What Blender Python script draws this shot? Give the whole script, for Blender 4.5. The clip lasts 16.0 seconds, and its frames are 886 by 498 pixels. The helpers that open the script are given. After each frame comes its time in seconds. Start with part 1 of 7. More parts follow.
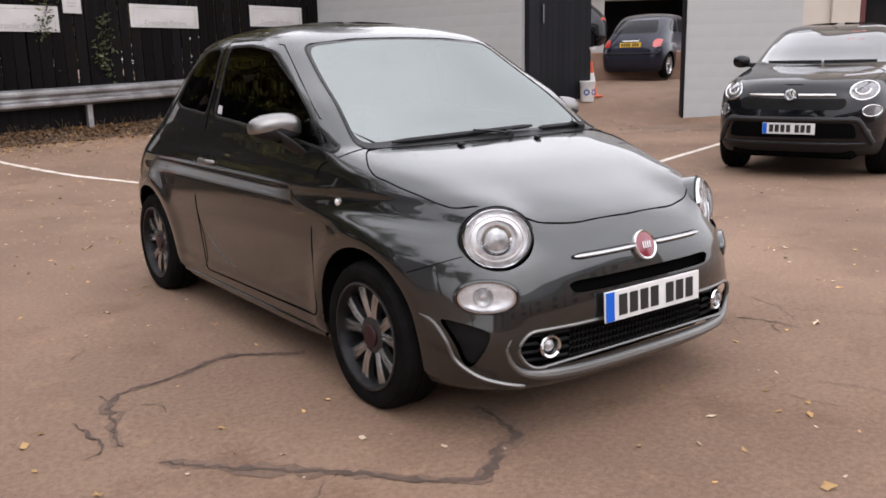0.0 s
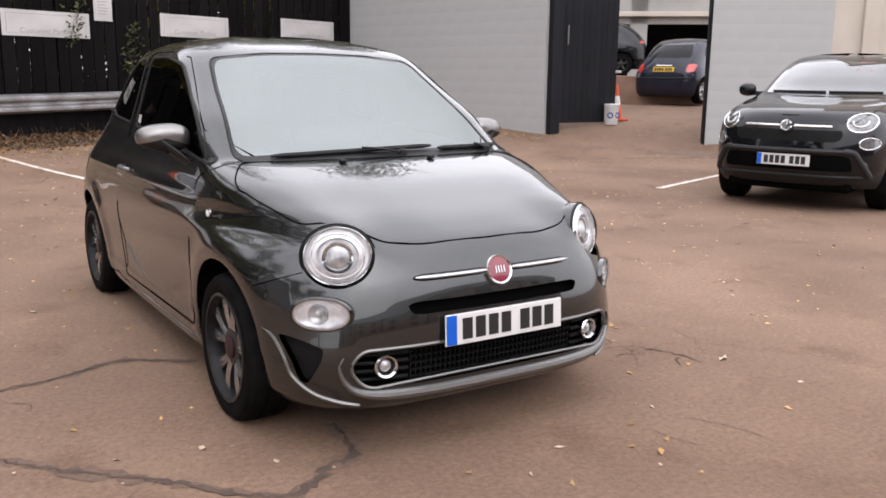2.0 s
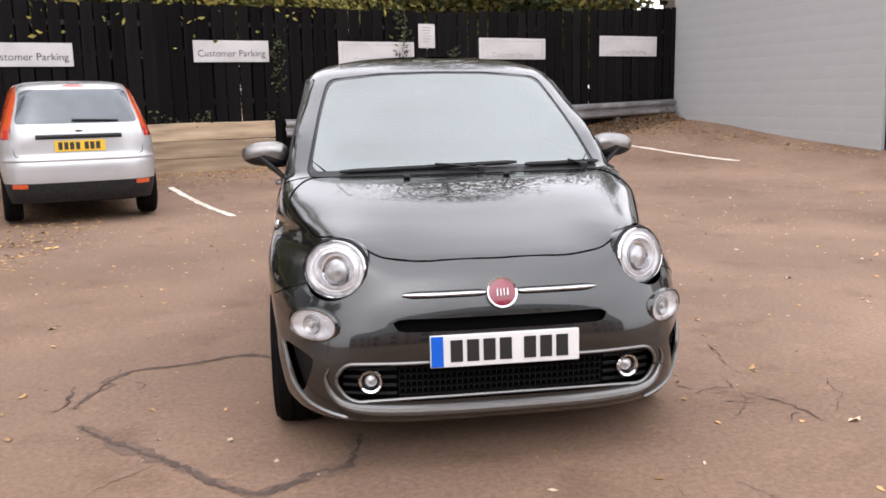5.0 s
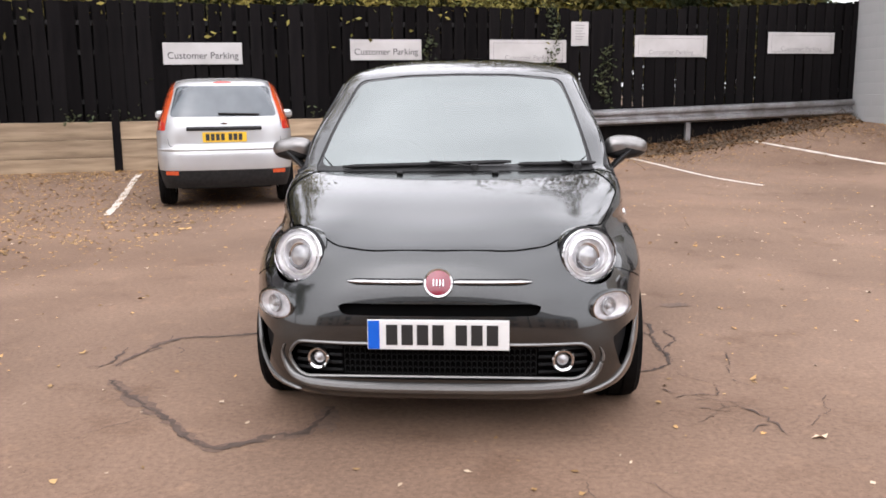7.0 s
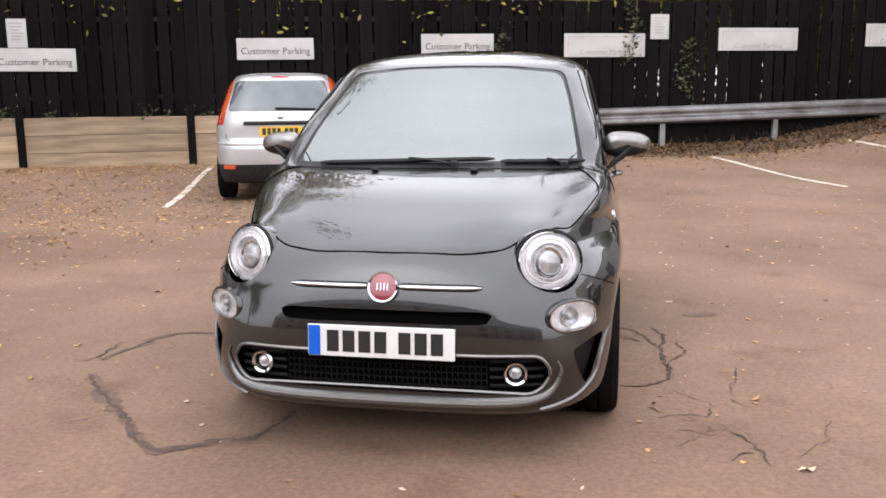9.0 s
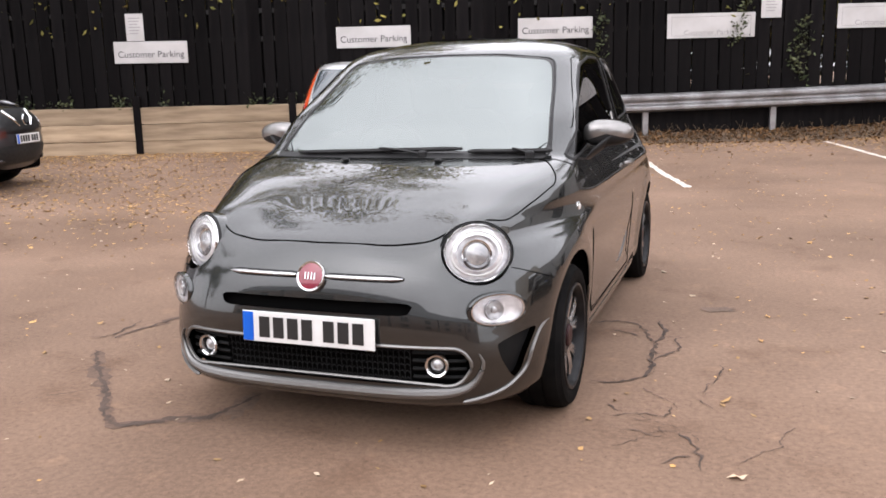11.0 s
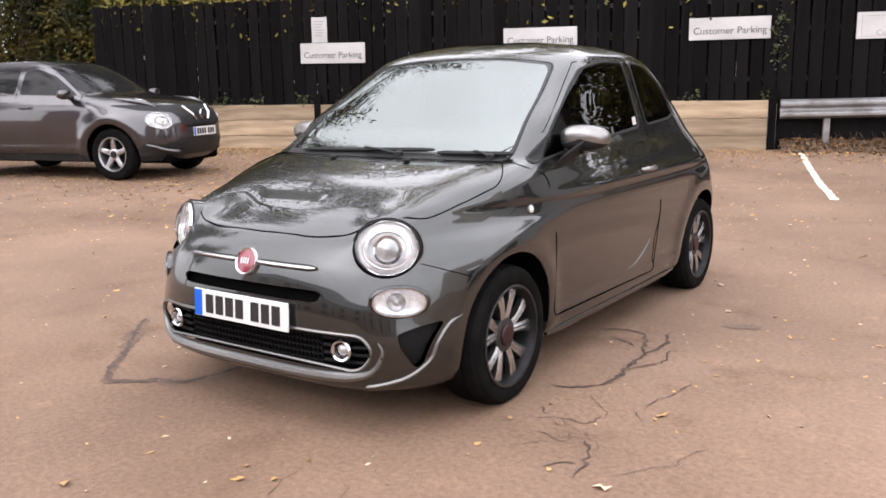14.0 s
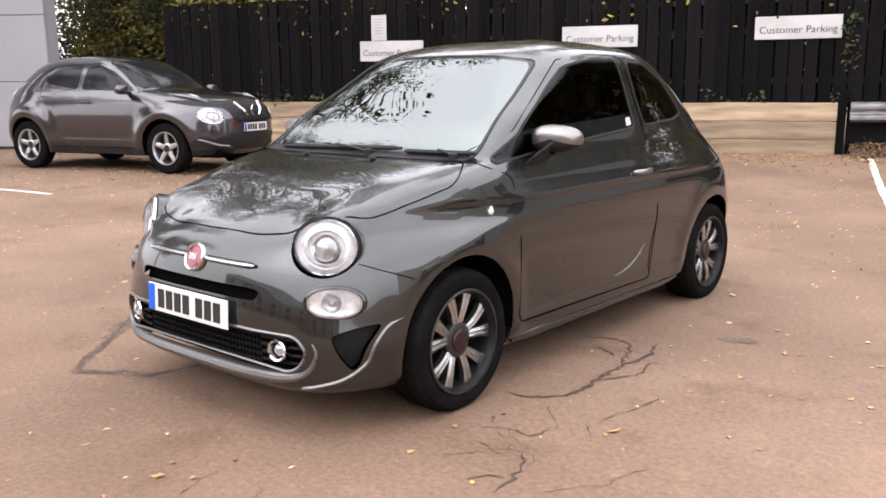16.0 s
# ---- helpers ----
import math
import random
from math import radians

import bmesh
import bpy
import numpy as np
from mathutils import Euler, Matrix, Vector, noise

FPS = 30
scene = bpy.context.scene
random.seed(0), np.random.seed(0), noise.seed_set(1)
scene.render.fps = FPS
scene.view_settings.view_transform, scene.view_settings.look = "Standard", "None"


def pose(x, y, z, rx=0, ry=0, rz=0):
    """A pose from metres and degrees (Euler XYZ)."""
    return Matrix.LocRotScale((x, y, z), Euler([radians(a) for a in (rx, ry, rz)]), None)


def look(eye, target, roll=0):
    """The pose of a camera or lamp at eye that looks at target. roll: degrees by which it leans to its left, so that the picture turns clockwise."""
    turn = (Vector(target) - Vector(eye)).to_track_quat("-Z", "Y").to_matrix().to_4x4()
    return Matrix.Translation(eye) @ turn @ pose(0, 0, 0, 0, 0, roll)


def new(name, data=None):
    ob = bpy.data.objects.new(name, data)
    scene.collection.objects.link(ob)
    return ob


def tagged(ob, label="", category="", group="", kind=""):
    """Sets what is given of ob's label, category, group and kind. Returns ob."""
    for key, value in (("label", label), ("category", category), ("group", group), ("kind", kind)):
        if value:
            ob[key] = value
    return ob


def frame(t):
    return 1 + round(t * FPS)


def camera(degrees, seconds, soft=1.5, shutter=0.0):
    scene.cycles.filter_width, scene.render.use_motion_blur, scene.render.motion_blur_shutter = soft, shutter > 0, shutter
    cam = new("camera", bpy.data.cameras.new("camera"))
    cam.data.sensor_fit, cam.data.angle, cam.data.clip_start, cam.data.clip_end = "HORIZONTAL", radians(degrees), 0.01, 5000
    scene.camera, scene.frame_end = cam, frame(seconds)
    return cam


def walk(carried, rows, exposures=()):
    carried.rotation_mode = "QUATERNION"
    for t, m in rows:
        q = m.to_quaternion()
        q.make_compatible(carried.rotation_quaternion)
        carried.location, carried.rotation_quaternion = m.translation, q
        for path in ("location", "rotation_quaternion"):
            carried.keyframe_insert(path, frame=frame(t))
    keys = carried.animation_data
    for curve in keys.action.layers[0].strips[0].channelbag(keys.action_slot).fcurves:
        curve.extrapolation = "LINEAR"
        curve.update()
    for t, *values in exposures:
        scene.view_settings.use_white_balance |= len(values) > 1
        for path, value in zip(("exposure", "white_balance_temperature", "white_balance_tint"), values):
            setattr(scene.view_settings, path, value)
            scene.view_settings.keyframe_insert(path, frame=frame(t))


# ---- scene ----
cam = camera(53.9, 16.0, 1.7)
SKY, SUN = 0.93, 0.2
EXPOSURES = ((0.0, -0.47), (3.5, -0.24), (7.0, -0.19), (8.5, -0.18), (11.0, -0.13), (12.0, 0.06), (13.0, 0.05), (16.0, 0.15))
PATH = [
    (0, (-2.431, -3.929, 1.309), (-1.285, -2.346, 0.883), -1.2),
    (0.5, (-2.33, -4.056, 1.306), (-1.192, -2.468, 0.88), -1.9),
    (1, (-2.183, -4.253, 1.306), (-1.116, -2.614, 0.886), -1.1),
    (1.5, (-2.025, -4.302, 1.3), (-0.953, -2.66, 0.907), -1.3),
    (2, (-1.823, -4.335, 1.312), (-0.774, -2.677, 0.924), 0.7),
    (2.5, (-1.634, -4.483, 1.297), (-0.698, -2.752, 0.937), -1.1),
    (3, (-1.452, -4.661, 1.305), (-0.68, -2.856, 0.922), -0.8),
    (3.5, (-1.252, -4.671, 1.281), (-0.594, -2.821, 0.904), -1.9),
    (4, (-1.035, -4.676, 1.3), (-0.536, -2.772, 0.944), -1.4),
    (6.5, (0.086, -4.87, 1.294), (0.058, -2.9, 0.95), -1.3),
    (7, (0.288, -4.948, 1.31), (0.119, -2.986, 0.961), -0.6),
    (7.5, (0.366, -4.952, 1.302), (0.139, -2.995, 0.957), -1.1),
    (8, (0.45, -4.918, 1.303), (0.176, -2.966, 0.962), -1.4),
    (8.5, (0.618, -4.79, 1.29), (0.294, -2.847, 0.945), -1.0),
    (11, (1.499, -4.477, 1.304), (0.807, -2.641, 0.919), -1.4),
    (11.5, (1.723, -4.47, 1.288), (0.978, -2.652, 0.911), -1.7),
    (12, (1.94, -4.495, 1.302), (1.087, -2.726, 0.922), -0.2),
    (12.5, (2.048, -4.408, 1.286), (1.129, -2.669, 0.926), -1.5),
    (13, (2.156, -4.258, 1.301), (1.161, -2.559, 0.954), -0.5),
    (13.5, (2.338, -4.165, 1.297), (1.249, -2.524, 0.946), -1.5),
    (14, (2.554, -4.109, 1.301), (1.419, -2.506, 0.925), -0.9),
    (14.5, (2.645, -4.027, 1.296), (1.463, -2.458, 0.917), -1.9),
    (15, (2.695, -3.894, 1.292), (1.491, -2.344, 0.91), -0.8),
    (15.5, (2.768, -3.81, 1.293), (1.514, -2.297, 0.921), -0.6),
    (16, (2.9, -3.716, 1.286), (1.617, -2.228, 0.91), -0.4),
]
walk(cam, [(t, look(eye, target, roll)) for t, eye, target, roll in PATH], EXPOSURES)

# ---- light ----
world = bpy.data.worlds.new("overcast_sky")
scene.world = world
world.use_nodes = True
_n, _l = world.node_tree.nodes, world.node_tree.links
_sky = _n.new("ShaderNodeTexSky")
_sky.sky_type = "NISHITA"
_sky.sun_disc = False
_sky.sun_elevation, _sky.sun_rotation = radians(44), radians(200)
_sky.air_density, _sky.dust_density, _sky.ozone_density = 1.0, 2.0, 1.0
_hs = _n.new("ShaderNodeHueSaturation")
_hs.inputs["Saturation"].default_value = 0.12
_l.new(_sky.outputs["Color"], _hs.inputs["Color"])
_gm = _n.new("ShaderNodeGamma")
_gm.inputs["Gamma"].default_value = 0.35
_l.new(_hs.outputs["Color"], _gm.inputs["Color"])
# cloud cover: brighter overhead, uneven
_tc = _n.new("ShaderNodeTexCoord")
_sp = _n.new("ShaderNodeSeparateXYZ")
_l.new(_tc.outputs["Generated"], _sp.inputs["Vector"])
_up = _n.new("ShaderNodeMapRange")
_up.inputs["From Min"].default_value, _up.inputs["From Max"].default_value = 0.0, 0.9
_up.inputs["To Min"].default_value, _up.inputs["To Max"].default_value = 1.2, 2.2
_l.new(_sp.outputs["Z"], _up.inputs["Value"])
# thinner cloud to the north-east
_dt = _n.new("ShaderNodeVectorMath")
_dt.operation = "DOT_PRODUCT"
_l.new(_tc.outputs["Generated"], _dt.inputs[0])
_dt.inputs[1].default_value = (0.78, 0.62, 0.0)
_az = _n.new("ShaderNodeMapRange")
_az.inputs["From Min"].default_value, _az.inputs["From Max"].default_value = -1.0, 1.0
_az.inputs["To Min"].default_value, _az.inputs["To Max"].default_value = 0.90, 1.36
_l.new(_dt.outputs["Value"], _az.inputs["Value"])
_au = _n.new("ShaderNodeMath")
_au.operation = "MULTIPLY"
_l.new(_up.outputs["Result"], _au.inputs[0])
_l.new(_az.outputs["Result"], _au.inputs[1])
_cl = _n.new("ShaderNodeTexNoise")
_cl.inputs["Scale"].default_value, _cl.inputs["Detail"].default_value = 2.2, 5
_l.new(_tc.outputs["Generated"], _cl.inputs["Vector"])
_cm = _n.new("ShaderNodeMapRange")
_cm.inputs["From Min"].default_value, _cm.inputs["From Max"].default_value = 0.3, 0.7
_cm.inputs["To Min"].default_value, _cm.inputs["To Max"].default_value = 0.85, 1.12
_l.new(_cl.outputs["Fac"], _cm.inputs["Value"])
_mu = _n.new("ShaderNodeMath")
_mu.operation = "MULTIPLY"
_l.new(_au.outputs["Value"], _mu.inputs[0])
_l.new(_cm.outputs["Result"], _mu.inputs[1])
_vs = _n.new("ShaderNodeVectorMath")
_vs.operation = "SCALE"
_ti = _n.new("ShaderNodeVectorMath")
_ti.operation = "MULTIPLY"
_l.new(_gm.outputs["Color"], _ti.inputs[0])
_ti.inputs[1].default_value = (1.02, 0.995, 1.05)
_l.new(_ti.outputs["Vector"], _vs.inputs[0])
_l.new(_mu.outputs["Value"], _vs.inputs["Scale"])
_l.new(_vs.outputs["Vector"], _n["Background"].inputs["Color"])
_n["Background"].inputs["Strength"].default_value = SKY
_sun = bpy.data.lights.new("sun", "SUN")
_sun.energy, _sun.angle, _sun.color = SUN, radians(110), (1.0, 0.96, 0.9)
_so = new("sun", _sun)
_so.matrix_world = look((-6, -14, 15), (0, 0, 0))

# ---- tools ----


def curve(*pts):
    """Monotone cubic through (x, y) pairs."""
    xs, ys = np.array([p[0] for p in pts], float), np.array([p[1] for p in pts], float)
    h = np.diff(xs)
    d = np.diff(ys) / h
    m = np.zeros(len(xs))
    m[0], m[-1] = d[0], d[-1]
    for i in range(1, len(xs) - 1):
        if d[i - 1] * d[i] > 0:
            m[i] = 2 * d[i - 1] * d[i] / (d[i - 1] + d[i])

    def f(x):
        x = np.clip(np.asarray(x, float), xs[0], xs[-1])
        i = np.clip(np.searchsorted(xs, x) - 1, 0, len(h) - 1)
        t = (x - xs[i]) / h[i]
        return ((2 * t**3 - 3 * t**2 + 1) * ys[i] + (t**3 - 2 * t**2 + t) * h[i] * m[i]
                + (3 * t**2 - 2 * t**3) * ys[i + 1] + (t**3 - t**2) * h[i] * m[i + 1])
    return f


def spline(pts, n=8, closed=False):
    """Catmull-Rom through points, n steps a span."""
    p = np.array(pts, float)
    k = len(p)
    out = []
    for i in range(k if closed else k - 1):
        if closed:
            a, b, c, d = (p[(i + j) % k] for j in (-1, 0, 1, 2))
        else:
            a, b, c, d = p[max(i - 1, 0)], p[i], p[i + 1], p[min(i + 2, k - 1)]
        for s in range(n):
            t = s / n
            out.append(0.5 * (2 * b + (c - a) * t + (2 * a - 5 * b + 4 * c - d) * t * t + (3 * b - a - 3 * c + d) * t**3))
    if not closed:
        out.append(p[-1])
    return np.array(out)


def rounded(pts, r=0.03, n=5):
    """A closed polygon with rounded corners."""
    p = np.array(pts, float)
    out = []
    for i in range(len(p)):
        a, b, c = p[i - 1], p[i], p[(i + 1) % len(p)]
        u, v = a - b, c - b
        k = min(r, np.linalg.norm(u) * 0.45, np.linalg.norm(v) * 0.45)
        s, e = b + u / np.linalg.norm(u) * k, b + v / np.linalg.norm(v) * k
        for j in range(n + 1):
            t = j / n
            out.append((1 - t) ** 2 * s + 2 * t * (1 - t) * b + t * t * e)
    return np.array(out)


def mirrored(pts):
    return [(-a, b) for a, b in reversed(list(pts))]


def oval(cx, cy, a, b, n=40, power=2.0):
    t = np.linspace(0, 2 * np.pi, n, endpoint=False)
    c, s = np.cos(t), np.sin(t)
    return np.stack([cx + a * np.sign(c) * np.abs(c) ** (2 / power), cy + b * np.sign(s) * np.abs(s) ** (2 / power)], 1)


def inside_distance(poly, pts):
    """Signed distance to a closed polygon, negative inside."""
    a = np.asarray(poly, float)
    b = np.roll(a, -1, 0)
    best = np.full(len(pts), 1e9)
    odd = np.zeros(len(pts), bool)
    for (ax, ay), (bx, by) in zip(a, b):
        ex, ey = bx - ax, by - ay
        wx, wy = pts[:, 0] - ax, pts[:, 1] - ay
        t = np.clip((wx * ex + wy * ey) / (ex * ex + ey * ey + 1e-12), 0, 1)
        best = np.minimum(best, (wx - ex * t) ** 2 + (wy - ey * t) ** 2)
        cross = (ay > pts[:, 1]) != (by > pts[:, 1])
        if abs(ey) > 1e-12:
            odd ^= cross & (pts[:, 0] < ax + (pts[:, 1] - ay) * ex / ey)
    return np.where(odd, -1, 1) * np.sqrt(best)


class Build:
    """Collects the vertices and faces of one mesh."""

    def __init__(self):
        self.v, self.f, self.normals = [], [], None

    def add(self, verts, faces):
        k = len(self.v)
        self.v.extend(tuple(map(float, p)) for p in verts)
        self.f.extend(tuple(i + k for i in f) for f in faces)
        return self

    def box(self, size, at=(0, 0, 0), bevel=0.0, m=None):
        """A box of that size about at, its edges cut by bevel."""
        hx, hy, hz = (s / 2 for s in size)
        if bevel <= 0:
            m = Matrix.Translation(at) @ (m or Matrix.Identity(4))
            v = [m @ Vector((x, y, z)) for z in (-hz, hz) for x, y in ((-hx, -hy), (hx, -hy), (hx, hy), (-hx, hy))]
            return self.add(v, [(3, 2, 1, 0), (4, 5, 6, 7), (0, 1, 5, 4), (1, 2, 6, 5), (2, 3, 7, 6), (3, 0, 4, 7)])
        e = max(min(bevel, hx * 0.9, hy * 0.9, hz * 0.9), 1e-5)
        v, idx = [], {}
        for sx in (-1, 1):
            for sy in (-1, 1):
                for sz in (-1, 1):
                    for ax in range(3):
                        idx[sx, sy, sz, ax] = len(v)
                        q = [sx * (hx - (ax != 0) * e), sy * (hy - (ax != 1) * e), sz * (hz - (ax != 2) * e)]
                        v.append(Vector(q))
        f = []
        for ax in range(3):
            for s in (-1, 1):
                ring = []
                for p, q in ((-1, -1), (1, -1), (1, 1), (-1, 1)):
                    k = [p, q]
                    k.insert(ax, s)
                    ring.append(idx[(*k, ax)])
                f.append(ring)
        if bevel > 0:
            for ax in range(3):
                o = [i for i in range(3) if i != ax]
                for p in (-1, 1):
                    for q in (-1, 1):
                        k1, k2 = [0, 0, 0], [0, 0, 0]
                        k1[o[0]] = k2[o[0]] = p
                        k1[o[1]] = k2[o[1]] = q
                        k1[ax], k2[ax] = -1, 1
                        f.append([idx[(*k1, o[0])], idx[(*k2, o[0])], idx[(*k2, o[1])], idx[(*k1, o[1])]])
            for sx in (-1, 1):
                for sy in (-1, 1):
                    for sz in (-1, 1):
                        f.append([idx[sx, sy, sz, 0], idx[sx, sy, sz, 1], idx[sx, sy, sz, 2]])
        m = Matrix.Translation(at) @ (m or Matrix.Identity(4))
        return self.add([m @ p for p in v], f)

    def tube(self, path, r, n=8, closed=False, flat=1.0, up=(0, 0, 1), caps=True):
        """A tube along a path; r may vary; flat squeezes it along up."""
        p = [Vector(q) for q in path]
        k = len(p)
        rs = [r] * k if np.isscalar(r) else list(r)
        v, f = [], []
        for i in range(k):
            a = p[i - 1] if (i or closed) else p[i]
            b = p[(i + 1) % k] if (i < k - 1 or closed) else p[i]
            d = (b - a).normalized()
            u = Vector(up)
            if abs(u.dot(d)) > 0.95:
                u = Vector((1, 0, 0)) if abs(d.x) < 0.9 else Vector((0, 1, 0))
            s = d.cross(u).normalized()
            u = s.cross(d)
            for j in range(n):
                t = 2 * math.pi * j / n
                v.append(p[i] + s * (rs[i] * math.cos(t)) + u * (rs[i] * flat * math.sin(t)))
        for i in range(k if closed else k - 1):
            for j in range(n):
                a, b = i * n, ((i + 1) % k) * n
                f.append((a + j, a + (j + 1) % n, b + (j + 1) % n, b + j))
        if caps and not closed:
            f.append(tuple(range(n - 1, -1, -1)))
            f.append(tuple((k - 1) * n + j for j in range(n)))
        return self.add(v, f)

    def lathe(self, profile, n=32, m=None, a=1.0, b=1.0, power=2.0):
        """Turns (radius, height) pairs about z; a, b stretch it to an oval."""
        m = m or Matrix.Identity(4)
        v, f = [], []
        for r, h in profile:
            for x, y in oval(0, 0, a * max(r, 1e-5), b * max(r, 1e-5), n, power):
                v.append(m @ Vector((x, y, h)))
        for i in range(len(profile) - 1):
            for j in range(n):
                f.append((i * n + j, i * n + (j + 1) % n, (i + 1) * n + (j + 1) % n, (i + 1) * n + j))
        return self.add(v, f)

    def sheet(self, grid, closed=False):
        """A sheet from a grid of points (rows, columns)."""
        g = np.asarray(grid, float)
        r, c = g.shape[:2]
        f = [(i * c + j, i * c + (j + 1) % c, (i + 1) * c + (j + 1) % c, (i + 1) * c + j)
             for i in range(r - 1) for j in range(c if closed else c - 1)]
        return self.add(g.reshape(-1, 3), f)

    def prism(self, poly, z0, z1, m=None):
        """A polygon in x, y drawn up from z0 to z1."""
        m = m or Matrix.Identity(4)
        k = len(poly)
        v = [m @ Vector((x, y, z)) for z in (z0, z1) for x, y in poly]
        f = [tuple(range(k - 1, -1, -1)), tuple(range(k, 2 * k))]
        f += [(i, (i + 1) % k, k + (i + 1) % k, k + i) for i in range(k)]
        return self.add(v, f)

    def mesh(self, name, sharp=35):
        me = bpy.data.meshes.new(name)
        me.from_pydata(self.v, [], self.f)
        me.polygons.foreach_set("use_smooth", [True] * len(me.polygons))
        if self.normals is not None:
            me.normals_split_custom_set_from_vertices(self.normals)
        elif sharp:
            me.set_sharp_from_angle(angle=radians(sharp))
        me.update()
        return me


def part(name, build, material, parent, label="", sharp=35, at=None):
    """Links a mesh as one part under a thing or a part."""
    me = build if isinstance(build, bpy.types.Mesh) else build.mesh(name, sharp)
    if not me.materials:
        me.materials.append(material)
    ob = new(name, me)
    ob.parent = parent
    if at is not None:
        ob.matrix_basis = at
    return tagged(ob, label) if label else ob


def thing(name, m, label, category, group="", kind=""):
    ob = new(name)
    ob.empty_display_size = 0.1
    ob.matrix_basis = m
    return tagged(ob, label, category, group, kind)


def solid(name, build, material, label, category, m=None, group="", kind="", sharp=35):
    """A thing that is one mesh."""
    me = build if isinstance(build, bpy.types.Mesh) else build.mesh(name, sharp)
    if not me.materials:
        me.materials.append(material)
    ob = new(name, me)
    if m is not None:
        ob.matrix_basis = m
    return tagged(ob, label, category, group, kind)


# ---- materials ----


def material(name, color, rough=0.6, metal=0.0, color2=None, scale=8.0, detail=6.0, bump=0.0, bump_scale=60.0,
             coat=0.0, fine=0.0, fine_scale=90.0, spread=(0.35, 0.65), random_shade=0.0, rough_var=0.0, stretch=None, island=False, spec=0.5, coat_ior=1.5, coat_rough=0.03):
    """A surface with large blotches (color to color2), fine grain and bump."""
    mt = bpy.data.materials.new(name)
    mt.use_nodes = True
    nt = mt.node_tree
    nd, ln = nt.nodes, nt.links
    b = nd["Principled BSDF"]
    b.inputs["Roughness"].default_value = rough
    b.inputs["Metallic"].default_value = metal
    b.inputs["Specular IOR Level"].default_value = spec
    b.inputs["Coat Weight"].default_value = coat
    b.inputs["Coat IOR"].default_value = coat_ior
    b.inputs["Coat Roughness"].default_value = coat_rough
    co = nd.new("ShaderNodeTexCoord").outputs["Object"]
    if stretch:
        mp = nd.new("ShaderNodeMapping")
        mp.inputs["Scale"].default_value = stretch
        ln.new(co, mp.inputs["Vector"])
        co = mp.outputs["Vector"]
    out = None
    n1 = nd.new("ShaderNodeTexNoise")
    n1.inputs["Scale"].default_value, n1.inputs["Detail"].default_value = scale, detail
    ln.new(co, n1.inputs["Vector"])
    mr = nd.new("ShaderNodeMapRange")
    mr.inputs["From Min"].default_value, mr.inputs["From Max"].default_value = spread
    ln.new(n1.outputs["Fac"], mr.inputs["Value"])
    mx = nd.new("ShaderNodeMix")
    mx.data_type = "RGBA"
    mx.inputs[6].default_value = (*color, 1)
    mx.inputs[7].default_value = (*(color2 or color), 1)
    ln.new(mr.outputs["Result"], mx.inputs[0])
    out = mx.outputs[2]
    if fine > 0:
        n2 = nd.new("ShaderNodeTexNoise")
        n2.inputs["Scale"].default_value, n2.inputs["Detail"].default_value = fine_scale, 3
        ln.new(co, n2.inputs["Vector"])
        m2 = nd.new("ShaderNodeMapRange")
        m2.inputs["From Min"].default_value, m2.inputs["From Max"].default_value = 0.3, 0.7
        m2.inputs["To Min"].default_value, m2.inputs["To Max"].default_value = 1 - fine, 1 + fine
        ln.new(n2.outputs["Fac"], m2.inputs["Value"])
        vm = nd.new("ShaderNodeVectorMath")
        vm.operation = "SCALE"
        ln.new(out, vm.inputs[0])
        ln.new(m2.outputs["Result"], vm.inputs["Scale"])
        out = vm.outputs[0]
    if random_shade > 0:
        src = nd.new("ShaderNodeNewGeometry").outputs["Random Per Island"] if island else nd.new("ShaderNodeObjectInfo").outputs["Random"]
        m3 = nd.new("ShaderNodeMapRange")
        m3.inputs["To Min"].default_value, m3.inputs["To Max"].default_value = 1 - random_shade, 1 + random_shade
        ln.new(src, m3.inputs["Value"])
        v3 = nd.new("ShaderNodeVectorMath")
        v3.operation = "SCALE"
        ln.new(out, v3.inputs[0])
        ln.new(m3.outputs["Result"], v3.inputs["Scale"])
        out = v3.outputs[0]
    ln.new(out, b.inputs["Base Color"])
    if rough_var > 0:
        m4 = nd.new("ShaderNodeMapRange")
        m4.inputs["To Min"].default_value, m4.inputs["To Max"].default_value = rough - rough_var, rough + rough_var
        ln.new(n1.outputs["Fac"], m4.inputs["Value"])
        ln.new(m4.outputs["Result"], b.inputs["Roughness"])
    if bump > 0:
        n5 = nd.new("ShaderNodeTexNoise")
        n5.inputs["Scale"].default_value, n5.inputs["Detail"].default_value = bump_scale, 5
        ln.new(co, n5.inputs["Vector"])
        bp = nd.new("ShaderNodeBump")
        bp.inputs["Strength"].default_value, bp.inputs["Distance"].default_value = bump, 0.01
        ln.new(n5.outputs["Fac"], bp.inputs["Height"])
        ln.new(bp.outputs["Normal"], b.inputs["Normal"])
    return mt


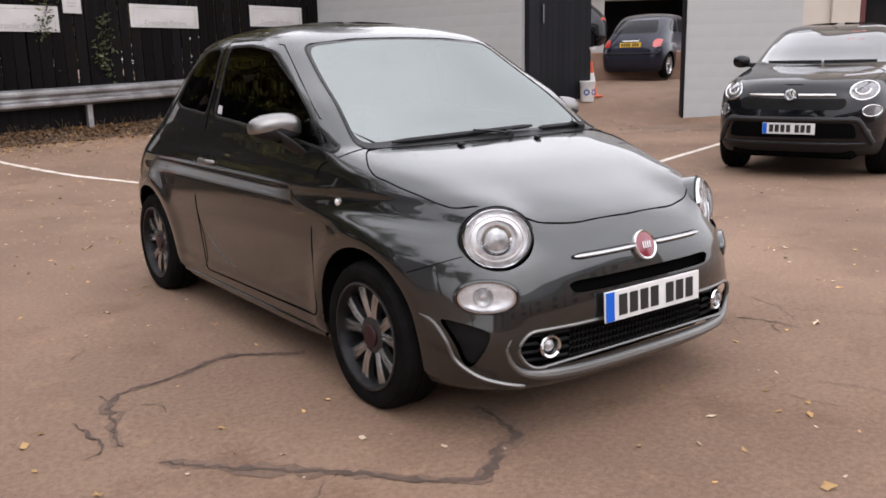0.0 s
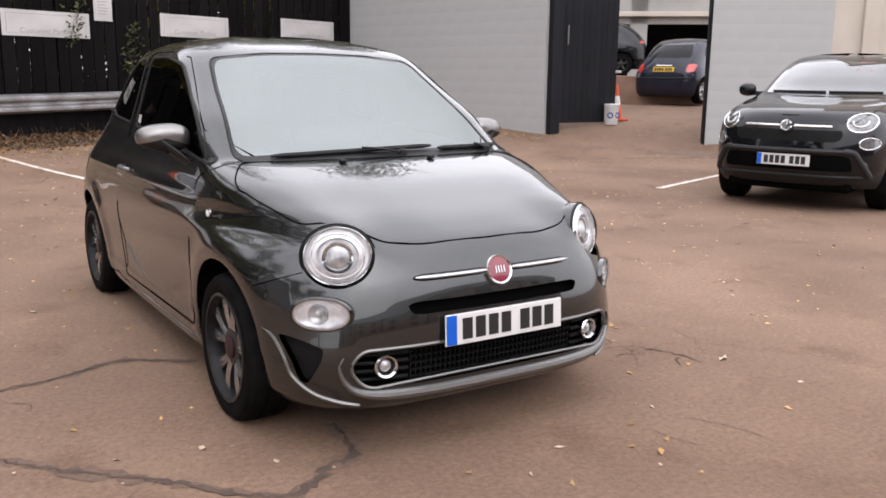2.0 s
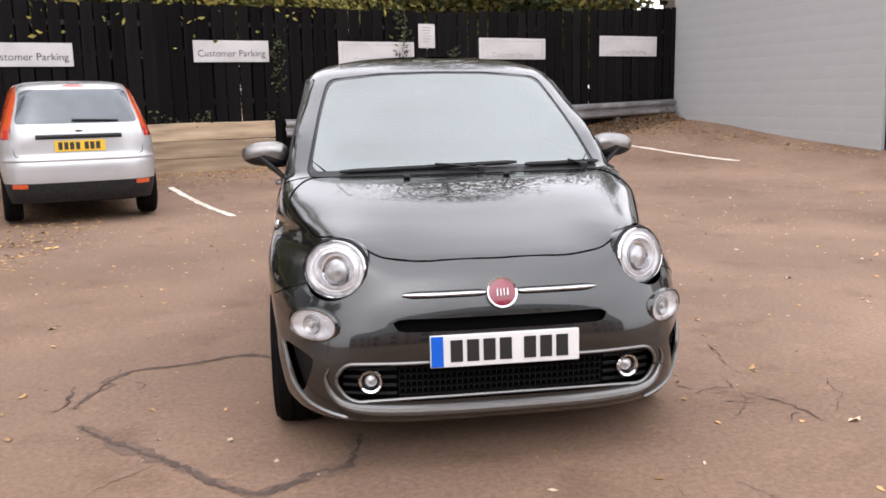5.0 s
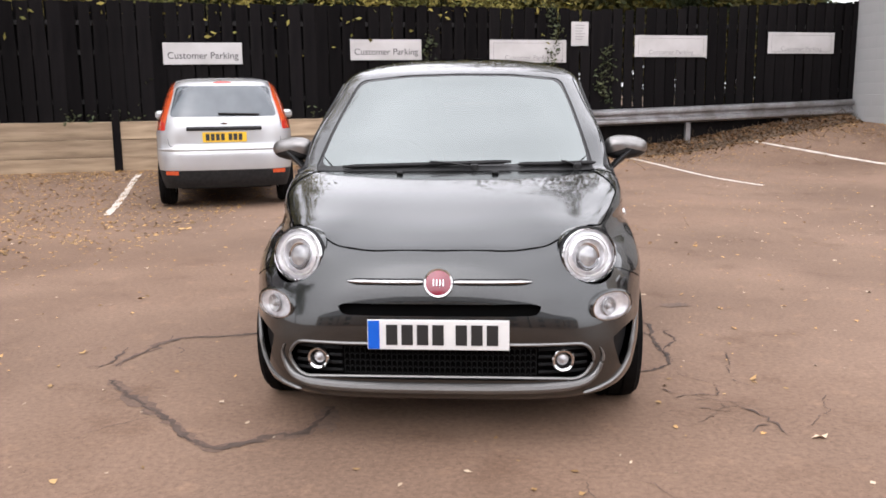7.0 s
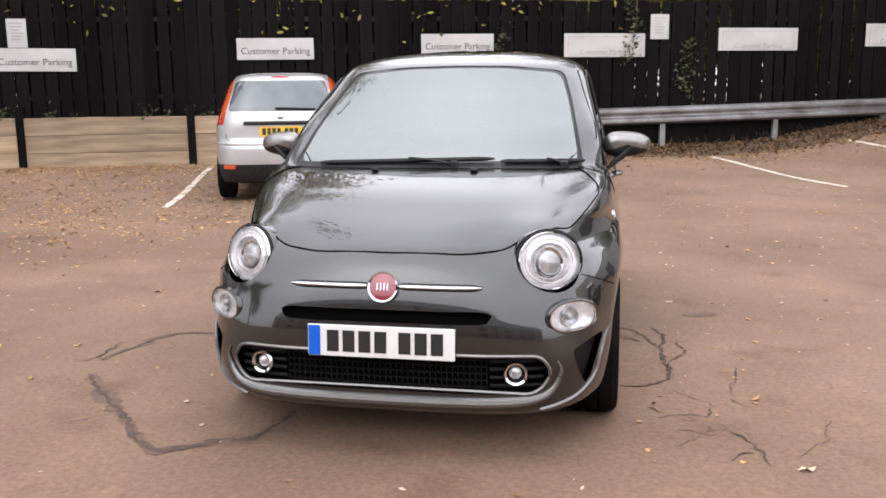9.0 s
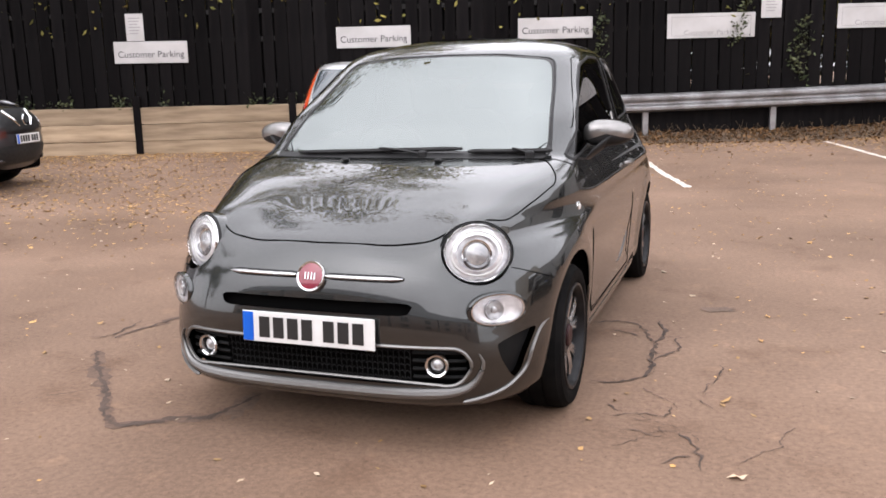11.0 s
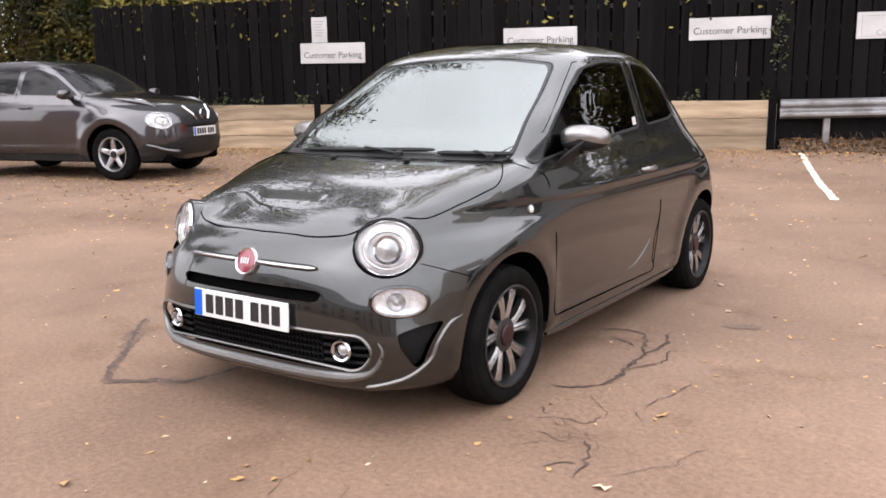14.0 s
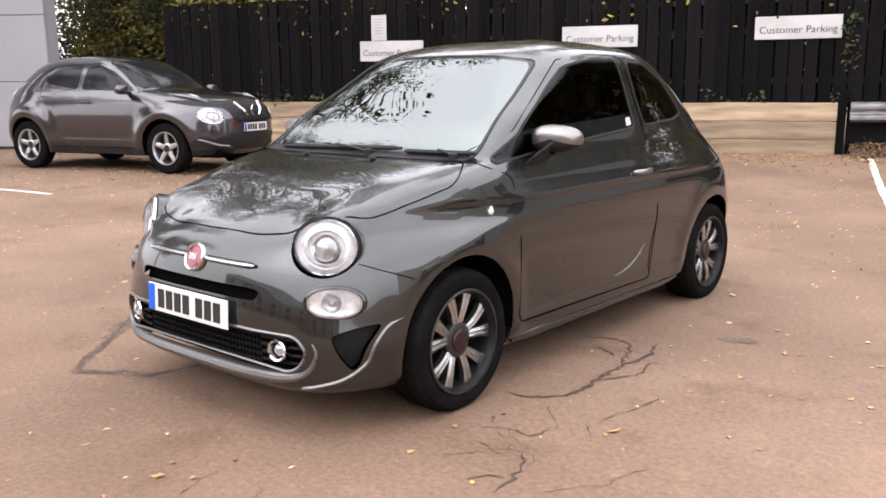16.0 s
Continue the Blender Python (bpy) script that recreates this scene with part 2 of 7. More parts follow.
def glass(name, tint, ior=1.9, rough=0.0, gloss=(1.0, 1.0, 1.0), least=0.0):
    """Thin glass: seen through with a tint, glossy by Fresnel from a least share on."""
    mt = bpy.data.materials.new(name)
    mt.use_nodes = True
    nd, ln = mt.node_tree.nodes, mt.node_tree.links
    nd.remove(nd["Principled BSDF"])
    tr, gl, fr, mx, rg = (nd.new(k) for k in ("ShaderNodeBsdfTransparent", "ShaderNodeBsdfGlossy", "ShaderNodeFresnel", "ShaderNodeMixShader", "ShaderNodeMapRange"))
    tr.inputs["Color"].default_value = (*tint, 1)
    gl.inputs["Color"].default_value = (*gloss, 1)
    gl.inputs["Roughness"].default_value = rough
    fr.inputs["IOR"].default_value = ior
    ln.new(fr.outputs[0], rg.inputs["Value"])
    rg.inputs["To Min"].default_value = least
    ln.new(rg.outputs["Result"], mx.inputs[0])
    ln.new(tr.outputs[0], mx.inputs[1])
    ln.new(gl.outputs[0], mx.inputs[2])
    ln.new(mx.outputs[0], nd["Material Output"].inputs["Surface"])
    return mt


PAINT_GREY = material("grey_metallic_paint", (0.034, 0.0364, 0.0362), 0.27, 0.9, (0.047, 0.0502, 0.0500), 700, 2, coat=1.0, coat_ior=1.6, spec=0.0, coat_rough=0.02)
PAINT_SATIN = material("satin_grey_paint", (0.185, 0.182, 0.178), 0.34, 0.8, (0.20, 0.197, 0.19), 30, 3)
MIRROR_SATIN = material("satin_silver_paint", (0.27, 0.262, 0.255), 0.30, 0.9, (0.24, 0.233, 0.226), 30, 3)
PAINT_SILVER = material("silver_paint", (0.50, 0.51, 0.52), 0.38, 0.55, (0.46, 0.46, 0.46), 3, 5, coat=0.8)
PAINT_GUN = material("purple_grey_paint", (0.054, 0.049, 0.055), 0.32, 0.9, (0.046, 0.042, 0.047), 3, 4, coat=1.0, spec=0.02, coat_ior=1.75)
PAINT_BLACK = material("black_paint", (0.004, 0.0045, 0.0065), 0.3, 0.2, (0.006, 0.0068, 0.009), 4, 4, coat=1.0, spec=0.02, coat_ior=1.42)
PAINT_BLUE = material("dark_blue_paint", (0.012, 0.013, 0.026), 0.35, 0.3, (0.014, 0.016, 0.03), 4, 4, coat=0.9, spec=0.05, coat_ior=1.45)
BLACK_TRIM = material("black_plastic", (0.014, 0.014, 0.015), 0.5, 0.0, (0.022, 0.022, 0.022), 25, 5, bump=0.1, bump_scale=300, spec=0.2)
GREY_TRIM = material("grey_plastic", (0.09, 0.09, 0.09), 0.5, 0.0, (0.11, 0.11, 0.11), 25, 5)
GRILLE_BLACK = material("grille_plastic", (0.006, 0.006, 0.0065), 0.55, 0.0, (0.009, 0.009, 0.009), 25, 5, spec=0.12)
# near-black for shut lines and for shade painted into openings
GAP = material("gap_and_recess_black", (0.004, 0.004, 0.004), 0.9, spec=0.0)
RUBBER = material("tyre_rubber", (0.0045, 0.0045, 0.0046), 0.75, 0.0, (0.0085, 0.0080, 0.0078), 14, 6, bump=0.15, bump_scale=120, spec=0.04)
CHROME = material("chrome", (0.72, 0.72, 0.72), 0.08, 1.0, (0.66, 0.66, 0.66), 20, 3)
SATIN_CHROME = material("satin_chrome", (0.50, 0.50, 0.50), 0.25, 1.0, (0.44, 0.44, 0.44), 30, 3)
REFLECTOR = material("lamp_reflector", (0.86, 0.86, 0.88), 0.25, 0.4, (0.58, 0.58, 0.60), 34, 4)
LAMP_WHITE = material("lamp_inner_white", (0.75, 0.75, 0.73), 0.25, 0.2, (0.65, 0.65, 0.64), 20, 2)
RIM_DARK = material("machined_alloy", (0.46, 0.45, 0.45), 0.24, 0.9, (0.32, 0.315, 0.315), 22, 4)
SPOKE_SIDE = material("dark_alloy", (0.055, 0.055, 0.056), 0.35, 0.6, (0.04, 0.04, 0.041), 22, 4)
RIM_INNER = material("dark_inner_alloy", (0.022, 0.022, 0.023), 0.45, 0.5, (0.014, 0.014, 0.015), 22, 4, spec=0.2)
LENS_DARK = material("smoked_lamp_lens", (0.20, 0.20, 0.21), 0.15, 0.4, (0.09, 0.09, 0.095), 30, 4, coat=1.0)
LENS_GREY = material("lamp_lens_grey", (0.50, 0.50, 0.50), 0.25, 0.4, (0.24, 0.24, 0.25), 30, 4, coat=1.0)
RIM_SILVER = material("silver_alloy", (0.52, 0.52, 0.53), 0.28, 0.9, (0.42, 0.42, 0.43), 25, 4)
RED_ENAMEL = material("red_enamel", (0.20, 0.012, 0.03), 0.25, 0.1, (0.16, 0.01, 0.025), 30, 3, coat=1.0)
RED_LAMP = material("red_lamp", (0.42, 0.018, 0.012), 0.2, 0.0, (0.52, 0.03, 0.02), 20, 3, coat=1.0)
AMBER_LAMP = material("orange_lamp", (0.62, 0.10, 0.03), 0.2, 0.0, (0.55, 0.07, 0.02), 20, 3, coat=1.0)
PLATE_WHITE = material("white_plate", (0.70, 0.70, 0.69), 0.35, 0.0, (0.65, 0.65, 0.64), 12, 4, coat=0.3)
PLATE_YELLOW = material("yellow_plate", (0.75, 0.46, 0.02), 0.35, 0.0, (0.68, 0.42, 0.02), 12, 4)
PLATE_BLUE = material("blue_plate_band", (0.0, 0.10, 0.55), 0.35, 0.0, (0.0, 0.09, 0.5), 12, 4)
MARK_BLACK = material("black_marking", (0.012, 0.012, 0.012), 0.5)
GLASS_FRONT = glass("windscreen_glass", (0.34, 0.39, 0.38), 1.5, 0.0, (0.315, 0.340, 0.332), 0.70)
GLASS_FRIT = material("windscreen_border", (0.012, 0.012, 0.012), 0.12, 0.0, (0.018, 0.018, 0.018), 8, 3, spec=0.3)
GLASS_SIDE = glass("tinted_side_glass", (0.085, 0.09, 0.09), 1.26)
GLASS_LAMP = glass("lamp_cover_glass", (0.98, 0.98, 0.98), 1.22)
GLASS_DARK = material("dark_car_glass", (0.010, 0.0105, 0.011), 0.05, 0.0, (0.014, 0.014, 0.015), 3, 2, spec=0.18)
SEAT_CLOTH = material("seat_cloth", (0.03, 0.03, 0.032), 0.9, 0.0, (0.045, 0.045, 0.047), 30, 5)

# ---- car bodies ----


class Shell:
    """A body in level slices: front and rear line, half width and corner shape by height. It faces -y."""

    def __init__(self, z0, z1, front, rear, width, nf, nr, cf, cr, bulge=None, pod=None):
        self.z0, self.z1 = z0, z1
        self.fc, self.rc, self.wc, self.nfc, self.nrc, self.cfc, self.crc = (curve(*c) for c in (front, rear, width, nf, nr, cf, cr))
        self.pod = pod or (lambda x, z: 0 * x)
        self.bulge = bulge or (lambda y, z: 0 * y)

    def front(self, x, z):
        x, z = np.asarray(x, float), np.asarray(z, float)
        n, c, w = self.nfc(z), self.cfc(z), self.wc(z)
        return c - (c - self.fc(z)) * np.clip(1 - np.clip(np.abs(x) / w, 0, 1) ** n, 0, 1) ** (1 / n) - self.pod(x, z)

    def rear(self, x, z):
        x, z = np.asarray(x, float), np.asarray(z, float)
        n, c, w = self.nrc(z), self.crc(z), self.wc(z)
        return c + (self.rc(z) - c) * np.clip(1 - np.clip(np.abs(x) / w, 0, 1) ** n, 0, 1) ** (1 / n)

    def side(self, y, z):
        y, z = np.asarray(y, float), np.asarray(z, float)
        w, cf, cr = self.wc(z), self.cfc(z), self.crc(z)
        a = np.clip((cf - y) / (cf - self.fc(z)), 0, 1)
        b = np.clip((y - cr) / (self.rc(z) - cr), 0, 1)
        nf, nr = self.nfc(z), self.nrc(z)
        k = (1 - a**nf) ** (1 / nf) * (1 - b**nr) ** (1 / nr)
        return w * k + self.bulge(y, z) * k**4

    def on_front(self, pts, off=0.0):
        p = np.asarray(pts, float)
        return np.stack([p[:, 0], self.front(p[:, 0], p[:, 1]) - off, p[:, 1]], 1)

    def on_rear(self, pts, off=0.0):
        p = np.asarray(pts, float)
        return np.stack([p[:, 0], self.rear(p[:, 0], p[:, 1]) + off, p[:, 1]], 1)

    def on_side(self, pts, s=1, off=0.0):
        p = np.asarray(pts, float)
        return np.stack([s * (self.side(p[:, 0], p[:, 1]) + off), p[:, 0], p[:, 1]], 1)

    def levels(self, nz):
        z = np.linspace(self.z0, self.z1, 3000)
        step = np.sqrt(np.diff(z) ** 2 + 0.3 * np.diff(self.fc(z)) ** 2 + 0.2 * np.diff(self.rc(z)) ** 2 + 0.5 * np.diff(self.wc(z)) ** 2)
        c = np.concatenate([[0], np.cumsum(step)])
        return np.interp(np.linspace(0, c[-1], nz), c, z)

    def skin(self, nz, na, nb, nc):
        t = np.linspace(0, np.pi / 2, 160)
        rings = []
        for z in self.levels(nz):
            w, f, r, nf, nr, cf, cr = (float(q(z)) for q in (self.wc, self.fc, self.rc, self.nfc, self.nrc, self.cfc, self.crc))

            def arc(c, e, n, k):
                x, y = w * np.sin(t) ** (2 / n), c + (e - c) * np.cos(t) ** (2 / n)
                s = np.concatenate([[0], np.cumsum(np.hypot(np.diff(x), np.diff(y)))])
                q = np.linspace(0, s[-1], k)
                return np.stack([np.interp(q, s, x), np.interp(q, s, y)], 1)
            a, c = arc(cf, f, nf, na), arc(cr, r, nr, nc)[::-1]
            mid = np.stack([np.full(nb, w), np.linspace(cf, cr, nb + 2)[1:-1]], 1)
            half = np.concatenate([a, mid, c])
            k = np.clip(half[:, 0] / w, 0, 1) ** 4
            half[:, 0] += self.bulge(half[:, 1], np.full(len(half), z)) * k
            half[: na, 1] -= self.pod(half[: na, 0], np.full(na, z))
            other = half[-2:0:-1] * (-1, 1)
            ring = np.concatenate([half, other])
            rings.append(np.concatenate([ring, np.full((len(ring), 1), z)], 1))
        g = np.array(rings)
        du = np.roll(g, -1, 1) - np.roll(g, 1, 1)
        dv = np.empty_like(g)
        dv[1:-1], dv[0], dv[-1] = g[2:] - g[:-2], g[1] - g[0], g[-1] - g[-2]
        nrm = np.cross(du, dv)
        ln = np.linalg.norm(nrm, axis=2, keepdims=True)
        nrm = np.where(ln > 1e-9, nrm / np.maximum(ln, 1e-9), (0, 0, 1))
        nrm[-1] = (0, 0, 1)
        return g, nrm


class Panels:
    """The skin of a shell, cut along outlines into parts."""

    def __init__(self, shell, nz=90, na=44, nb=56, nc=34):
        self.shell = shell
        g, nrm = shell.skin(nz, na, nb, nc)
        r, c = g.shape[:2]
        self.v, self.n = [tuple(p) for p in g.reshape(-1, 3)], [tuple(p) for p in nrm.reshape(-1, 3)]
        f = [(i * c + j, i * c + (j + 1) % c, (i + 1) * c + (j + 1) % c, (i + 1) * c + j) for i in range(r - 1) for j in range(c)]
        f.append(tuple((r - 1) * c + j for j in range(c)))
        self.faces = {"body": f}

    def cut(self, name, view, poly, src="body", limit=None):
        """Takes the faces inside an outline out of src. view: front, rear, left, right or top."""
        v = np.array(self.v)
        if not isinstance(view, Matrix) and view in ("front", "rear"):
            q = v[:, [0, 2]]
            ok = v[:, 1] < (-0.1 if limit is None else limit) if view == "front" else v[:, 1] > (0.1 if limit is None else limit)
        elif isinstance(view, Matrix):
            pass
        elif view in ("left", "right"):
            q = v[:, [1, 2]]
            ok = v[:, 0] > 0.3 if view == "left" else v[:, 0] < -0.3
        else:
            q = v[:, [0, 1]]
            ok = v[:, 2] > limit
        if isinstance(view, Matrix):
            inv = np.array(view.inverted())
            w = v @ inv[:3, :3].T + inv[:3, 3]
            q, ok, deep = w[:, :2], np.abs(w[:, 2]) < 0.4, w[:, 2]
        p = np.asarray(poly)
        lo, hi = p.min(0) - 0.1, p.max(0) + 0.1
        ok &= (q > lo).all(1) & (q < hi).all(1)
        d = np.full(len(v), 0.1)
        d[ok] = inside_distance(p, q[ok])
        if isinstance(view, Matrix):
            d[ok] = np.maximum(d[ok], limit - deep[ok])
        d[np.abs(d) < 1e-6] = 1e-6
        d = d.tolist()
        made, kept, taken = {}, [], self.faces.setdefault(name, [])

        def between(a, b):
            key = (min(a, b), max(a, b))
            if key not in made:
                t = d[a] / (d[a] - d[b])
                made[key] = len(self.v)
                self.v.append(tuple(x + (y - x) * t for x, y in zip(self.v[a], self.v[b])))
                m = [x + (y - x) * t for x, y in zip(self.n[a], self.n[b])]
                self.n.append(tuple(m))
            return made[key]
        for f in self.faces[src]:
            s = [d[i] < 0 for i in f]
            if not any(s):
                kept.append(f)
            elif all(s):
                taken.append(f)
            else:
                fin, fout = [], []
                for i, a in enumerate(f):
                    b = f[(i + 1) % len(f)]
                    (fin if s[i] else fout).append(a)
                    if s[i] != s[(i + 1) % len(f)]:
                        m = between(a, b)
                        fin.append(m)
                        fout.append(m)
                if len(fin) > 2:
                    taken.append(tuple(fin))
                if len(fout) > 2:
                    kept.append(tuple(fout))
        self.faces[src] = kept
        return self

    def build(self, name, off=0.0):
        used = sorted({i for f in self.faces[name] for i in f})
        at = {k: i for i, k in enumerate(used)}
        b = Build()
        n = np.array([self.n[i] for i in used])
        v = np.array([self.v[i] for i in used]) + n * off
        b.v, b.f = [tuple(p) for p in v], [tuple(at[i] for i in f) for f in self.faces[name]]
        b.normals = [tuple(p / max(np.linalg.norm(p), 1e-9)) for p in n]
        return b


def facing(at, out, up=(0, 0, 1)):
    """A frame at a point whose z axis looks out."""
    z = Vector(out).normalized()
    x = Vector(up).cross(z).normalized()
    y = z.cross(x)
    m = Matrix((x, y, z)).transposed().to_4x4()
    return Matrix.Translation(at) @ m


WHEELS = {}


def wheel_meshes(style, radius, rim, width):
    """Meshes of a wheel whose outer face looks along +z, middle at the origin."""
    key = (style, radius, rim, width)
    if key in WHEELS:
        return WHEELS[key]
    h = width / 2
    tyre = Build().lathe([(rim - 0.01, -h + 0.02), (rim + 0.015, -h), (radius - 0.03, -h - 0.006), (radius - 0.008, -h + 0.02),
                          (radius, -h + 0.045), (radius, -0.034), (radius - 0.007, -0.032), (radius - 0.007, -0.025), (radius, -0.023), (radius, 0.023), (radius - 0.007, 0.025), (radius - 0.007, 0.032), (radius, 0.034),
                          (radius, h - 0.045), (radius - 0.006, h - 0.016), (radius - 0.010, h - 0.014), (radius - 0.022, h + 0.003),
                          (radius - 0.04, h + 0.007), (rim + 0.02, h + 0.004), (rim + 0.006, h - 0.002), (rim - 0.004, h - 0.012)], 56)
    barrel = Build().lathe([(rim + 0.006, h - 0.004), (rim + 0.004, h + 0.004), (rim - 0.006, h + 0.004), (rim - 0.014, h - 0.008),
                            (rim - 0.020, h - 0.03), (rim - 0.03, -h + 0.03), (rim - 0.01, -h + 0.01)], 56)
    spokes, faces = Build(), Build()
    count = {"pairs": 5, "five": 5, "multi": 10}[style]
    for k in range(count):
        base = 2 * math.pi * k / count + math.pi / 2
        arms = (-1, 1) if style == "pairs" else (0,)
        for s in arms:
            rows = []
            for i in range(7):
                u = i / 6
                r = 0.045 + (rim - 0.055) * u
                ang = base + s * (0.17 + 0.135 * u ** 0.9)
                wd = {"pairs": 0.019 - 0.002 * math.sin(u * math.pi) + 0.010 * u * u, "five": 0.036 - 0.012 * u, "multi": 0.013}[style]
                z = h - 0.012 - 0.022 * (1 - u) ** 1.5 - 0.012 * u * u
                c, sn = math.cos(ang), math.sin(ang)
                ring = []
                for dx, dz in ((-wd, -0.03), (-wd, -0.006), (-wd * 0.45, 0.0), (0, -0.004), (wd * 0.45, 0.0), (wd, -0.006), (wd, -0.03)):
                    ring.append((r * c - dx * sn, r * sn + dx * c, z + dz))
                rows.append(ring)
            spokes.sheet(rows)
            if style == "pairs":
                # machined face, leaning to the outer edge of each arm
                faces.sheet([[(q[0], q[1], q[2] + 0.0012) for q in ring[1:6]] for ring in rows[1:]])
    spokes.lathe([(0.075, h - 0.06), (0.072, h - 0.034), (0.058, h - 0.026), (0.03, h - 0.026)], 32)
    cap = Build().lathe([(0.046, h - 0.032), (0.046, h - 0.020), (0.040, h - 0.015), (0.0, h - 0.012)], 28)
    disc = Build().lathe([(0.02, -0.02), (0.13, -0.02), (0.132, -0.008), (0.13, 0.0), (0.02, 0.0)], 32)
    back = Build().lathe([(rim - 0.03, -h + 0.03), (0.0, -h + 0.035)], 32)
    WHEELS[key] = tuple(b.mesh(n) for b, n in ((barrel, "rim"), (tyre, "tyre"), (spokes, "spokes"), (cap, "hub_cap"), (disc, "brake_disc"), (back, "wheel_back"), (faces, "spoke_face")))
    return WHEELS[key]


def add_wheel(car, x, y, radius, rim, width, style, alloy, cap_material, press=0.0):
    """A wheel standing on the ground under a car, its face outward."""
    s = 1 if x > 0 else -1
    m = pose(x - s * width / 2, y, radius - press) @ pose(0, 0, 0, 0, 90 * s, 0) @ pose(0, 0, 0, 0, 0, 17 * s)
    rim_m, tyre_m, spoke_m, cap_m, disc_m, back_m, face_m = wheel_meshes(style, radius, rim, width)
    wheel = part("wheel", rim_m, RIM_INNER if style == "pairs" else alloy, car, "alloy wheel with black tyre", at=m)
    part("tyre", tyre_m, RUBBER, wheel)
    part("spokes", spoke_m, SPOKE_SIDE if style == "pairs" else alloy, wheel)
    if style == "pairs":
        part("spoke_face", face_m, alloy, wheel, "machined bright spoke faces")
        part("rim_edge", Build().lathe([(rim + 0.005, width / 2 + 0.004), (rim, width / 2 + 0.0065), (rim - 0.005, width / 2 + 0.005)], 48), SPOKE_SIDE, wheel)
    part("hub_cap", cap_m, cap_material, wheel)
    part("brake_disc", disc_m, RIM_INNER, wheel)
    part("wheel_back", back_m, GAP, wheel)
    return wheel


def add_plate(car, m, yellow=False, w=0.52, h=0.111):
    """A plate on the frame m (z outward): slab, blue band and plain dark bars."""
    plate = part("number_plate", Build().box((w, h, 0.008), (0, 0, 0), 0.002), PLATE_YELLOW if yellow else PLATE_WHITE, car,
                 "yellow rear plate" if yellow else "white front plate", at=m)
    if not yellow:
        part("plate_band", Build().box((0.042, h - 0.006, 0.002), (-w / 2 + 0.024, 0, 0.0055)), PLATE_BLUE, plate)
    x0 = -w / 2 + (0.062 if not yellow else 0.03)
    pitch = (w - 0.075 - (0 if yellow else 0.02)) / 7.5
    for k in range(7):
        cx = x0 + pitch * (k + 0.5 + (0.5 if k > 3 else 0))
        part("plate_bar", Build().box((pitch * 0.74, h * 0.68, 0.002), (cx, 0, 0.0058)), MARK_BLACK, plate)
    return plate


def arch(y, z, r, foot=0.05, n=28):
    """The outline of a wheel arch in side view."""
    t = np.linspace(-0.25, math.pi + 0.25, n)
    pts = [(y + r * math.cos(a), z + r * math.sin(a)) for a in t]
    return np.array([(pts[0][0], foot)] + pts + [(pts[-1][0], foot)])


def arch_liner(car, x, y, z, r, width, sh=None):
    s = 1 if x > 0 else -1
    b = Build()
    rows = []
    for a in np.linspace(-0.12, math.pi + 0.12, 22):
        xa = x if sh is None else s * min(abs(x), float(sh.side(y + (r + 0.02) * math.cos(a), max(z + r * math.sin(a), 0.24))) - 0.012)
        rows.append([(xa, y + r * math.cos(a), z + r * math.sin(a)), (x - s * width, y + r * math.cos(a), z + r * math.sin(a)),
                     (x - s * width, y, z)])
    b.sheet(rows)
    part("arch_liner", b, GAP, car)


def simple_car(name, label, m, shell, paint, cuts, arches, wheels, skin=(70, 34, 40, 28), liner=0.3):
    """A parked car: the skin cut into parts, wheels, dark underside. cuts: (part, view, outline, material[, source, offset])."""
    car = thing(name, m, label, "car")
    p = Panels(shell, *skin)
    for y, z, r in arches:
        for v in ("left", "right"):
            p.cut("hole", v, arch(y, z, r))
    mats = {"body": paint}
    for c in cuts:
        nm, view, poly, mt = c[:4]
        src = c[4] if len(c) > 4 else "body"
        key = nm + "@%d" % len(p.faces)
        if src != "body":
            src = next(k for k in p.faces if k.split("@")[0] == src)
        p.cut(key, view, poly, src)
        mats[key] = mt
    for key, mt in mats.items():
        if p.faces[key]:
            part(key.split("@")[0], p.build(key), mt, car)
    w = float(shell.wc(0.5)) - 0.12
    f, r = float(shell.fc(0.35)) + 0.12, float(shell.rc(0.35)) - 0.12
    part("underbody", Build().box((2 * w - 0.3, r - f, 0.25), (0, (f + r) / 2, 0.33), 0.03), GAP, car)
    for y, z, rr in arches:
        for s in (-1, 1):
            arch_liner(car, s * (float(shell.side(y, 0.5)) - 0.02), y, z, rr + 0.01, liner, shell)
    for (x, y, radius, rim, width, style, alloy) in wheels:
        for s in (-1, 1):
            add_wheel(car, s * x, y, radius, rim, width, style, alloy, BLACK_TRIM)
    return car, p


def outline_strip(car, pts3, name, material_, r=0.003, closed=True, flat=1.0, label=""):
    return part(name, Build().tube(pts3, r, 6, closed, flat), material_, car, label)

# ---- the yard ----
FENCE_K, FENCE_Y = 0.374, 11.16
FD = Vector((0.9366, 0.3504, 0))
FN = Vector((0.3504, -0.9366, 0))


def ground_height(x, y):
    """The yard is level round the car, climbs to the gate and a little to the fence."""
    u = 0.75 * x + 0.66 * y - 10.3
    ramp = 0.155 * np.where(u > 8, u, np.log1p(np.exp(np.minimum(u, 8) * 4)) / 4)
    ramp = np.minimum(ramp - 0.105 * np.maximum(u - 3.4, 0), 1.0)
    k = np.clip(1 - ((FENCE_Y + FENCE_K * x) - y) * 0.9366 / 4, 0, 1)
    k = k * k * (3 - 2 * k)
    w = np.clip((-4 - x) / 4, 0, 1)
    return ramp + 0.14 * k + 0.085 * w * w * (3 - 2 * w) * (1 - k)


def gz(x, y):
    return float(ground_height(np.array(float(x)), np.array(float(y))))


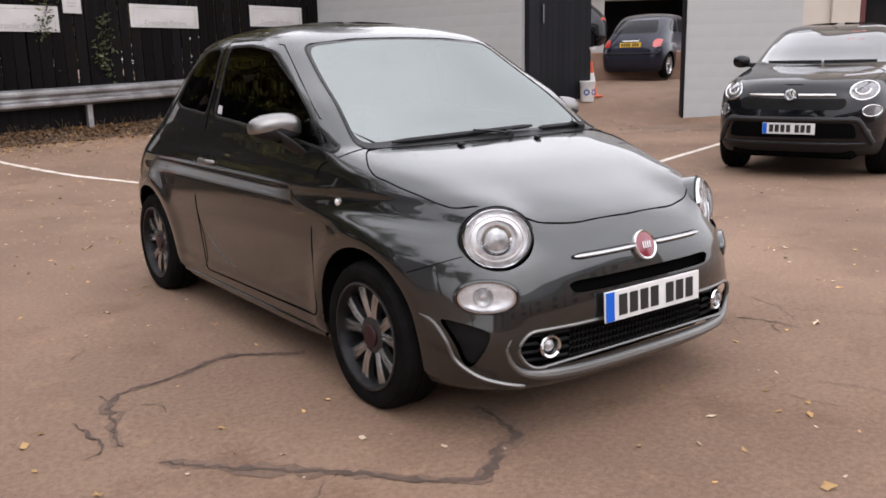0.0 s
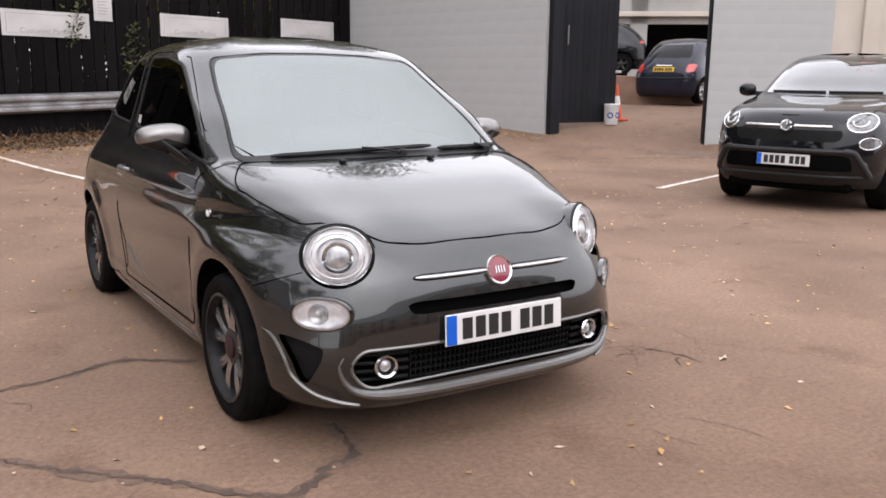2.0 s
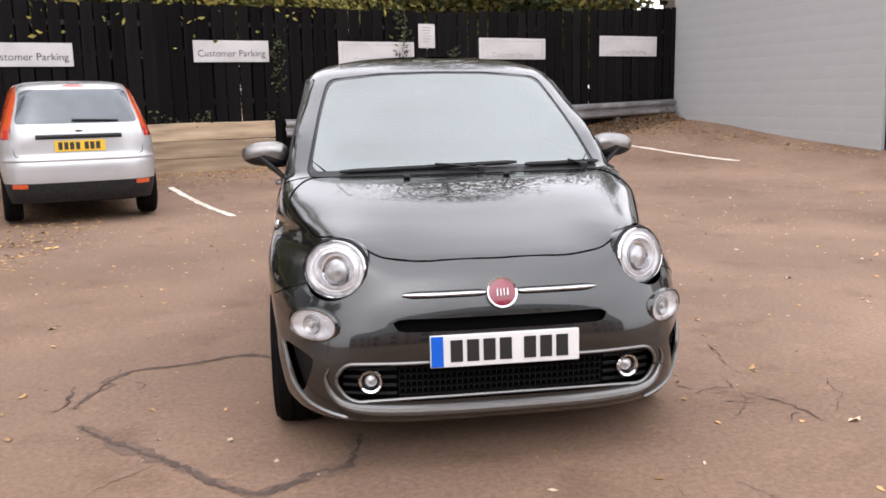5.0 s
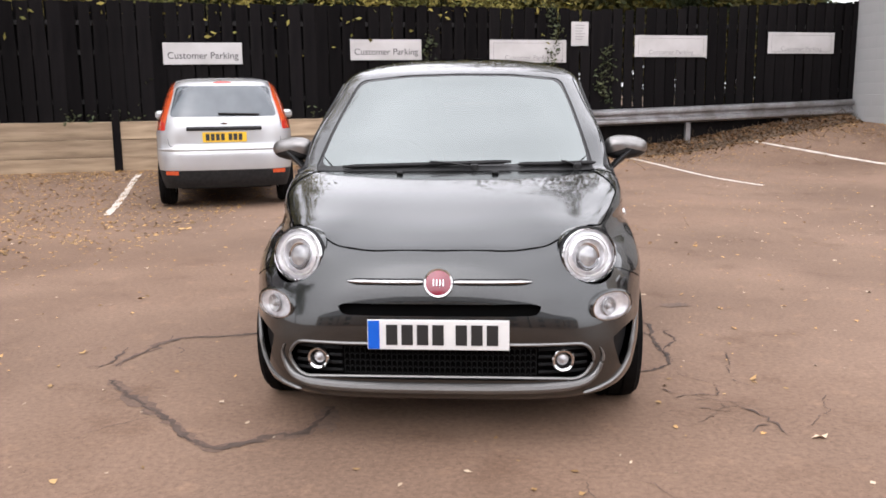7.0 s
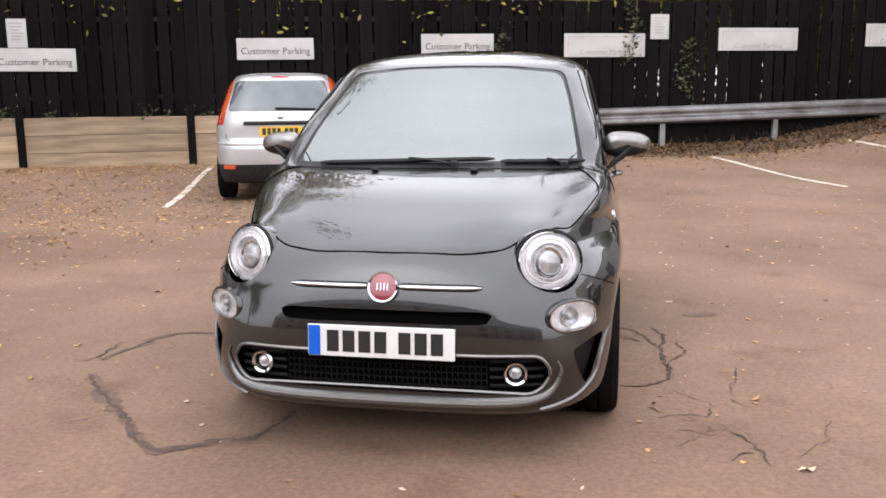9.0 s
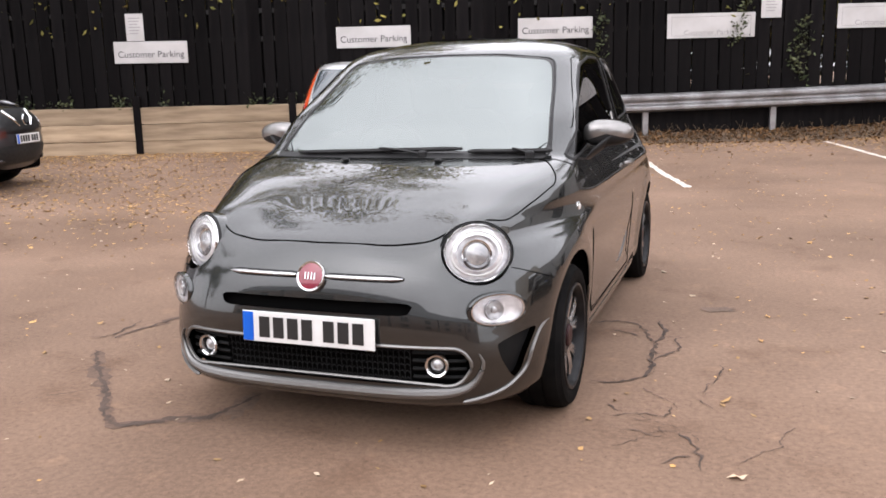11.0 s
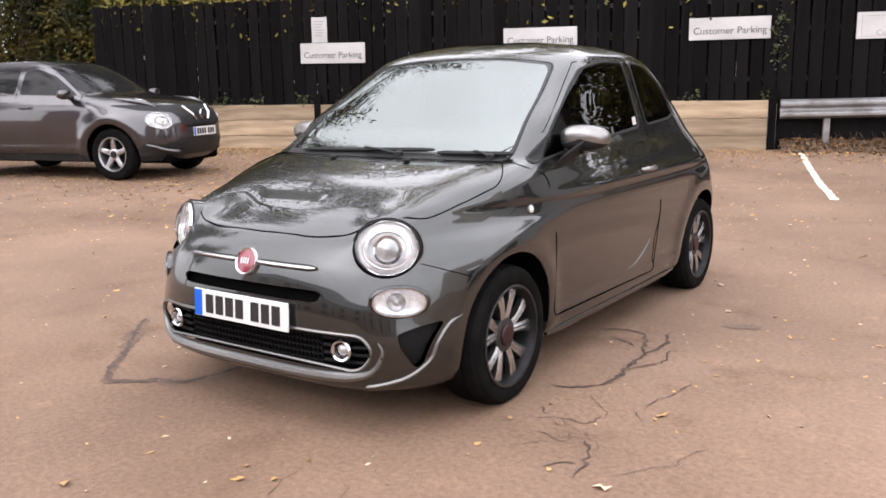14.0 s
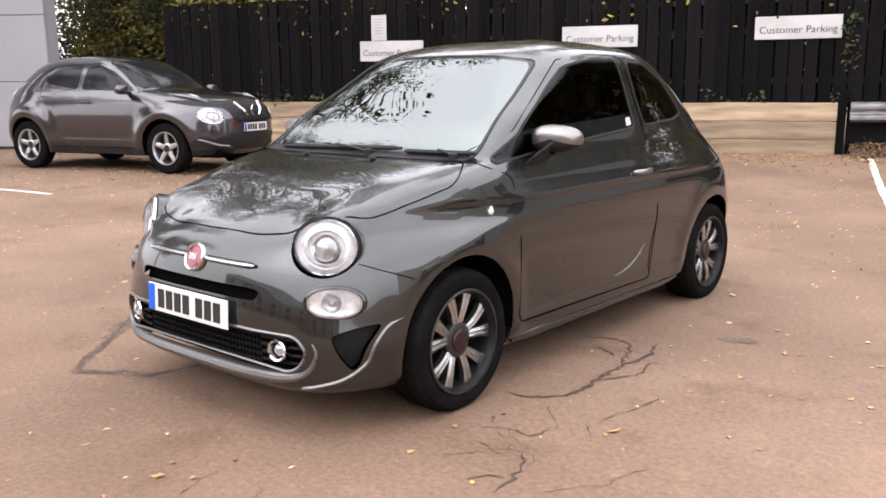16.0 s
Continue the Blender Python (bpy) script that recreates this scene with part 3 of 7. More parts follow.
def on_fence(x, z, off=0.0):
    """A point on the fence's face, off metres out into the yard."""
    return Vector((x, FENCE_Y + FENCE_K * x, z)) + FN * off


def tarmac():
    """Brown tarmac: broad faded and damp patches, stains, stone grain."""
    mt = material("brown_tarmac", (0.156, 0.101, 0.070), 0.88, 0.0, (0.238, 0.157, 0.111), 0.55, 12, bump=0.28, bump_scale=95, fine=0.16, fine_scale=42, spread=(0.32, 0.68), spec=0.3)
    nd, ln = mt.node_tree.nodes, mt.node_tree.links
    b = nd["Principled BSDF"]
    src = b.inputs["Base Color"].links[0].from_socket
    co = nd.new("ShaderNodeTexCoord").outputs["Object"]
    for scale, detail, lo, hi, tint in ((0.22, 6, 0.50, 0.68, (0.80, 0.76, 0.72)), (1.9, 9, 0.56, 0.72, (0.74, 0.70, 0.66)), (6.5, 8, 0.58, 0.75, (1.28, 1.25, 1.2)), (150, 2, 0.62, 0.72, (1.6, 1.6, 1.55)), (110, 2, 0.60, 0.72, (0.55, 0.52, 0.5))):
        n, r, m = nd.new("ShaderNodeTexNoise"), nd.new("ShaderNodeMapRange"), nd.new("ShaderNodeMix")
        n.inputs["Scale"].default_value, n.inputs["Detail"].default_value = scale, detail
        n.inputs["Roughness"].default_value = 0.6
        ln.new(co, n.inputs["Vector"])
        r.inputs["From Min"].default_value, r.inputs["From Max"].default_value = lo, hi
        ln.new(n.outputs["Fac"], r.inputs["Value"])
        m.data_type, m.blend_type = "RGBA", "MULTIPLY"
        m.clamp_result = False
        ln.new(r.outputs["Result"], m.inputs[0])
        ln.new(src, m.inputs[6])
        m.inputs[7].default_value = (*tint, 1)
        src = m.outputs[2]
    ln.new(src, b.inputs["Base Color"])
    return mt


ASPHALT = tarmac()
CRACK = material("tar_crack", (0.044, 0.029, 0.022), 0.85, 0.0, (0.090, 0.058, 0.042), 9, 6, bump=0.4, bump_scale=60)
SEDIMENT = material("crack_edge_dirt", (0.105, 0.066, 0.047), 0.9, 0.0, (0.150, 0.095, 0.066), 6, 7, fine=0.2, fine_scale=60)
LINE_PAINT = material("worn_line_paint", (0.68, 0.62, 0.55), 0.7, 0.0, (0.46, 0.38, 0.31), 5, 8, fine=0.2, fine_scale=50, spread=(0.45, 0.75))
FENCE_WOOD = material("black_stained_wood", (0.0056, 0.0052, 0.0055), 0.8, 0.0, (0.0092, 0.0081, 0.0082), 3, 6, bump=0.3, bump_scale=25, random_shade=0.3, stretch=(4, 4, 0.7), spec=0.03)
RAIL_WOOD = material("weathered_rail_wood", (0.014, 0.0125, 0.012), 0.85, 0.0, (0.007, 0.0065, 0.0065), 5, 6, bump=0.4, bump_scale=30, stretch=(0.7, 4, 4))
SLEEPER_WOOD = material("pale_sleeper_wood", (0.40, 0.30, 0.20), 0.8, 0.0, (0.23, 0.165, 0.105), 2.2, 8, bump=0.5, bump_scale=14, random_shade=0.22, stretch=(0.6, 3, 5))
GALV = material("galvanised_steel", (0.36, 0.36, 0.37), 0.42, 0.7, (0.20, 0.19, 0.185), 3, 7, fine=0.1, fine_scale=20)
WALL_PAINT = material("painted_blockwork", (0.405, 0.41, 0.405), 0.75, 0.0, (0.36, 0.365, 0.36), 1.3, 7, bump=0.35, bump_scale=40, random_shade=0.012)
GATE_PAINT = material("black_gate_paint", (0.006, 0.0065, 0.009), 0.6, 0.0, (0.010, 0.010, 0.013), 2, 6, random_shade=0.2, spec=0.2)
SIGN_WHITE = material("sign_board", (0.52, 0.505, 0.50), 0.5, 0.0, (0.43, 0.415, 0.405), 2, 7)
SIGN_TEXT = material("sign_lettering", (0.03, 0.03, 0.032), 0.6)
SIGN_FADED = material("faded_lettering", (0.26, 0.25, 0.25), 0.6)
LEAF_DRY = material("dry_leaves", (0.33, 0.18, 0.06), 0.8, 0.0, (0.44, 0.28, 0.12), 3, 4, random_shade=0.5, island=True)
LEAF_PALE = material("pale_leaf_scraps", (0.50, 0.40, 0.29), 0.85, 0.0, (0.38, 0.28, 0.19), 3, 4, random_shade=0.4, island=True)
LEAF_BROWN = material("brown_leaf_litter", (0.12, 0.062, 0.028), 0.9, 0.0, (0.20, 0.12, 0.06), 5, 4, random_shade=0.6, island=True, spec=0.1)
STEM_DRY = material("dry_stems", (0.10, 0.07, 0.045), 0.9, 0.0, (0.05, 0.036, 0.024), 4, 4, spec=0.1)
LEAF_ROT = material("rotting_leaves", (0.055, 0.036, 0.024), 0.95, 0.0, (0.13, 0.085, 0.05), 14, 8, bump=0.9, bump_scale=30, fine=0.5, fine_scale=35)

# ground sheet: fine near the yard, coarse to the horizon
xs = np.concatenate([-np.geomspace(400, 20, 10), np.linspace(-18, 22, 101), np.geomspace(24, 400, 10)])
ys = np.concatenate([-np.geomspace(400, 20, 10), np.linspace(-18, 24, 106), np.geomspace(26, 400, 10)])
gx, gy = np.meshgrid(xs, ys)
ground = solid("ground", Build().sheet(np.stack([gx, gy, ground_height(gx, gy)], 2)), ASPHALT, "worn brown tarmac of the car park with fallen leaves", "ground", kind="structure", sharp=0)


def ribbon(path, width, lift, rng=None, rough=0.0):
    """A thin strip lying on the ground along a path."""
    b = Build()
    rows = []
    p = np.array(path, float)
    for i in range(len(p)):
        d = p[min(i + 1, len(p) - 1)] - p[max(i - 1, 0)]
        d = d / max(np.linalg.norm(d), 1e-9)
        nrm = np.array((-d[1], d[0]))
        w = width if np.isscalar(width) else width[i]
        a, c = (w / 2 * (1 + rough * (rng.uniform(-1, 1) if rng else 0)) for _ in range(2))
        q = [p[i] + nrm * a, p[i], p[i] - nrm * c]
        rows.append([(x, y, gz(x, y) + lift) for x, y in q])
    return b.sheet(rows)


def wander(pts, rng, step=0.03, jitter=0.012):
    p = spline(pts, 10)
    s = np.concatenate([[0], np.cumsum(np.hypot(*np.diff(p, axis=0).T))])
    q = np.arange(0, s[-1], step)
    out = np.stack([np.interp(q, s, p[:, 0]), np.interp(q, s, p[:, 1])], 1)
    return out + np.array([[rng.gauss(0, jitter), rng.gauss(0, jitter)] for _ in q])


CRACKS = [
    ([(-0.72, -0.48), (-1.0, -0.28), (-1.32, -0.39), (-1.56, -0.45), (-1.66, -0.75), (-1.70, -0.98)], 0.030),
    ([(-1.62, -1.16), (-1.43, -1.37), (-1.17, -1.61), (-0.88, -1.91), (-0.66, -1.79), (-0.54, -1.74), (-0.49, -1.45)], 0.042),
    ([(-1.78, -0.62), (-1.74, -0.92), (-1.86, -0.98)], 0.014), ([(7.3, 6.9), (8.3, 6.2), (9.2, 5.6), (9.8, 5.1)], 0.05)]
# broken tarmac on the other side of the car
EAST_CRACKS = [
    ([(0.81, -0.9), (0.9, -0.89), (0.98, -0.84), (1.04, -0.74), (1.04, -0.6), (1.03, -0.47), (1.02, -0.3), (1.04, -0.15), (1.02, 0.01), (0.98, 0.13)], 0.02),
    ([(0.59, -0.03), (0.71, 0.04), (0.81, 0.07), (0.9, 0.01), (0.97, -0.17), (1.02, -0.3)], 0.016),
    ([(0.76, -0.1), (0.84, -0.12), (0.94, -0.19)], 0.012),
    ([(1.03, -0.59), (1.08, -0.45), (1.14, -0.34), (1.1, -0.19), (1.16, -0.13)], 0.01),
    ([(1.3, -0.95), (1.3, -0.83), (1.32, -0.75), (1.34, -0.65), (1.34, -0.51)], 0.007),
    ([(0.96, -1.27), (1.02, -1.24), (1.09, -1.2), (1.17, -1.21), (1.18, -1.08)], 0.006),
    ([(0.94, -1.15), (1.0, -1.22)], 0.007),
    ([(1.05, -1.26), (1.1, -1.29)], 0.006),
    ([(1.04, -1.4), (1.08, -1.37), (1.14, -1.42), (1.19, -1.39)], 0.007),
    ([(1.15, -1.32), (1.19, -1.4)], 0.007),
    ([(1.23, -1.36), (1.27, -1.4), (1.31, -1.51), (1.34, -1.66)], 0.011),
    ([(1.2, -1.64), (1.24, -1.59), (1.3, -1.55)], 0.006),
    ([(1.25, -0.99), (1.28, -1.0), (1.35, -1.11)], 0.005)]
rng = random.Random(9)
for pts, wd in CRACKS + [(p, 1.35 * w) for p, w in EAST_CRACKS]:
    q = wander(pts, rng, 0.025, 0.006)
    wide = wander(pts, rng, 0.05, 0.012)
    ends = [min(1, 0.2 + 5 * i / len(q), 0.2 + 5 * (len(q) - 1 - i) / len(q)) for i in range(len(q))]
    if wd > 0.029:
        solid("crack_dirt", ribbon(wide, [wd * (0.8 + 1.3 * rng.random() ** 2) for _ in wide], 0.002, rng, 0.7), SEDIMENT, "brown dirt beside a crack in the tarmac", "crack", group="tarmac cracks", kind="structure", sharp=0)
    solid("crack", ribbon(q, [wd * e * (0.3 + 0.7 * rng.random()) for e in ends], 0.0035, rng, 0.6), CRACK, "dark tar-filled crack in the brown tarmac", "crack", group="tarmac cracks", kind="structure", sharp=0)
DAMP = material("damp_tarmac", (0.108, 0.070, 0.049), 0.8, 0.0, (0.155, 0.100, 0.071), 3, 8, bump=0.2, bump_scale=90, fine=0.2, fine_scale=42)


def stain(cx, cy, rx, ry, turn, seed):
    """A ragged damp patch lying on the ground."""
    r2 = random.Random(seed)
    pts, k = [], 40
    ph = [r2.uniform(0, 6.28) for _ in range(5)]
    for i in range(k):
        t = 2 * math.pi * i / k
        q = 1 + sum(0.16 / (j + 1) ** 0.4 * math.sin((2 * j + 2) * t + ph[j]) for j in range(5))
        u, v = rx * q * math.cos(t), ry * q * math.sin(t)
        c, s_ = math.cos(turn), math.sin(turn)
        x, y = cx + u * c - v * s_, cy + u * s_ + v * c
        pts.append((x, y))
    b = Build()
    rows = [[(cx + (x - cx) * f, cy + (y - cy) * f, gz(cx + (x - cx) * f, cy + (y - cy) * f) + 0.0028) for x, y in pts] for f in (1.0, 0.66, 0.33, 0.01)]
    b.sheet(rows, True)
    solid("stain", b, DAMP, "dark damp stain on the brown tarmac", "stain", group="tarmac stains", kind="structure", sharp=0)


for k, (cx, cy, rx, ry, turn) in enumerate(((9.45, 5.75, 0.75, 0.16, -0.7), (9.9, 5.35, 0.30, 0.14, -0.7), (8.45, 7.35, 0.7, 0.06, -0.95), (1.27, 0.45, 0.10, 0.05, 0.6), (-0.48, -1.60, 0.05, 0.12, 0.3))):
    stain(cx, cy, rx, ry, turn, 50 + k)
# fine web of hair cracks beside the front wheels
web = Build()
for x0, y0, n, sx, sy in ((1.12, -1.45, 5, 0.28, 0.32), (1.05, -0.55, 3, 0.16, 0.36), (-1.45, -0.9, 4, 0.30, 0.45)):
    for _ in range(n):
        a = rng.choice((0.3, 1.2, 1.9, 2.7)) + rng.gauss(0, 0.35)
        p = [(x0 + rng.gauss(0, sx), y0 + rng.gauss(0, sy))]
        for _ in range(rng.randrange(3, 8)):
            a += rng.gauss(0, 0.45)
            p.append((p[-1][0] + 0.07 * math.cos(a), p[-1][1] + 0.07 * math.sin(a)))
        q = wander(p, rng, 0.02, 0.004)
        strip = ribbon(q, [0.0015 + 0.004 * rng.random() ** 2 for _ in q], 0.003, rng, 0.5)
        web.add(strip.v, strip.f)
solid("hair_cracks", web, CRACK, "web of hair cracks in the brown tarmac", "crack", kind="stuff", sharp=0)
rng = random.Random(4)
LINES = [((-4.34, 4.48), (-5.62, 8.25)), ((-1.61, 5.30), (-2.75, 8.15)), ((0.65, 5.84), (-0.72, 10.15)), ((3.74, 7.64), (2.36, 11.2)),
         ((6.45, 9.3), (4.75, 12.46)), ((6.09, 3.24), (9.0, 4.28)), ((-7.9, 0.56), (-6.87, 0.82))]
for a, b in LINES:
    q = [np.array(a) + (np.array(b) - np.array(a)) * t for t in np.linspace(0, 1, 40)]
    solid("bay_line", ribbon(q, 0.085, 0.004, rng, 0.25), LINE_PAINT, "worn white parking bay line on the tarmac", "road marking", group="bay lines", kind="structure", sharp=0)

# rail, boards, posts of the fence
fence = thing("fence", pose(0, 0, 0), "tall black-stained board fence above a sleeper wall", "fence")
board_meshes = []
for k in range(6):
    b = Build()
    e, l = 0.002 + 0.004 * (k % 3), (k - 2.5) * 0.0022
    q = [(-0.072, 0.0), (0.072, 0.0), (0.072 + l * 0.3, 0.62), (0.072 - e + l, 1.0 - 0.006 * (k % 2)), (-0.072 + e + l, 1.0), (-0.072 + l * 0.3, 0.62)]
    b.prism(q, -0.011, 0.011, pose(0, 0, 0, 90, 0, 0))
    board_meshes.append(b.mesh("board"))
fence_turn = math.degrees(math.atan2(FD.y, FD.x))
x, k = -12.98, 0
while x < 7.22:
    z0 = 0.90 + 0.02 * rng.random() + max(0, 0.02 * (x - 1))
    top = 2.80 + 0.05 * rng.random() + max(0, 0.045 * (x - 2))
    behind = k % 2
    at = on_fence(x + rng.uniform(-0.006, 0.006), z0, -0.105 if behind else -0.014)
    wide = rng.uniform(0.25, 0.65) if behind and rng.random() < 0.42 and x < 5.7 else rng.uniform(0.95, 1.05) * (1.45 if x > 4.9 else 1) if behind else rng.uniform(1.42, 1.47) if rng.random() < 0.6 else rng.uniform(1.22, 1.32)
    m = pose(*at, 0, rng.uniform(-0.35, 0.35), fence_turn) @ Matrix.Diagonal((wide, 1, top - z0, 1))
    part("board", board_meshes[rng.randrange(6)], FENCE_WOOD, fence, at=m)
    x += 0.1035 + rng.uniform(-0.003, 0.003)
    k += 1
for z in (1.22, 2.0, 2.46):
    a, b = on_fence(-13.0, z, -0.060), on_fence(7.2, z + 0.10, -0.060)
    mid, ln = (a + b) / 2, (b - a)
    part("fence_rail", Build().box((ln.length, 0.06, 0.075), (0, 0, 0), 0.004), RAIL_WOOD, fence, at=Matrix.Translation(mid) @ pose(0, 0, 0, 0, -math.degrees(math.atan2(ln.z, math.hypot(ln.x, ln.y))), fence_turn))
for k in range(4):
    xa, xb = -1.25 + 2.12 * k, -1.25 + 2.12 * (k + 1)
    xm = (xa + xb) / 2
    zb = gz(xa, FENCE_Y + FENCE_K * xa) - 0.1
    part("gravel_board", Build().box(((xb - xa) / 0.9366 - 0.004, 0.03, 1.05 - zb), (0, 0, (1.05 + zb) / 2), 0.004), FENCE_WOOD, fence, at=pose(*on_fence(xm, 0, -0.065), 0, 0, fence_turn))
POSTS = [-11.14, -8.69, -6.20, -3.78, -1.33]
post_mesh = Build().box((0.125, 0.12, 1.12), (0, 0, 0.50), 0.008).mesh("post")
for x in POSTS:
    part("post", post_mesh, FENCE_WOOD, fence, at=pose(*on_fence(x, gz(x, FENCE_Y + FENCE_K * x) - 0.08, 0.075), 0, 0, fence_turn))

sleepers = thing("sleeper_wall", pose(0, 0, 0), "low retaining wall of pale stacked timber sleepers", "retaining wall", kind="structure")
for i in range(-1, len(POSTS) - 1):
    xa, xb = (POSTS[i] if i >= 0 else -13.6), POSTS[i + 1]
    ln = (xb - xa) / 0.9366 - 0.125
    z = gz((xa + xb) / 2, FENCE_Y + FENCE_K * (xa + xb) / 2) - 0.06
    for c in range(3):
        h = 0.285
        b = Build()
        n = 9
        rows = []
        for j in range(n + 1):
            t = -ln / 2 + ln * j / n
            e = 0.006
            w = [rng.uniform(-e, e) for _ in range(4)]
            rows.append([(t, -0.06 + w[0], 0.006), (t, -0.06 + w[0], h - 0.012 + w[1]), (t, -0.05 + w[0], h - 0.003 + w[1]), (t, 0.06, h - 0.003 + w[1]), (t, 0.06, 0.0), (t, -0.05 + w[0], 0.0)])
        b.sheet(rows, True)
        b.f.append(tuple(range(5, -1, -1)))
        b.f.append(tuple(n * 6 + q for q in range(6)))
        part("sleeper", b, SLEEPER_WOOD, sleepers, at=pose(*on_fence((xa + xb) / 2, z + c * h, 0.055), 0, rng.uniform(-0.3, 0.3), fence_turn))

# crash barrier
barrier = thing("crash_barrier", pose(0, 0, 0), "galvanised steel crash barrier along the foot of the fence", "barrier")
prof = [(0.0, -0.155), (0.03, -0.15), (0.075, -0.115), (0.08, -0.085), (0.075, -0.055), (0.02, -0.02), (0.015, 0.0), (0.02, 0.02), (0.075, 0.055), (0.08, 0.085), (0.075, 0.115), (0.03, 0.15), (0.0, 0.155)]
rows = []
for x in np.linspace(-1.22, 7.05, 24):
    z = 0.79 + 0.19 * np.clip((x + 1.2) / 8.3, 0, 1) ** 1.2
    rows.append([on_fence(x, z + dz, 0.10 + o) for o, dz in prof])
part("barrier_beam", Build().sheet(rows), GALV, barrier)
for x in (-0.55, 1.5, 3.55, 5.6):
    zt = 0.79 + 0.19 * ((x + 1.2) / 8.3) ** 1.2
    zb = gz(x, FENCE_Y + FENCE_K * x) - 0.1
    part("barrier_post", Build().box((0.10, 0.07, zt + 0.08 - zb), (0, 0, (zt + 0.08 + zb) / 2), 0.004), GALV, barrier, at=pose(*on_fence(x, 0, 0.06), 0, 0, fence_turn))


def sign(x0, x1, z1, z0, words, faded, tilt=0.0):
    w, h = (x1 - x0) / 0.9366, z1 - z0
    m = pose(*on_fence((x0 + x1) / 2, (z0 + z1) / 2, 0.012), 90, 0, fence_turn) @ pose(0, 0, 0, 0, 0, tilt)
    s = thing("parking_sign", m, "white parking sign with faded lettering on the fence" if faded else "white parking sign with black lettering on the fence", "sign", group="parking signs")
    part("sign_panel", Build().box((w, h, 0.012), (0, 0, 0), 0.003), SIGN_WHITE, s)
    if faded:
        frame_b = Build()
        for dx, dy, sx, sy in ((0, h * 0.36, w * 0.9, 0.006), (0, -h * 0.40, w * 0.9, 0.006), (-w * 0.45, 0, 0.006, h * 0.76), (w * 0.45, 0, 0.006, h * 0.76)):
            frame_b.box((sx, sy, 0.002), (dx, dy, 0.0075))
        part("sign_border", frame_b, SIGN_FADED, s)
    meshes = []
    for word in words.split():
        cu = bpy.data.curves.new("lettering", "FONT")
        cu.body = word
        tmp = bpy.data.objects.new("lettering", cu)
        scene.collection.objects.link(tmp)
        dg = bpy.context.evaluated_depsgraph_get()
        me = bpy.data.meshes.new_from_object(tmp.evaluated_get(dg))
        bpy.data.objects.remove(tmp)
        me.materials.clear()
        meshes.append((me, max(v.co.x for v in me.vertices)))
    total = sum(q for _, q in meshes) + 0.28 * (len(meshes) - 1)
    k = w * (0.90 if not faded else 0.62) / total
    x = -total / 2
    for me, q in meshes:
        me.transform(Matrix.Translation((k * x, -0.35 * k, 0)) @ Matrix.Diagonal((k, k * (1.0 if not faded else 0.9), 1, 1)))
        part("lettering", me, SIGN_FADED if faded else SIGN_TEXT, s, at=pose(0, -0.03 if not faded else -h * 0.26, 0.008))
        x += q + 0.28
    return s


for x0, x1, z1, z0, faded, tilt in ((-9.0, -7.83, 2.03, 1.67, False, -0.4), (-5.46, -4.28, 2.19, 1.84, False, 0.2), (-2.58, -1.40, 2.26, 1.91, False, 0.3),
                                   (-0.22, 1.17, 2.27, 1.865, True, 0.0), (2.47, 3.91, 2.37, 1.97, True, 0.0), (5.18, 6.62, 2.45, 2.04, True, 0.0)):
    sign(x0, x1, z1, z0, "Customer Parking", faded, tilt)
for x0, x1, z1, z0 in ((-8.78, -8.50, 2.49, 2.04), (1.26, 1.58, 2.60, 2.17)):
    m = pose(*on_fence((x0 + x1) / 2, (z0 + z1) / 2, 0.012), 90, 0, fence_turn)
    n = thing("notice", m, "white paper notice pinned to the black fence", "notice", group="notices")
    part("paper", Build().box(((x1 - x0) / 0.9366, z1 - z0, 0.006), (0, 0, 0), 0.001), SIGN_WHITE, n)
    bars = Build()
    for q in range(6):
        bars.box((0.2 - 0.03 * (q % 3), 0.012, 0.002), (-0.01 * (q % 3), 0.15 - 0.05 * q, 0.0045))
    part("notice_bars", bars, SIGN_FADED, n)


def block_wall(name, a, b, z0, z1, label, course=0.225, length=0.45, facing_left=True):
    """A painted block wall from a to b: a core with single blocks proud of the joints."""
    a, b = Vector((*a, 0)), Vector((*b, 0))
    d = (b - a).normalized()
    ln = (b - a).length
    ang = math.degrees(math.atan2(d.y, d.x))
    wall = thing(name, pose(a.x, a.y, 0, 0, 0, ang), label, "wall", kind="structure")
    part("wall_core", Build().box((ln, 0.20, z1 - z0), (ln / 2, 0, (z0 + z1) / 2)), WALL_PAINT, wall)
    me = Build().box((length - 0.0016, 0.02, course - 0.0016), (0, 0, 0), 0.0016).mesh("block")
    rows = int((z1 - z0) / course)
    for r in range(rows):
        x = (length / 2 if r % 2 else 0) - length / 2
        while x < ln:
            xa, xb = max(x, 0), min(x + length, ln)
            if xb - xa > 0.03:
                m = pose((xa + xb) / 2, -0.0915 if facing_left else 0.0915, z0 + (r + 0.5) * course) @ Matrix.Diagonal(((xb - xa) / length, 1, 1, 1))
                part("block", me, WALL_PAINT, wall, at=m)
            x += length
    return wall


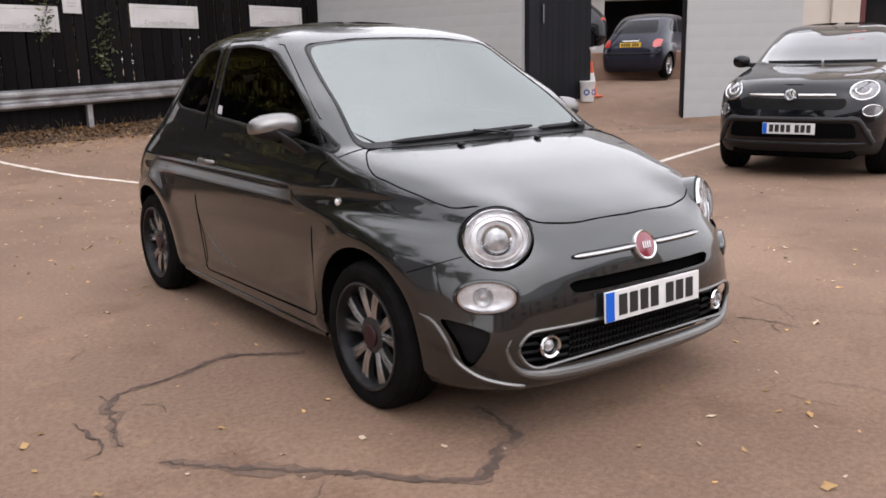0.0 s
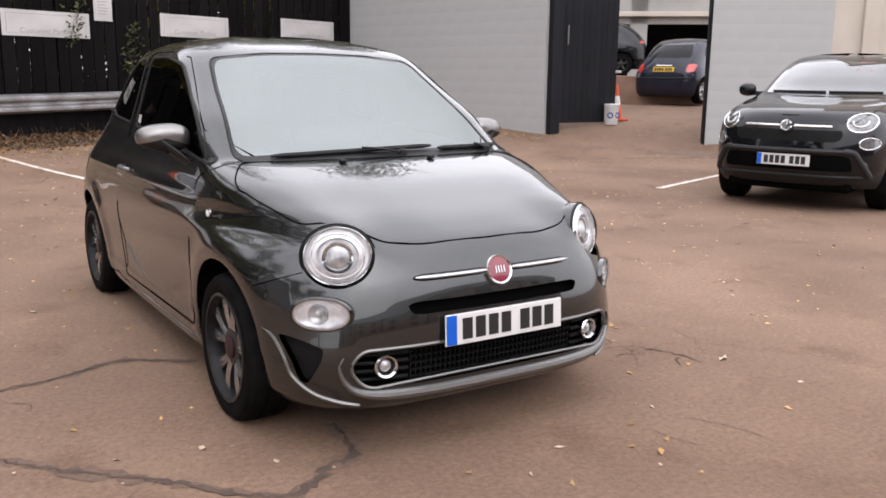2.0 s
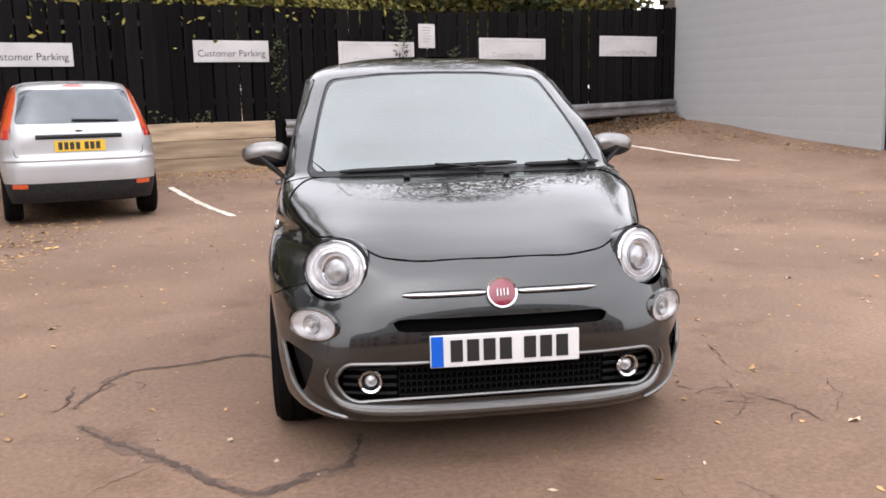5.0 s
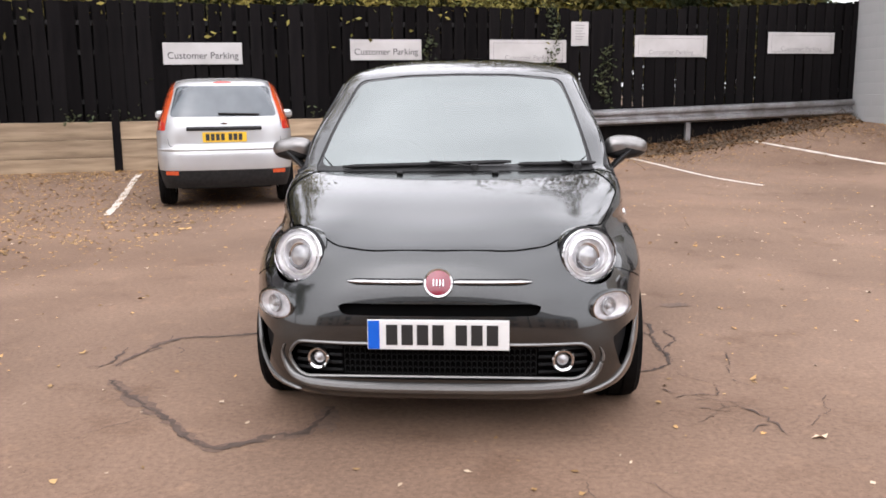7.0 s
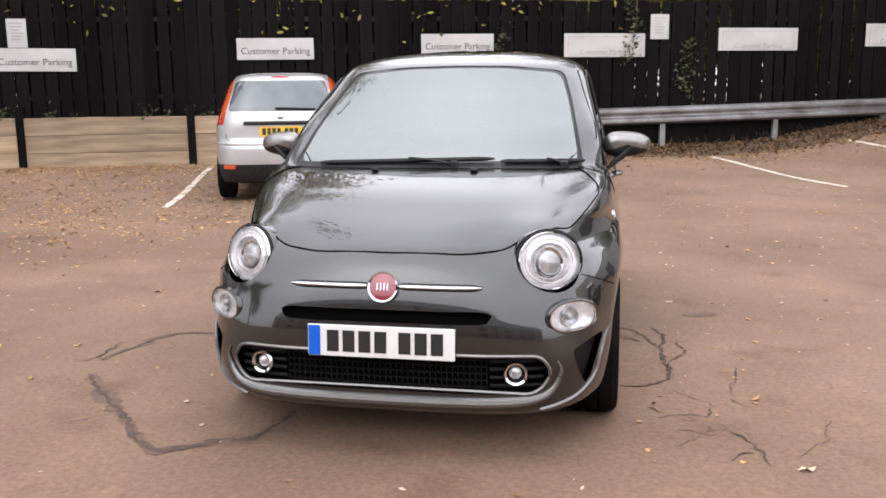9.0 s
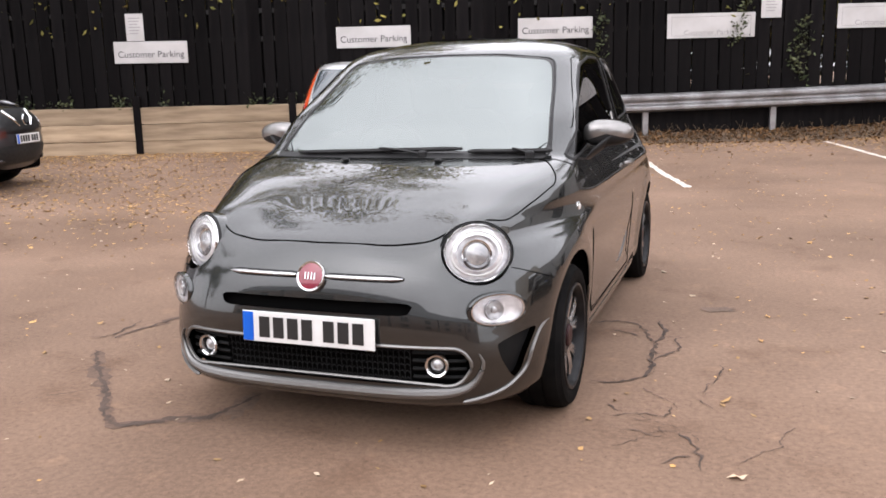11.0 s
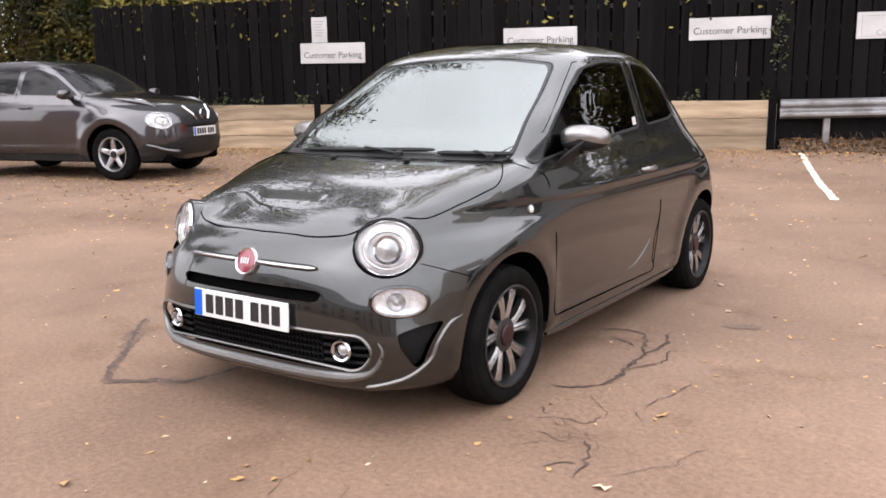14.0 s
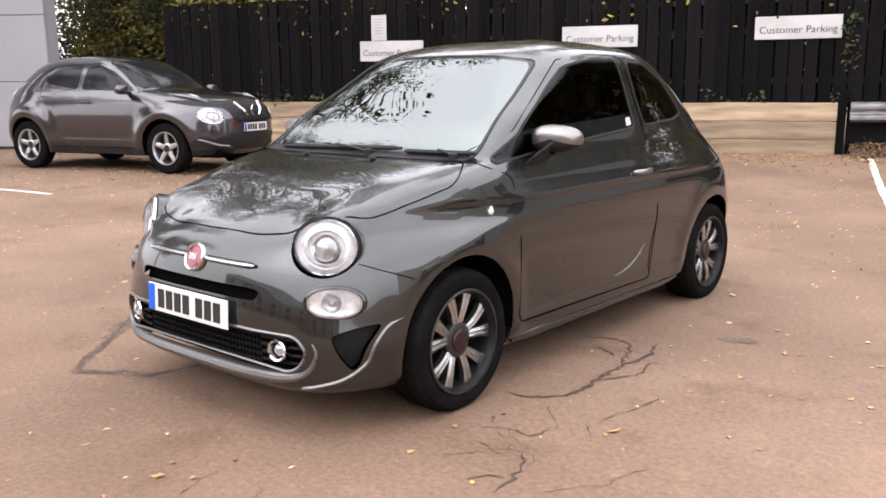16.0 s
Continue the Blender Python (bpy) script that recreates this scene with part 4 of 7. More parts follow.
GATE_E, GATE_R = (8.62, 8.60), (10.20, 6.20)
block_wall("wall_north", (7.22, 13.90), GATE_E, 0.1, 4.2, "pale grey painted blockwork wall beside the gateway")
block_wall("wall_east", GATE_R, (11.83, 5.03), 0.0, 4.2, "pale grey painted blockwork wall behind the parked cars")
gate = thing("gate", pose(*GATE_E, 0, 0, 0, math.degrees(math.atan2(-0.08, 1.58))), "tall black boarded gate leaf standing open", "gate")
part("gate_post", Build().box((0.22, 0.24, 3.9), (0.10, -0.02, 1.95), 0.01), GATE_PAINT, gate)
for k in range(10):
    part("gate_board", Build().box((0.138, 0.03, 3.1), (0.30 + 0.14 * k, 0, 2.03), 0.004), GATE_PAINT, gate)
for z in (0.8, 2.0, 3.3):
    part("gate_rail", Build().box((1.38, 0.05, 0.12), (0.93, 0.045, z), 0.006), GATE_PAINT, gate)
part("gate_bolt", Build().box((0.02, 0.02, 0.35), (0.42, -0.03, 2.1), 0.004), GALV, gate)
part("gate_latch", Build().box((0.12, 0.05, 0.05), (1.66, -0.03, 1.45), 0.006), SIGN_WHITE, gate)

part("wall_edge", Build().box((0.03, 0.21, 4.2), (-0.015, 0, 2.15), 0.01), GATE_PAINT, bpy.data.objects["wall_east"])

# ---- the grey hatchback ----


HATCH_AXLE = 1.19


def hatch_shell():
    def bulge(y, z):
        b = 0.010 * np.exp(-((np.hypot(y + 1.15, z - 0.29) - 0.37) / 0.06) ** 2) * (z > 0.2)
        b = b + 0.012 * np.exp(-((np.hypot(y - HATCH_AXLE, z - 0.29) - 0.37) / 0.07) ** 2) * (z > 0.2)
        # shoulder crease below the windows
        b = b + 0.0065 * np.exp(-((z - 0.815) / 0.026) ** 2) * np.exp(-((y - 0.3) / 1.15) ** 6)
        # hollow door foot and the flared skirt under it, climbing ahead of the rear wheel
        b = b - 0.010 * np.exp(-((z - 0.43) / 0.12) ** 2) * np.exp(-((y + 0.05) / 0.66) ** 4)
        top = 0.318
        k = np.clip((top - z) / 0.045, 0, 1)
        return b + 0.011 * k * k * (3 - 2 * k) * np.exp(-(y / 0.84) ** 10)
    return Shell(
        0.17, 1.51,
        front=((0.17, -1.795), (0.20, -1.835), (0.24, -1.845), (0.33, -1.852), (0.45, -1.862), (0.55, -1.845), (0.62, -1.825), (0.68, -1.795),
               (0.735, -1.745), (0.78, -1.655), (0.84, -1.492), (0.90, -1.31), (0.95, -1.085), (0.972, -0.965), (0.985, -0.93), (1.10, -0.758),
               (1.20, -0.605), (1.30, -0.455), (1.38, -0.325), (1.425, -0.24), (1.46, -0.13), (1.49, 0.02), (1.51, 0.25)),
        rear=((0.17, 1.61), (0.22, 1.67), (0.35, 1.715), (0.5, 1.72), (0.7, 1.695), (0.85, 1.635), (0.95, 1.575), (1.1, 1.455), (1.2, 1.355), (1.3, 1.225),
              (1.39, 1.08), (1.44, 0.935), (1.485, 0.66), (1.51, 0.3)),
        width=((0.17, 0.742), (0.20, 0.765), (0.3, 0.788), (0.45, 0.804), (0.6, 0.814), (0.72, 0.812), (0.8, 0.799), (0.88, 0.776), (0.95, 0.752), (1.0, 0.735),
               (1.1, 0.709), (1.2, 0.683), (1.3, 0.658), (1.37, 0.637), (1.42, 0.602), (1.455, 0.528), (1.485, 0.39), (1.502, 0.23), (1.51, 0.03)),
        nf=((0.17, 4.0), (0.33, 4.0), (0.45, 3.5), (0.55, 3.2), (0.65, 2.9), (0.75, 2.6), (0.79, 2.75), (0.84, 3.4), (0.90, 3.9), (0.97, 3.9), (1.1, 3.4), (1.25, 3.3), (1.4, 3.3), (1.51, 2.3)),
        nr=((0.17, 4.6), (0.6, 4.4), (0.9, 3.6), (1.2, 3.1), (1.51, 2.2)),
        cf=((0.17, -1.0), (0.6, -1.0), (0.70, -0.8), (0.75, -0.55), (0.80, -0.52), (0.95, -0.70), (1.1, -0.62), (1.3, -0.22), (1.51, 0.15)),
        cr=((0.17, 0.95), (0.8, 0.9), (1.0, 0.6), (1.2, 0.45), (1.51, 0.3)),
        bulge=bulge,
        pod=lambda x, z: 0.135 * np.exp(-((np.abs(x) - 0.55) / 0.14) ** 2) * np.exp(-((z - 0.78) / 0.072) ** 2))


HATCH_WINDSCREEN = rounded([(-0.648, 0.966), (0, 0.982), (0.648, 0.966), (0.618, 1.09), (0.578, 1.24), (0.528, 1.385), (0.27, 1.411), (0, 1.416), (-0.27, 1.411), (-0.528, 1.385), (-0.578, 1.24), (-0.618, 1.09)], 0.04, 5)
HATCH_CLEAR = rounded([(-0.630, 0.984), (0, 0.999), (0.630, 0.984), (0.606, 1.09), (0.567, 1.237), (0.517, 1.375), (0.26, 1.401), (0, 1.406), (-0.26, 1.401), (-0.517, 1.375), (-0.567, 1.237), (-0.606, 1.09)], 0.05, 6)
HATCH_DOOR_GLASS = rounded([(-0.89, 0.953), (-0.57, 0.984), (-0.01, 1.026), (0.348, 1.050), (0.315, 1.25), (0.285, 1.388), (0.05, 1.390), (-0.20, 1.358), (-0.43, 1.255), (-0.70, 1.09)], 0.04, 5)
HATCH_QUARTER = rounded([(0.45, 1.056), (0.82, 1.078), (0.93, 1.105), (0.90, 1.15), (0.784, 1.28), (0.577, 1.375), (0.385, 1.386), (0.405, 1.25)], 0.04, 5)
HATCH_DOOR = rounded([(-0.775, 0.27), (0.43, 0.255), (0.46, 0.60), (0.435, 1.04), (0.385, 1.25), (0.345, 1.412), (0.04, 1.416), (-0.23, 1.385), (-0.47, 1.27), (-0.74, 1.105), (-0.955, 0.955), (-0.80, 0.90), (-0.79, 0.6)], 0.04, 5)
HATCH_REAR_GLASS = rounded([(-0.52, 1.06), (0.52, 1.06), (0.44, 1.36), (-0.44, 1.36)], 0.06, 5)
BONNET_SIDE = [(0.25, -1.735), (0.43, -1.682), (0.610, -1.515), (0.647, -1.408), (0.683, -1.285), (0.709, -1.188), (0.722, -1.14), (0.715, -1.088), (0.678, -1.016), (0.638, -0.958)]
HATCH_BONNET = rounded([(0, -1.748)] + BONNET_SIDE + [(0, -0.985)] + mirrored(BONNET_SIDE), 0.05, 5)


def behind_pillar(sh, pts, gap):
    """Keeps a side outline behind the windscreen's edge."""
    edge = curve((0.90, 0.68), (0.966, 0.654), (1.09, 0.621), (1.24, 0.581), (1.385, 0.531), (1.43, 0.50))
    return np.array([(max(y, float(sh.front(edge(z), z)) + gap) if z > 0.98 else y, z) for y, z in pts])


def front_normal(sh, x, z):
    e = 0.01
    dx = (sh.front(x + e, z) - sh.front(x - e, z)) / (2 * e)
    dz = (sh.front(x, z + e) - sh.front(x, z - e)) / (2 * e)
    return Vector((float(dx), -1, float(dz))).normalized()


def LAMP_FRAME(s):
    return facing((s * 0.556, -1.648, 0.700), (s * 0.56, -1, 0.21))


def LOW_FRAME(s):
    return facing((s * 0.645, -1.700, 0.516), (s * 0.82, -1, 0.06))


def headlamp(car, s):
    """Round lamp: dark seal, chrome ring, bowl, lens and cover."""
    m = LAMP_FRAME(s)
    a, b = 0.124, 0.106
    part("headlamp_housing", Build().lathe([(1.075, 0.002), (1.085, -0.02), (1.07, -0.06), (1.0, -0.12), (0.85, -0.18), (0.6, -0.23)], 48, m, a, b), PAINT_GREY, car)
    lamp = part("headlamp", Build().lathe([(1.02, -0.03), (1.04, 0.004), (1.01, 0.010), (0.985, 0.006)], 48, m, a, b), BLACK_TRIM, car, "round headlamp with chrome ring")
    part("lamp_ring", Build().lathe([(0.99, -0.01), (0.985, 0.012), (0.95, 0.020), (0.915, 0.016), (0.90, -0.006)], 48, m, a, b), CHROME, lamp)
    part("reflector", Build().lathe([(0.91, 0.008), (0.86, 0.004), (0.74, 0.004), (0.66, 0.010), (0.60, 0.012), (0.56, 0.006), (0.54, -0.010), (0.40, -0.018), (0.0, -0.02)], 40, m, a, b), REFLECTOR, lamp)
    t = [2 * math.pi * k / 24 for k in range(24)]
    part("light_guide", Build().tube([m @ Vector((a * 0.74 * math.cos(q), b * 0.74 * math.sin(q), 0.006)) for q in t], 0.004, 6, True), LAMP_WHITE, lamp)
    k = m @ pose(0, -0.006, 0.012)
    part("projector_lens", Build().lathe([(0.046, -0.05), (0.046, -0.014), (0.040, -0.004), (0.024, 0.003), (0.0, 0.005)], 32, k), LENS_GREY, lamp)
    part("lens_collar", Build().lathe([(0.056, -0.03), (0.054, -0.008), (0.047, -0.011)], 32, k), CHROME, lamp)
    shade = [k @ Vector((0.043 * math.cos(q), 0.043 * math.sin(q), -0.006)) for q in np.linspace(math.pi * 1.05, math.pi * 1.95, 16)]
    part("lens_shade", Build().tube(shade, [0.002] + [0.008] * 14 + [0.002], 8), LENS_DARK, lamp)
    part("lamp_cover", Build().lathe([(0.93, 0.020), (0.80, 0.034), (0.5, 0.048), (0.2, 0.054), (0.0, 0.055)], 40, m, a, b), GLASS_LAMP, lamp)


def lower_lamp(car, s):
    m = LOW_FRAME(s)
    a, b = 0.100, 0.054
    lamp = part("running_lamp", Build().lathe([(1.16, -0.012), (1.13, 0.004), (1.05, 0.008), (0.98, 0.0)], 40, m, a, b, 2.2), PAINT_GREY, car, "oval lower lamp")
    part("lamp_ring", Build().lathe([(1.02, -0.004), (1.0, 0.006), (0.95, 0.006), (0.93, -0.006)], 36, m, a, b, 2.2), CHROME, lamp)
    part("reflector", Build().lathe([(1.0, 0.002), (0.9, -0.002), (0.5, -0.008), (0.0, -0.010)], 36, m, a, b, 2.2), REFLECTOR, lamp)
    for dx in (-0.012,):
        part("bulb_bowl", Build().lathe([(0.036, -0.004), (0.034, 0.004), (0.031, 0.003), (0.026, -0.002), (0.012, -0.006), (0.010, 0.004), (0.0, 0.006)], 24, m @ pose(dx, 0, 0)), LENS_GREY, lamp)
    part("lamp_cover", Build().lathe([(1.0, 0.002), (0.85, 0.012), (0.5, 0.018), (0.0, 0.020)], 36, m, a, b, 2.2), GLASS_LAMP, lamp)


def fog_lamp(car, s, sh):
    y = float(sh.front(0.459, 0.335)) + 0.015
    m = facing((s * 0.459, y, 0.335), (s * 0.16, -1, 0.0))
    lamp = part("fog_lamp", Build().lathe([(0.042, -0.03), (0.043, 0.008), (0.039, 0.014), (0.032, 0.010), (0.029, -0.01)], 32, m), CHROME, car, "chrome-ringed fog lamp")
    part("bezel", Build().lathe([(0.030, -0.008), (0.022, -0.014)], 28, m), BLACK_TRIM, lamp)
    part("lens", Build().lathe([(0.024, -0.02), (0.022, -0.004), (0.014, 0.004), (0.0, 0.007)], 24, m), LENS_GREY, lamp)


def mirror(car, s):
    """A door mirror: painted cap, dark glass side, stalk."""
    c = Vector((s * 0.836, -0.555, 1.046))
    def half(t0, t1, n):
        rows = []
        for i in range(17):
            t = math.pi * i / 16
            y = -math.cos(t)
            r = max(math.sin(t), 0.0) ** 0.58
            row = []
            for q in np.linspace(t0, t1, n):
                cx, cz = (math.copysign(abs(w) ** (2 / 2.5), w) for w in (math.cos(q), math.sin(q)))
                row.append((c.x + s * 0.108 * r * cx, c.y + (0.066 * y if y < 0 else 0.048 * y) + 0.022 * cx * r, c.z + (0.058 - 0.008 * cx) * r * cz))
            rows.append(row)
        return Build().sheet(rows)
    cap = part("door_mirror", half(-0.42, math.pi + 0.42, 28), MIRROR_SATIN, car, "satin silver door mirror", sharp=0)
    # lower third of the cap in black: its dark reflection put into the colour
    part("mirror_foot", half(math.pi + 0.42, 2 * math.pi - 0.42, 14), BLACK_TRIM, cap, "lower part of the satin cap, its dark reflection painted black", sharp=0)
    lower = []
    for i in range(13):
        u = i / 12
        x = 0.735 + 0.11 * u
        z = 0.925 + 0.105 * u**0.75
        y = -0.615 + 0.045 * u
        wd, ht = 0.075 - 0.022 * u, 0.036 + 0.004 * u
        lower.append([(s * (x + ht * cz * 0.6), y + wd * cx, z - 0.012 + ht * cz) for cx, cz in oval(0, 0, 1, 1, 14, 2.4)])
    part("mirror_stalk", Build().sheet(lower, True), BLACK_TRIM, cap, sharp=0)
    part("mirror_glass", Build().lathe([(1.0, 0.0), (0.92, 0.004), (0.0, 0.004)], 28, facing((c.x, c.y + 0.048, c.z), (0, 1, 0)), 0.086, 0.054, 2.35), GLASS_DARK, cap)


def door_handle(car, s, sh):
    z, y0, y1 = 0.835, 0.215, 0.385
    path = [(s * (float(sh.side(y, z)) + 0.028 * max(math.sin(math.pi * (y - y0) / (y1 - y0)), 0) ** 0.5 + 0.002), y, z) for y in np.linspace(y0, y1, 11)]
    h = part("door_handle", Build().tube(path, [0.008, 0.012, 0.013, 0.013, 0.013, 0.013, 0.013, 0.013, 0.013, 0.013, 0.011], 8), MIRROR_SATIN, car, "satin silver door handle")
    part("handle_recess", Build().lathe([(1, 0.002), (0.7, -0.004), (0, -0.008)], 24, facing((s * (float(sh.side(0.26, z)) + 0.001), 0.27, z), (s, 0, 0)), 0.045, 0.03), BLACK_TRIM, h)


def wiper(car, sh, x0, x1, z0, z1, pivot_x):
    """A wiper lying along the foot of the windscreen."""
    xs = np.linspace(x0, x1, 14)
    zs = np.linspace(z0, z1, 14)
    blade = [(x, float(sh.front(x, z)) - 0.022, z + 0.006) for x, z in zip(xs, zs)]
    w = part("wiper_blade", Build().tube(blade, [0.006] + [0.011] * 12 + [0.006], 6), BLACK_TRIM, car, "black wiper")
    xm, zm = (x0 + x1) / 2 + 0.02, (z0 + z1) / 2
    p = [(pivot_x, float(sh.front(pivot_x, 0.972)) - 0.004, 0.982), ((pivot_x + xm) / 2, float(sh.front((pivot_x + xm) / 2, 0.985)) - 0.035, 1.0), (xm, float(sh.front(xm, zm)) - 0.045, zm + 0.020)]
    part("wiper_arm", Build().tube(spline(p, 6), 0.009, 6, flat=0.6), BLACK_TRIM, w)
    part("wiper_pivot", Build().lathe([(0.02, 0), (0.02, 0.03), (0.012, 0.036), (0, 0.036)], 16, pose(pivot_x, p[0][1], 0.962)), BLACK_TRIM, w)


def seat(car, x, y):
    def pad(w, d, h, at, tilt, r=2.6):
        rows = []
        for i in range(9):
            t = -1 + 2 * i / 8
            k = (1 - abs(t) ** 3.2) ** 0.5 if abs(t) < 1 else 0.05
            rows.append([(cx * w / 2 * max(k, 0.3), cy * d / 2 * max(k, 0.3), t * h / 2) for cx, cy in oval(0, 0, 1, 1, 18, r)])
        m = Matrix.Translation(at) @ pose(0, 0, 0, tilt)
        b = Build()
        b.sheet([[m @ Vector(p) for p in r_] for r_ in rows], True)
        return b
    s = part("seat", pad(0.46, 0.46, 0.18, (x, y, 0.50), 0), SEAT_CLOTH, car, "dark cloth seat")
    part("backrest", pad(0.46, 0.17, 0.62, (x, y + 0.29, 0.80), -14), SEAT_CLOTH, s)
    part("headrest", pad(0.25, 0.11, 0.22, (x, y + 0.39, 1.17), -10), SEAT_CLOTH, s)


def grey_hatchback():
    sh = hatch_shell()
    door_line, glass_line = behind_pillar(sh, HATCH_DOOR, 0.045), behind_pillar(sh, HATCH_DOOR_GLASS, 0.085)
    car = thing("hatchback_car", pose(0, -1.7, 0) @ pose(0, 0, 0, 0, 0, 0.7) @ pose(0, 1.7, 0), "dark grey metallic three-door hatchback parked on the brown tarmac", "car")
    p = Panels(sh, 170, 60, 80, 44)
    for y in (-1.15, HATCH_AXLE):
        for v in ("left", "right"):
            p.cut("hole", v, arch(y, 0.292, 0.335))
    p.cut("windscreen", "front", HATCH_WINDSCREEN)
    p.cut("screen_clear", "front", HATCH_CLEAR, "windscreen")
    p.cut("rear_window", "rear", HATCH_REAR_GLASS)
    for v in ("left", "right"):
        p.cut("window_" + v, v, glass_line)
        p.cut("quarter_" + v, v, HATCH_QUARTER)
    low = rounded([(-0.535, 0.262), (0.535, 0.262), (0.585, 0.335), (0.545, 0.398), (0.3, 0.403), (-0.3, 0.403), (-0.545, 0.398), (-0.585, 0.335)], 0.06, 5)
    slot = rounded([(-0.36, 0.508), (0.36, 0.508), (0.385, 0.545), (0.33, 0.551), (-0.33, 0.551), (-0.385, 0.545)], 0.014, 4)
    p.cut("hole", "front", low, limit=-1.2)
    p.cut("hole", "front", slot, limit=-1.2)
    for s in (-1, 1):
        p.cut("hole", LAMP_FRAME(s), oval(0, 0, 0.129, 0.111, 40), limit=-0.095)
        vent = rounded([(s * 0.660, 0.360), (s * 0.692, 0.262), (s * 0.710, 0.285), (s * 0.730, 0.355), (s * 0.746, 0.412), (s * 0.750, 0.436), (s * 0.70, 0.424), (s * 0.650, 0.402)], 0.012, 4)
        p.cut("vent" + ("_left" if s > 0 else "_right"), "front", vent, limit=-1.2)
        p.cut("hole", LOW_FRAME(s), oval(0, 0, 0.106, 0.058, 36, 2.2), limit=-0.06)
    p.cut("bonnet", "top", HATCH_BONNET, limit=0.72)
    for v in ("left", "right"):
        p.cut("door_" + v, v, door_line)
    part("body", p.build("body"), PAINT_GREY, car)
    part("bonnet", p.build("bonnet"), PAINT_GREY, car, "curved clamshell bonnet")
    screen = part("windscreen", p.build("screen_clear"), GLASS_FRONT, car, "clear windscreen full of sky")
    part("screen_border", p.build("windscreen"), GLASS_FRIT, screen, "black printed border")
    part("rear_window", p.build("rear_window"), GLASS_SIDE, car)
    for v in ("left", "right"):
        part("vent", p.build("vent_" + v, -0.026), GRILLE_BLACK, car, "dark hollow beside the bumper blade")
        d = part("door", p.build("door_" + v), PAINT_GREY, car)
        part("door_window", p.build("window_" + v), GLASS_SIDE, d, "tinted door window")
        part("quarter_window", p.build("quarter_" + v), GLASS_SIDE, car, "tinted quarter window")
    # shut lines and seals
    def on_top(pts):
        out = []
        for x, y in pts:
            zs = np.linspace(0.66, 1.0, 341)
            out.append((x, y, float(zs[np.argmax(sh.front(x, zs) > y)]) + 0.0005))
        return out
    outline_strip(car, on_top(HATCH_BONNET), "bonnet_gap", GAP, 0.0028)
    outline_strip(car, sh.on_front(HATCH_WINDSCREEN, -0.001), "windscreen_seal", BLACK_TRIM, 0.006, flat=0.7)
    for s in (-1, 1):
        outline_strip(car, sh.on_side(door_line, s, 0.0004), "door_gap", GAP, 0.0026)
        outline_strip(car, sh.on_side(glass_line, s, -0.003), "window_seal", BLACK_TRIM, 0.009)
        outline_strip(car, sh.on_side(HATCH_QUARTER, s, -0.003), "window_seal", BLACK_TRIM, 0.008)
        edge = arch(-1.15, 0.292, 0.335)[1:-1]
        outline_strip(car, sh.on_side(edge, s, -0.003), "arch_edge", PAINT_GREY, 0.003, False)
        edge = arch(HATCH_AXLE, 0.292, 0.335)[1:-1]
        outline_strip(car, sh.on_side(edge, s, -0.003), "arch_edge", PAINT_GREY, 0.003, False)
        for y in (-1.15, HATCH_AXLE):
            arch_liner(car, s * (float(sh.side(y, 0.5)) - 0.01), y, 0.292, 0.342, 0.30, sh)
        bump = spline([(-1.60, 0.645), (-1.52, 0.612), (-1.43, 0.578)], 6)
        outline_strip(car, sh.on_side(bump, s, -0.001), "bumper_gap", GAP, 0.0025, False)
        blade = spline([(s * 0.775, 0.445), (s * 0.757, 0.418), (s * 0.742, 0.36), (s * 0.722, 0.29), (s * 0.675, 0.238), (s * 0.61, 0.212), (s * 0.54, 0.197)], 5)
        outline_strip(car, sh.on_front(blade, 0.002), "bumper_blade", PAINT_SATIN, [0.004] + [0.008] * (len(blade) - 2) + [0.004], False)
        # bright satin strip painting the skirt's crescent highlight ahead of the rear wheel
        highlight_line = spline([(0.06, 0.327), (0.15, 0.337), (0.24, 0.366), (0.31, 0.405), (0.36, 0.447)], 4)
        outline_strip(car, sh.on_side(highlight_line, s, 0.001), "skirt_crease", PAINT_SATIN, [0.0008 + 0.0042 * math.sin(math.pi * i / (len(highlight_line) - 1)) for i in range(len(highlight_line))], False)
        headlamp(car, s)
        lower_lamp(car, s)
        fog_lamp(car, s, sh)
        mirror(car, s)
        note = [(s * (float(sh.side(y, z)) + 0.002), y, z) for y, z in ((0.265, 1.062), (0.315, 1.066), (0.312, 1.106), (0.268, 1.102))]
        part("window_sticker", Build().add(note, [(0, 1, 2, 3)]).add([(q[0] - s * 0.0015, q[1], q[2]) for q in note], [(3, 2, 1, 0)]), SIGN_WHITE, car)
        door_handle(car, s, sh)
        rep = facing((s * (float(sh.side(-0.96, 0.772)) - 0.002), -0.96, 0.772), (s, -0.1, 0))
        r = part("side_repeater", Build().lathe([(0.021, -0.004), (0.021, 0.004), (0.016, 0.006)], 20, rep), CHROME, car, "small round side repeater")
        part("repeater_lens", Build().lathe([(0.016, 0.003), (0.010, 0.009), (0, 0.011)], 18, rep), LAMP_WHITE, r)
        sill = [(s * (float(sh.side(y, 0.20)) - 0.002), y, 0.195) for y in np.linspace(-0.80, 0.80, 12)]
        part("side_skirt", Build().tube(sill, [0.008] + [0.012] * 10 + [0.008], 10, flat=1.6), PAINT_GREY, car)
    # lower grille: near-black sheet behind the mesh, the opening's shade put into its colour
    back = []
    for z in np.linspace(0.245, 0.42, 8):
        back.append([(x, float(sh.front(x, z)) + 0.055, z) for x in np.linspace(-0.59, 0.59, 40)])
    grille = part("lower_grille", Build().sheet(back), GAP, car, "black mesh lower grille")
    mesh = Build()
    for k in range(5):
        z = 0.278 + 0.025 * k
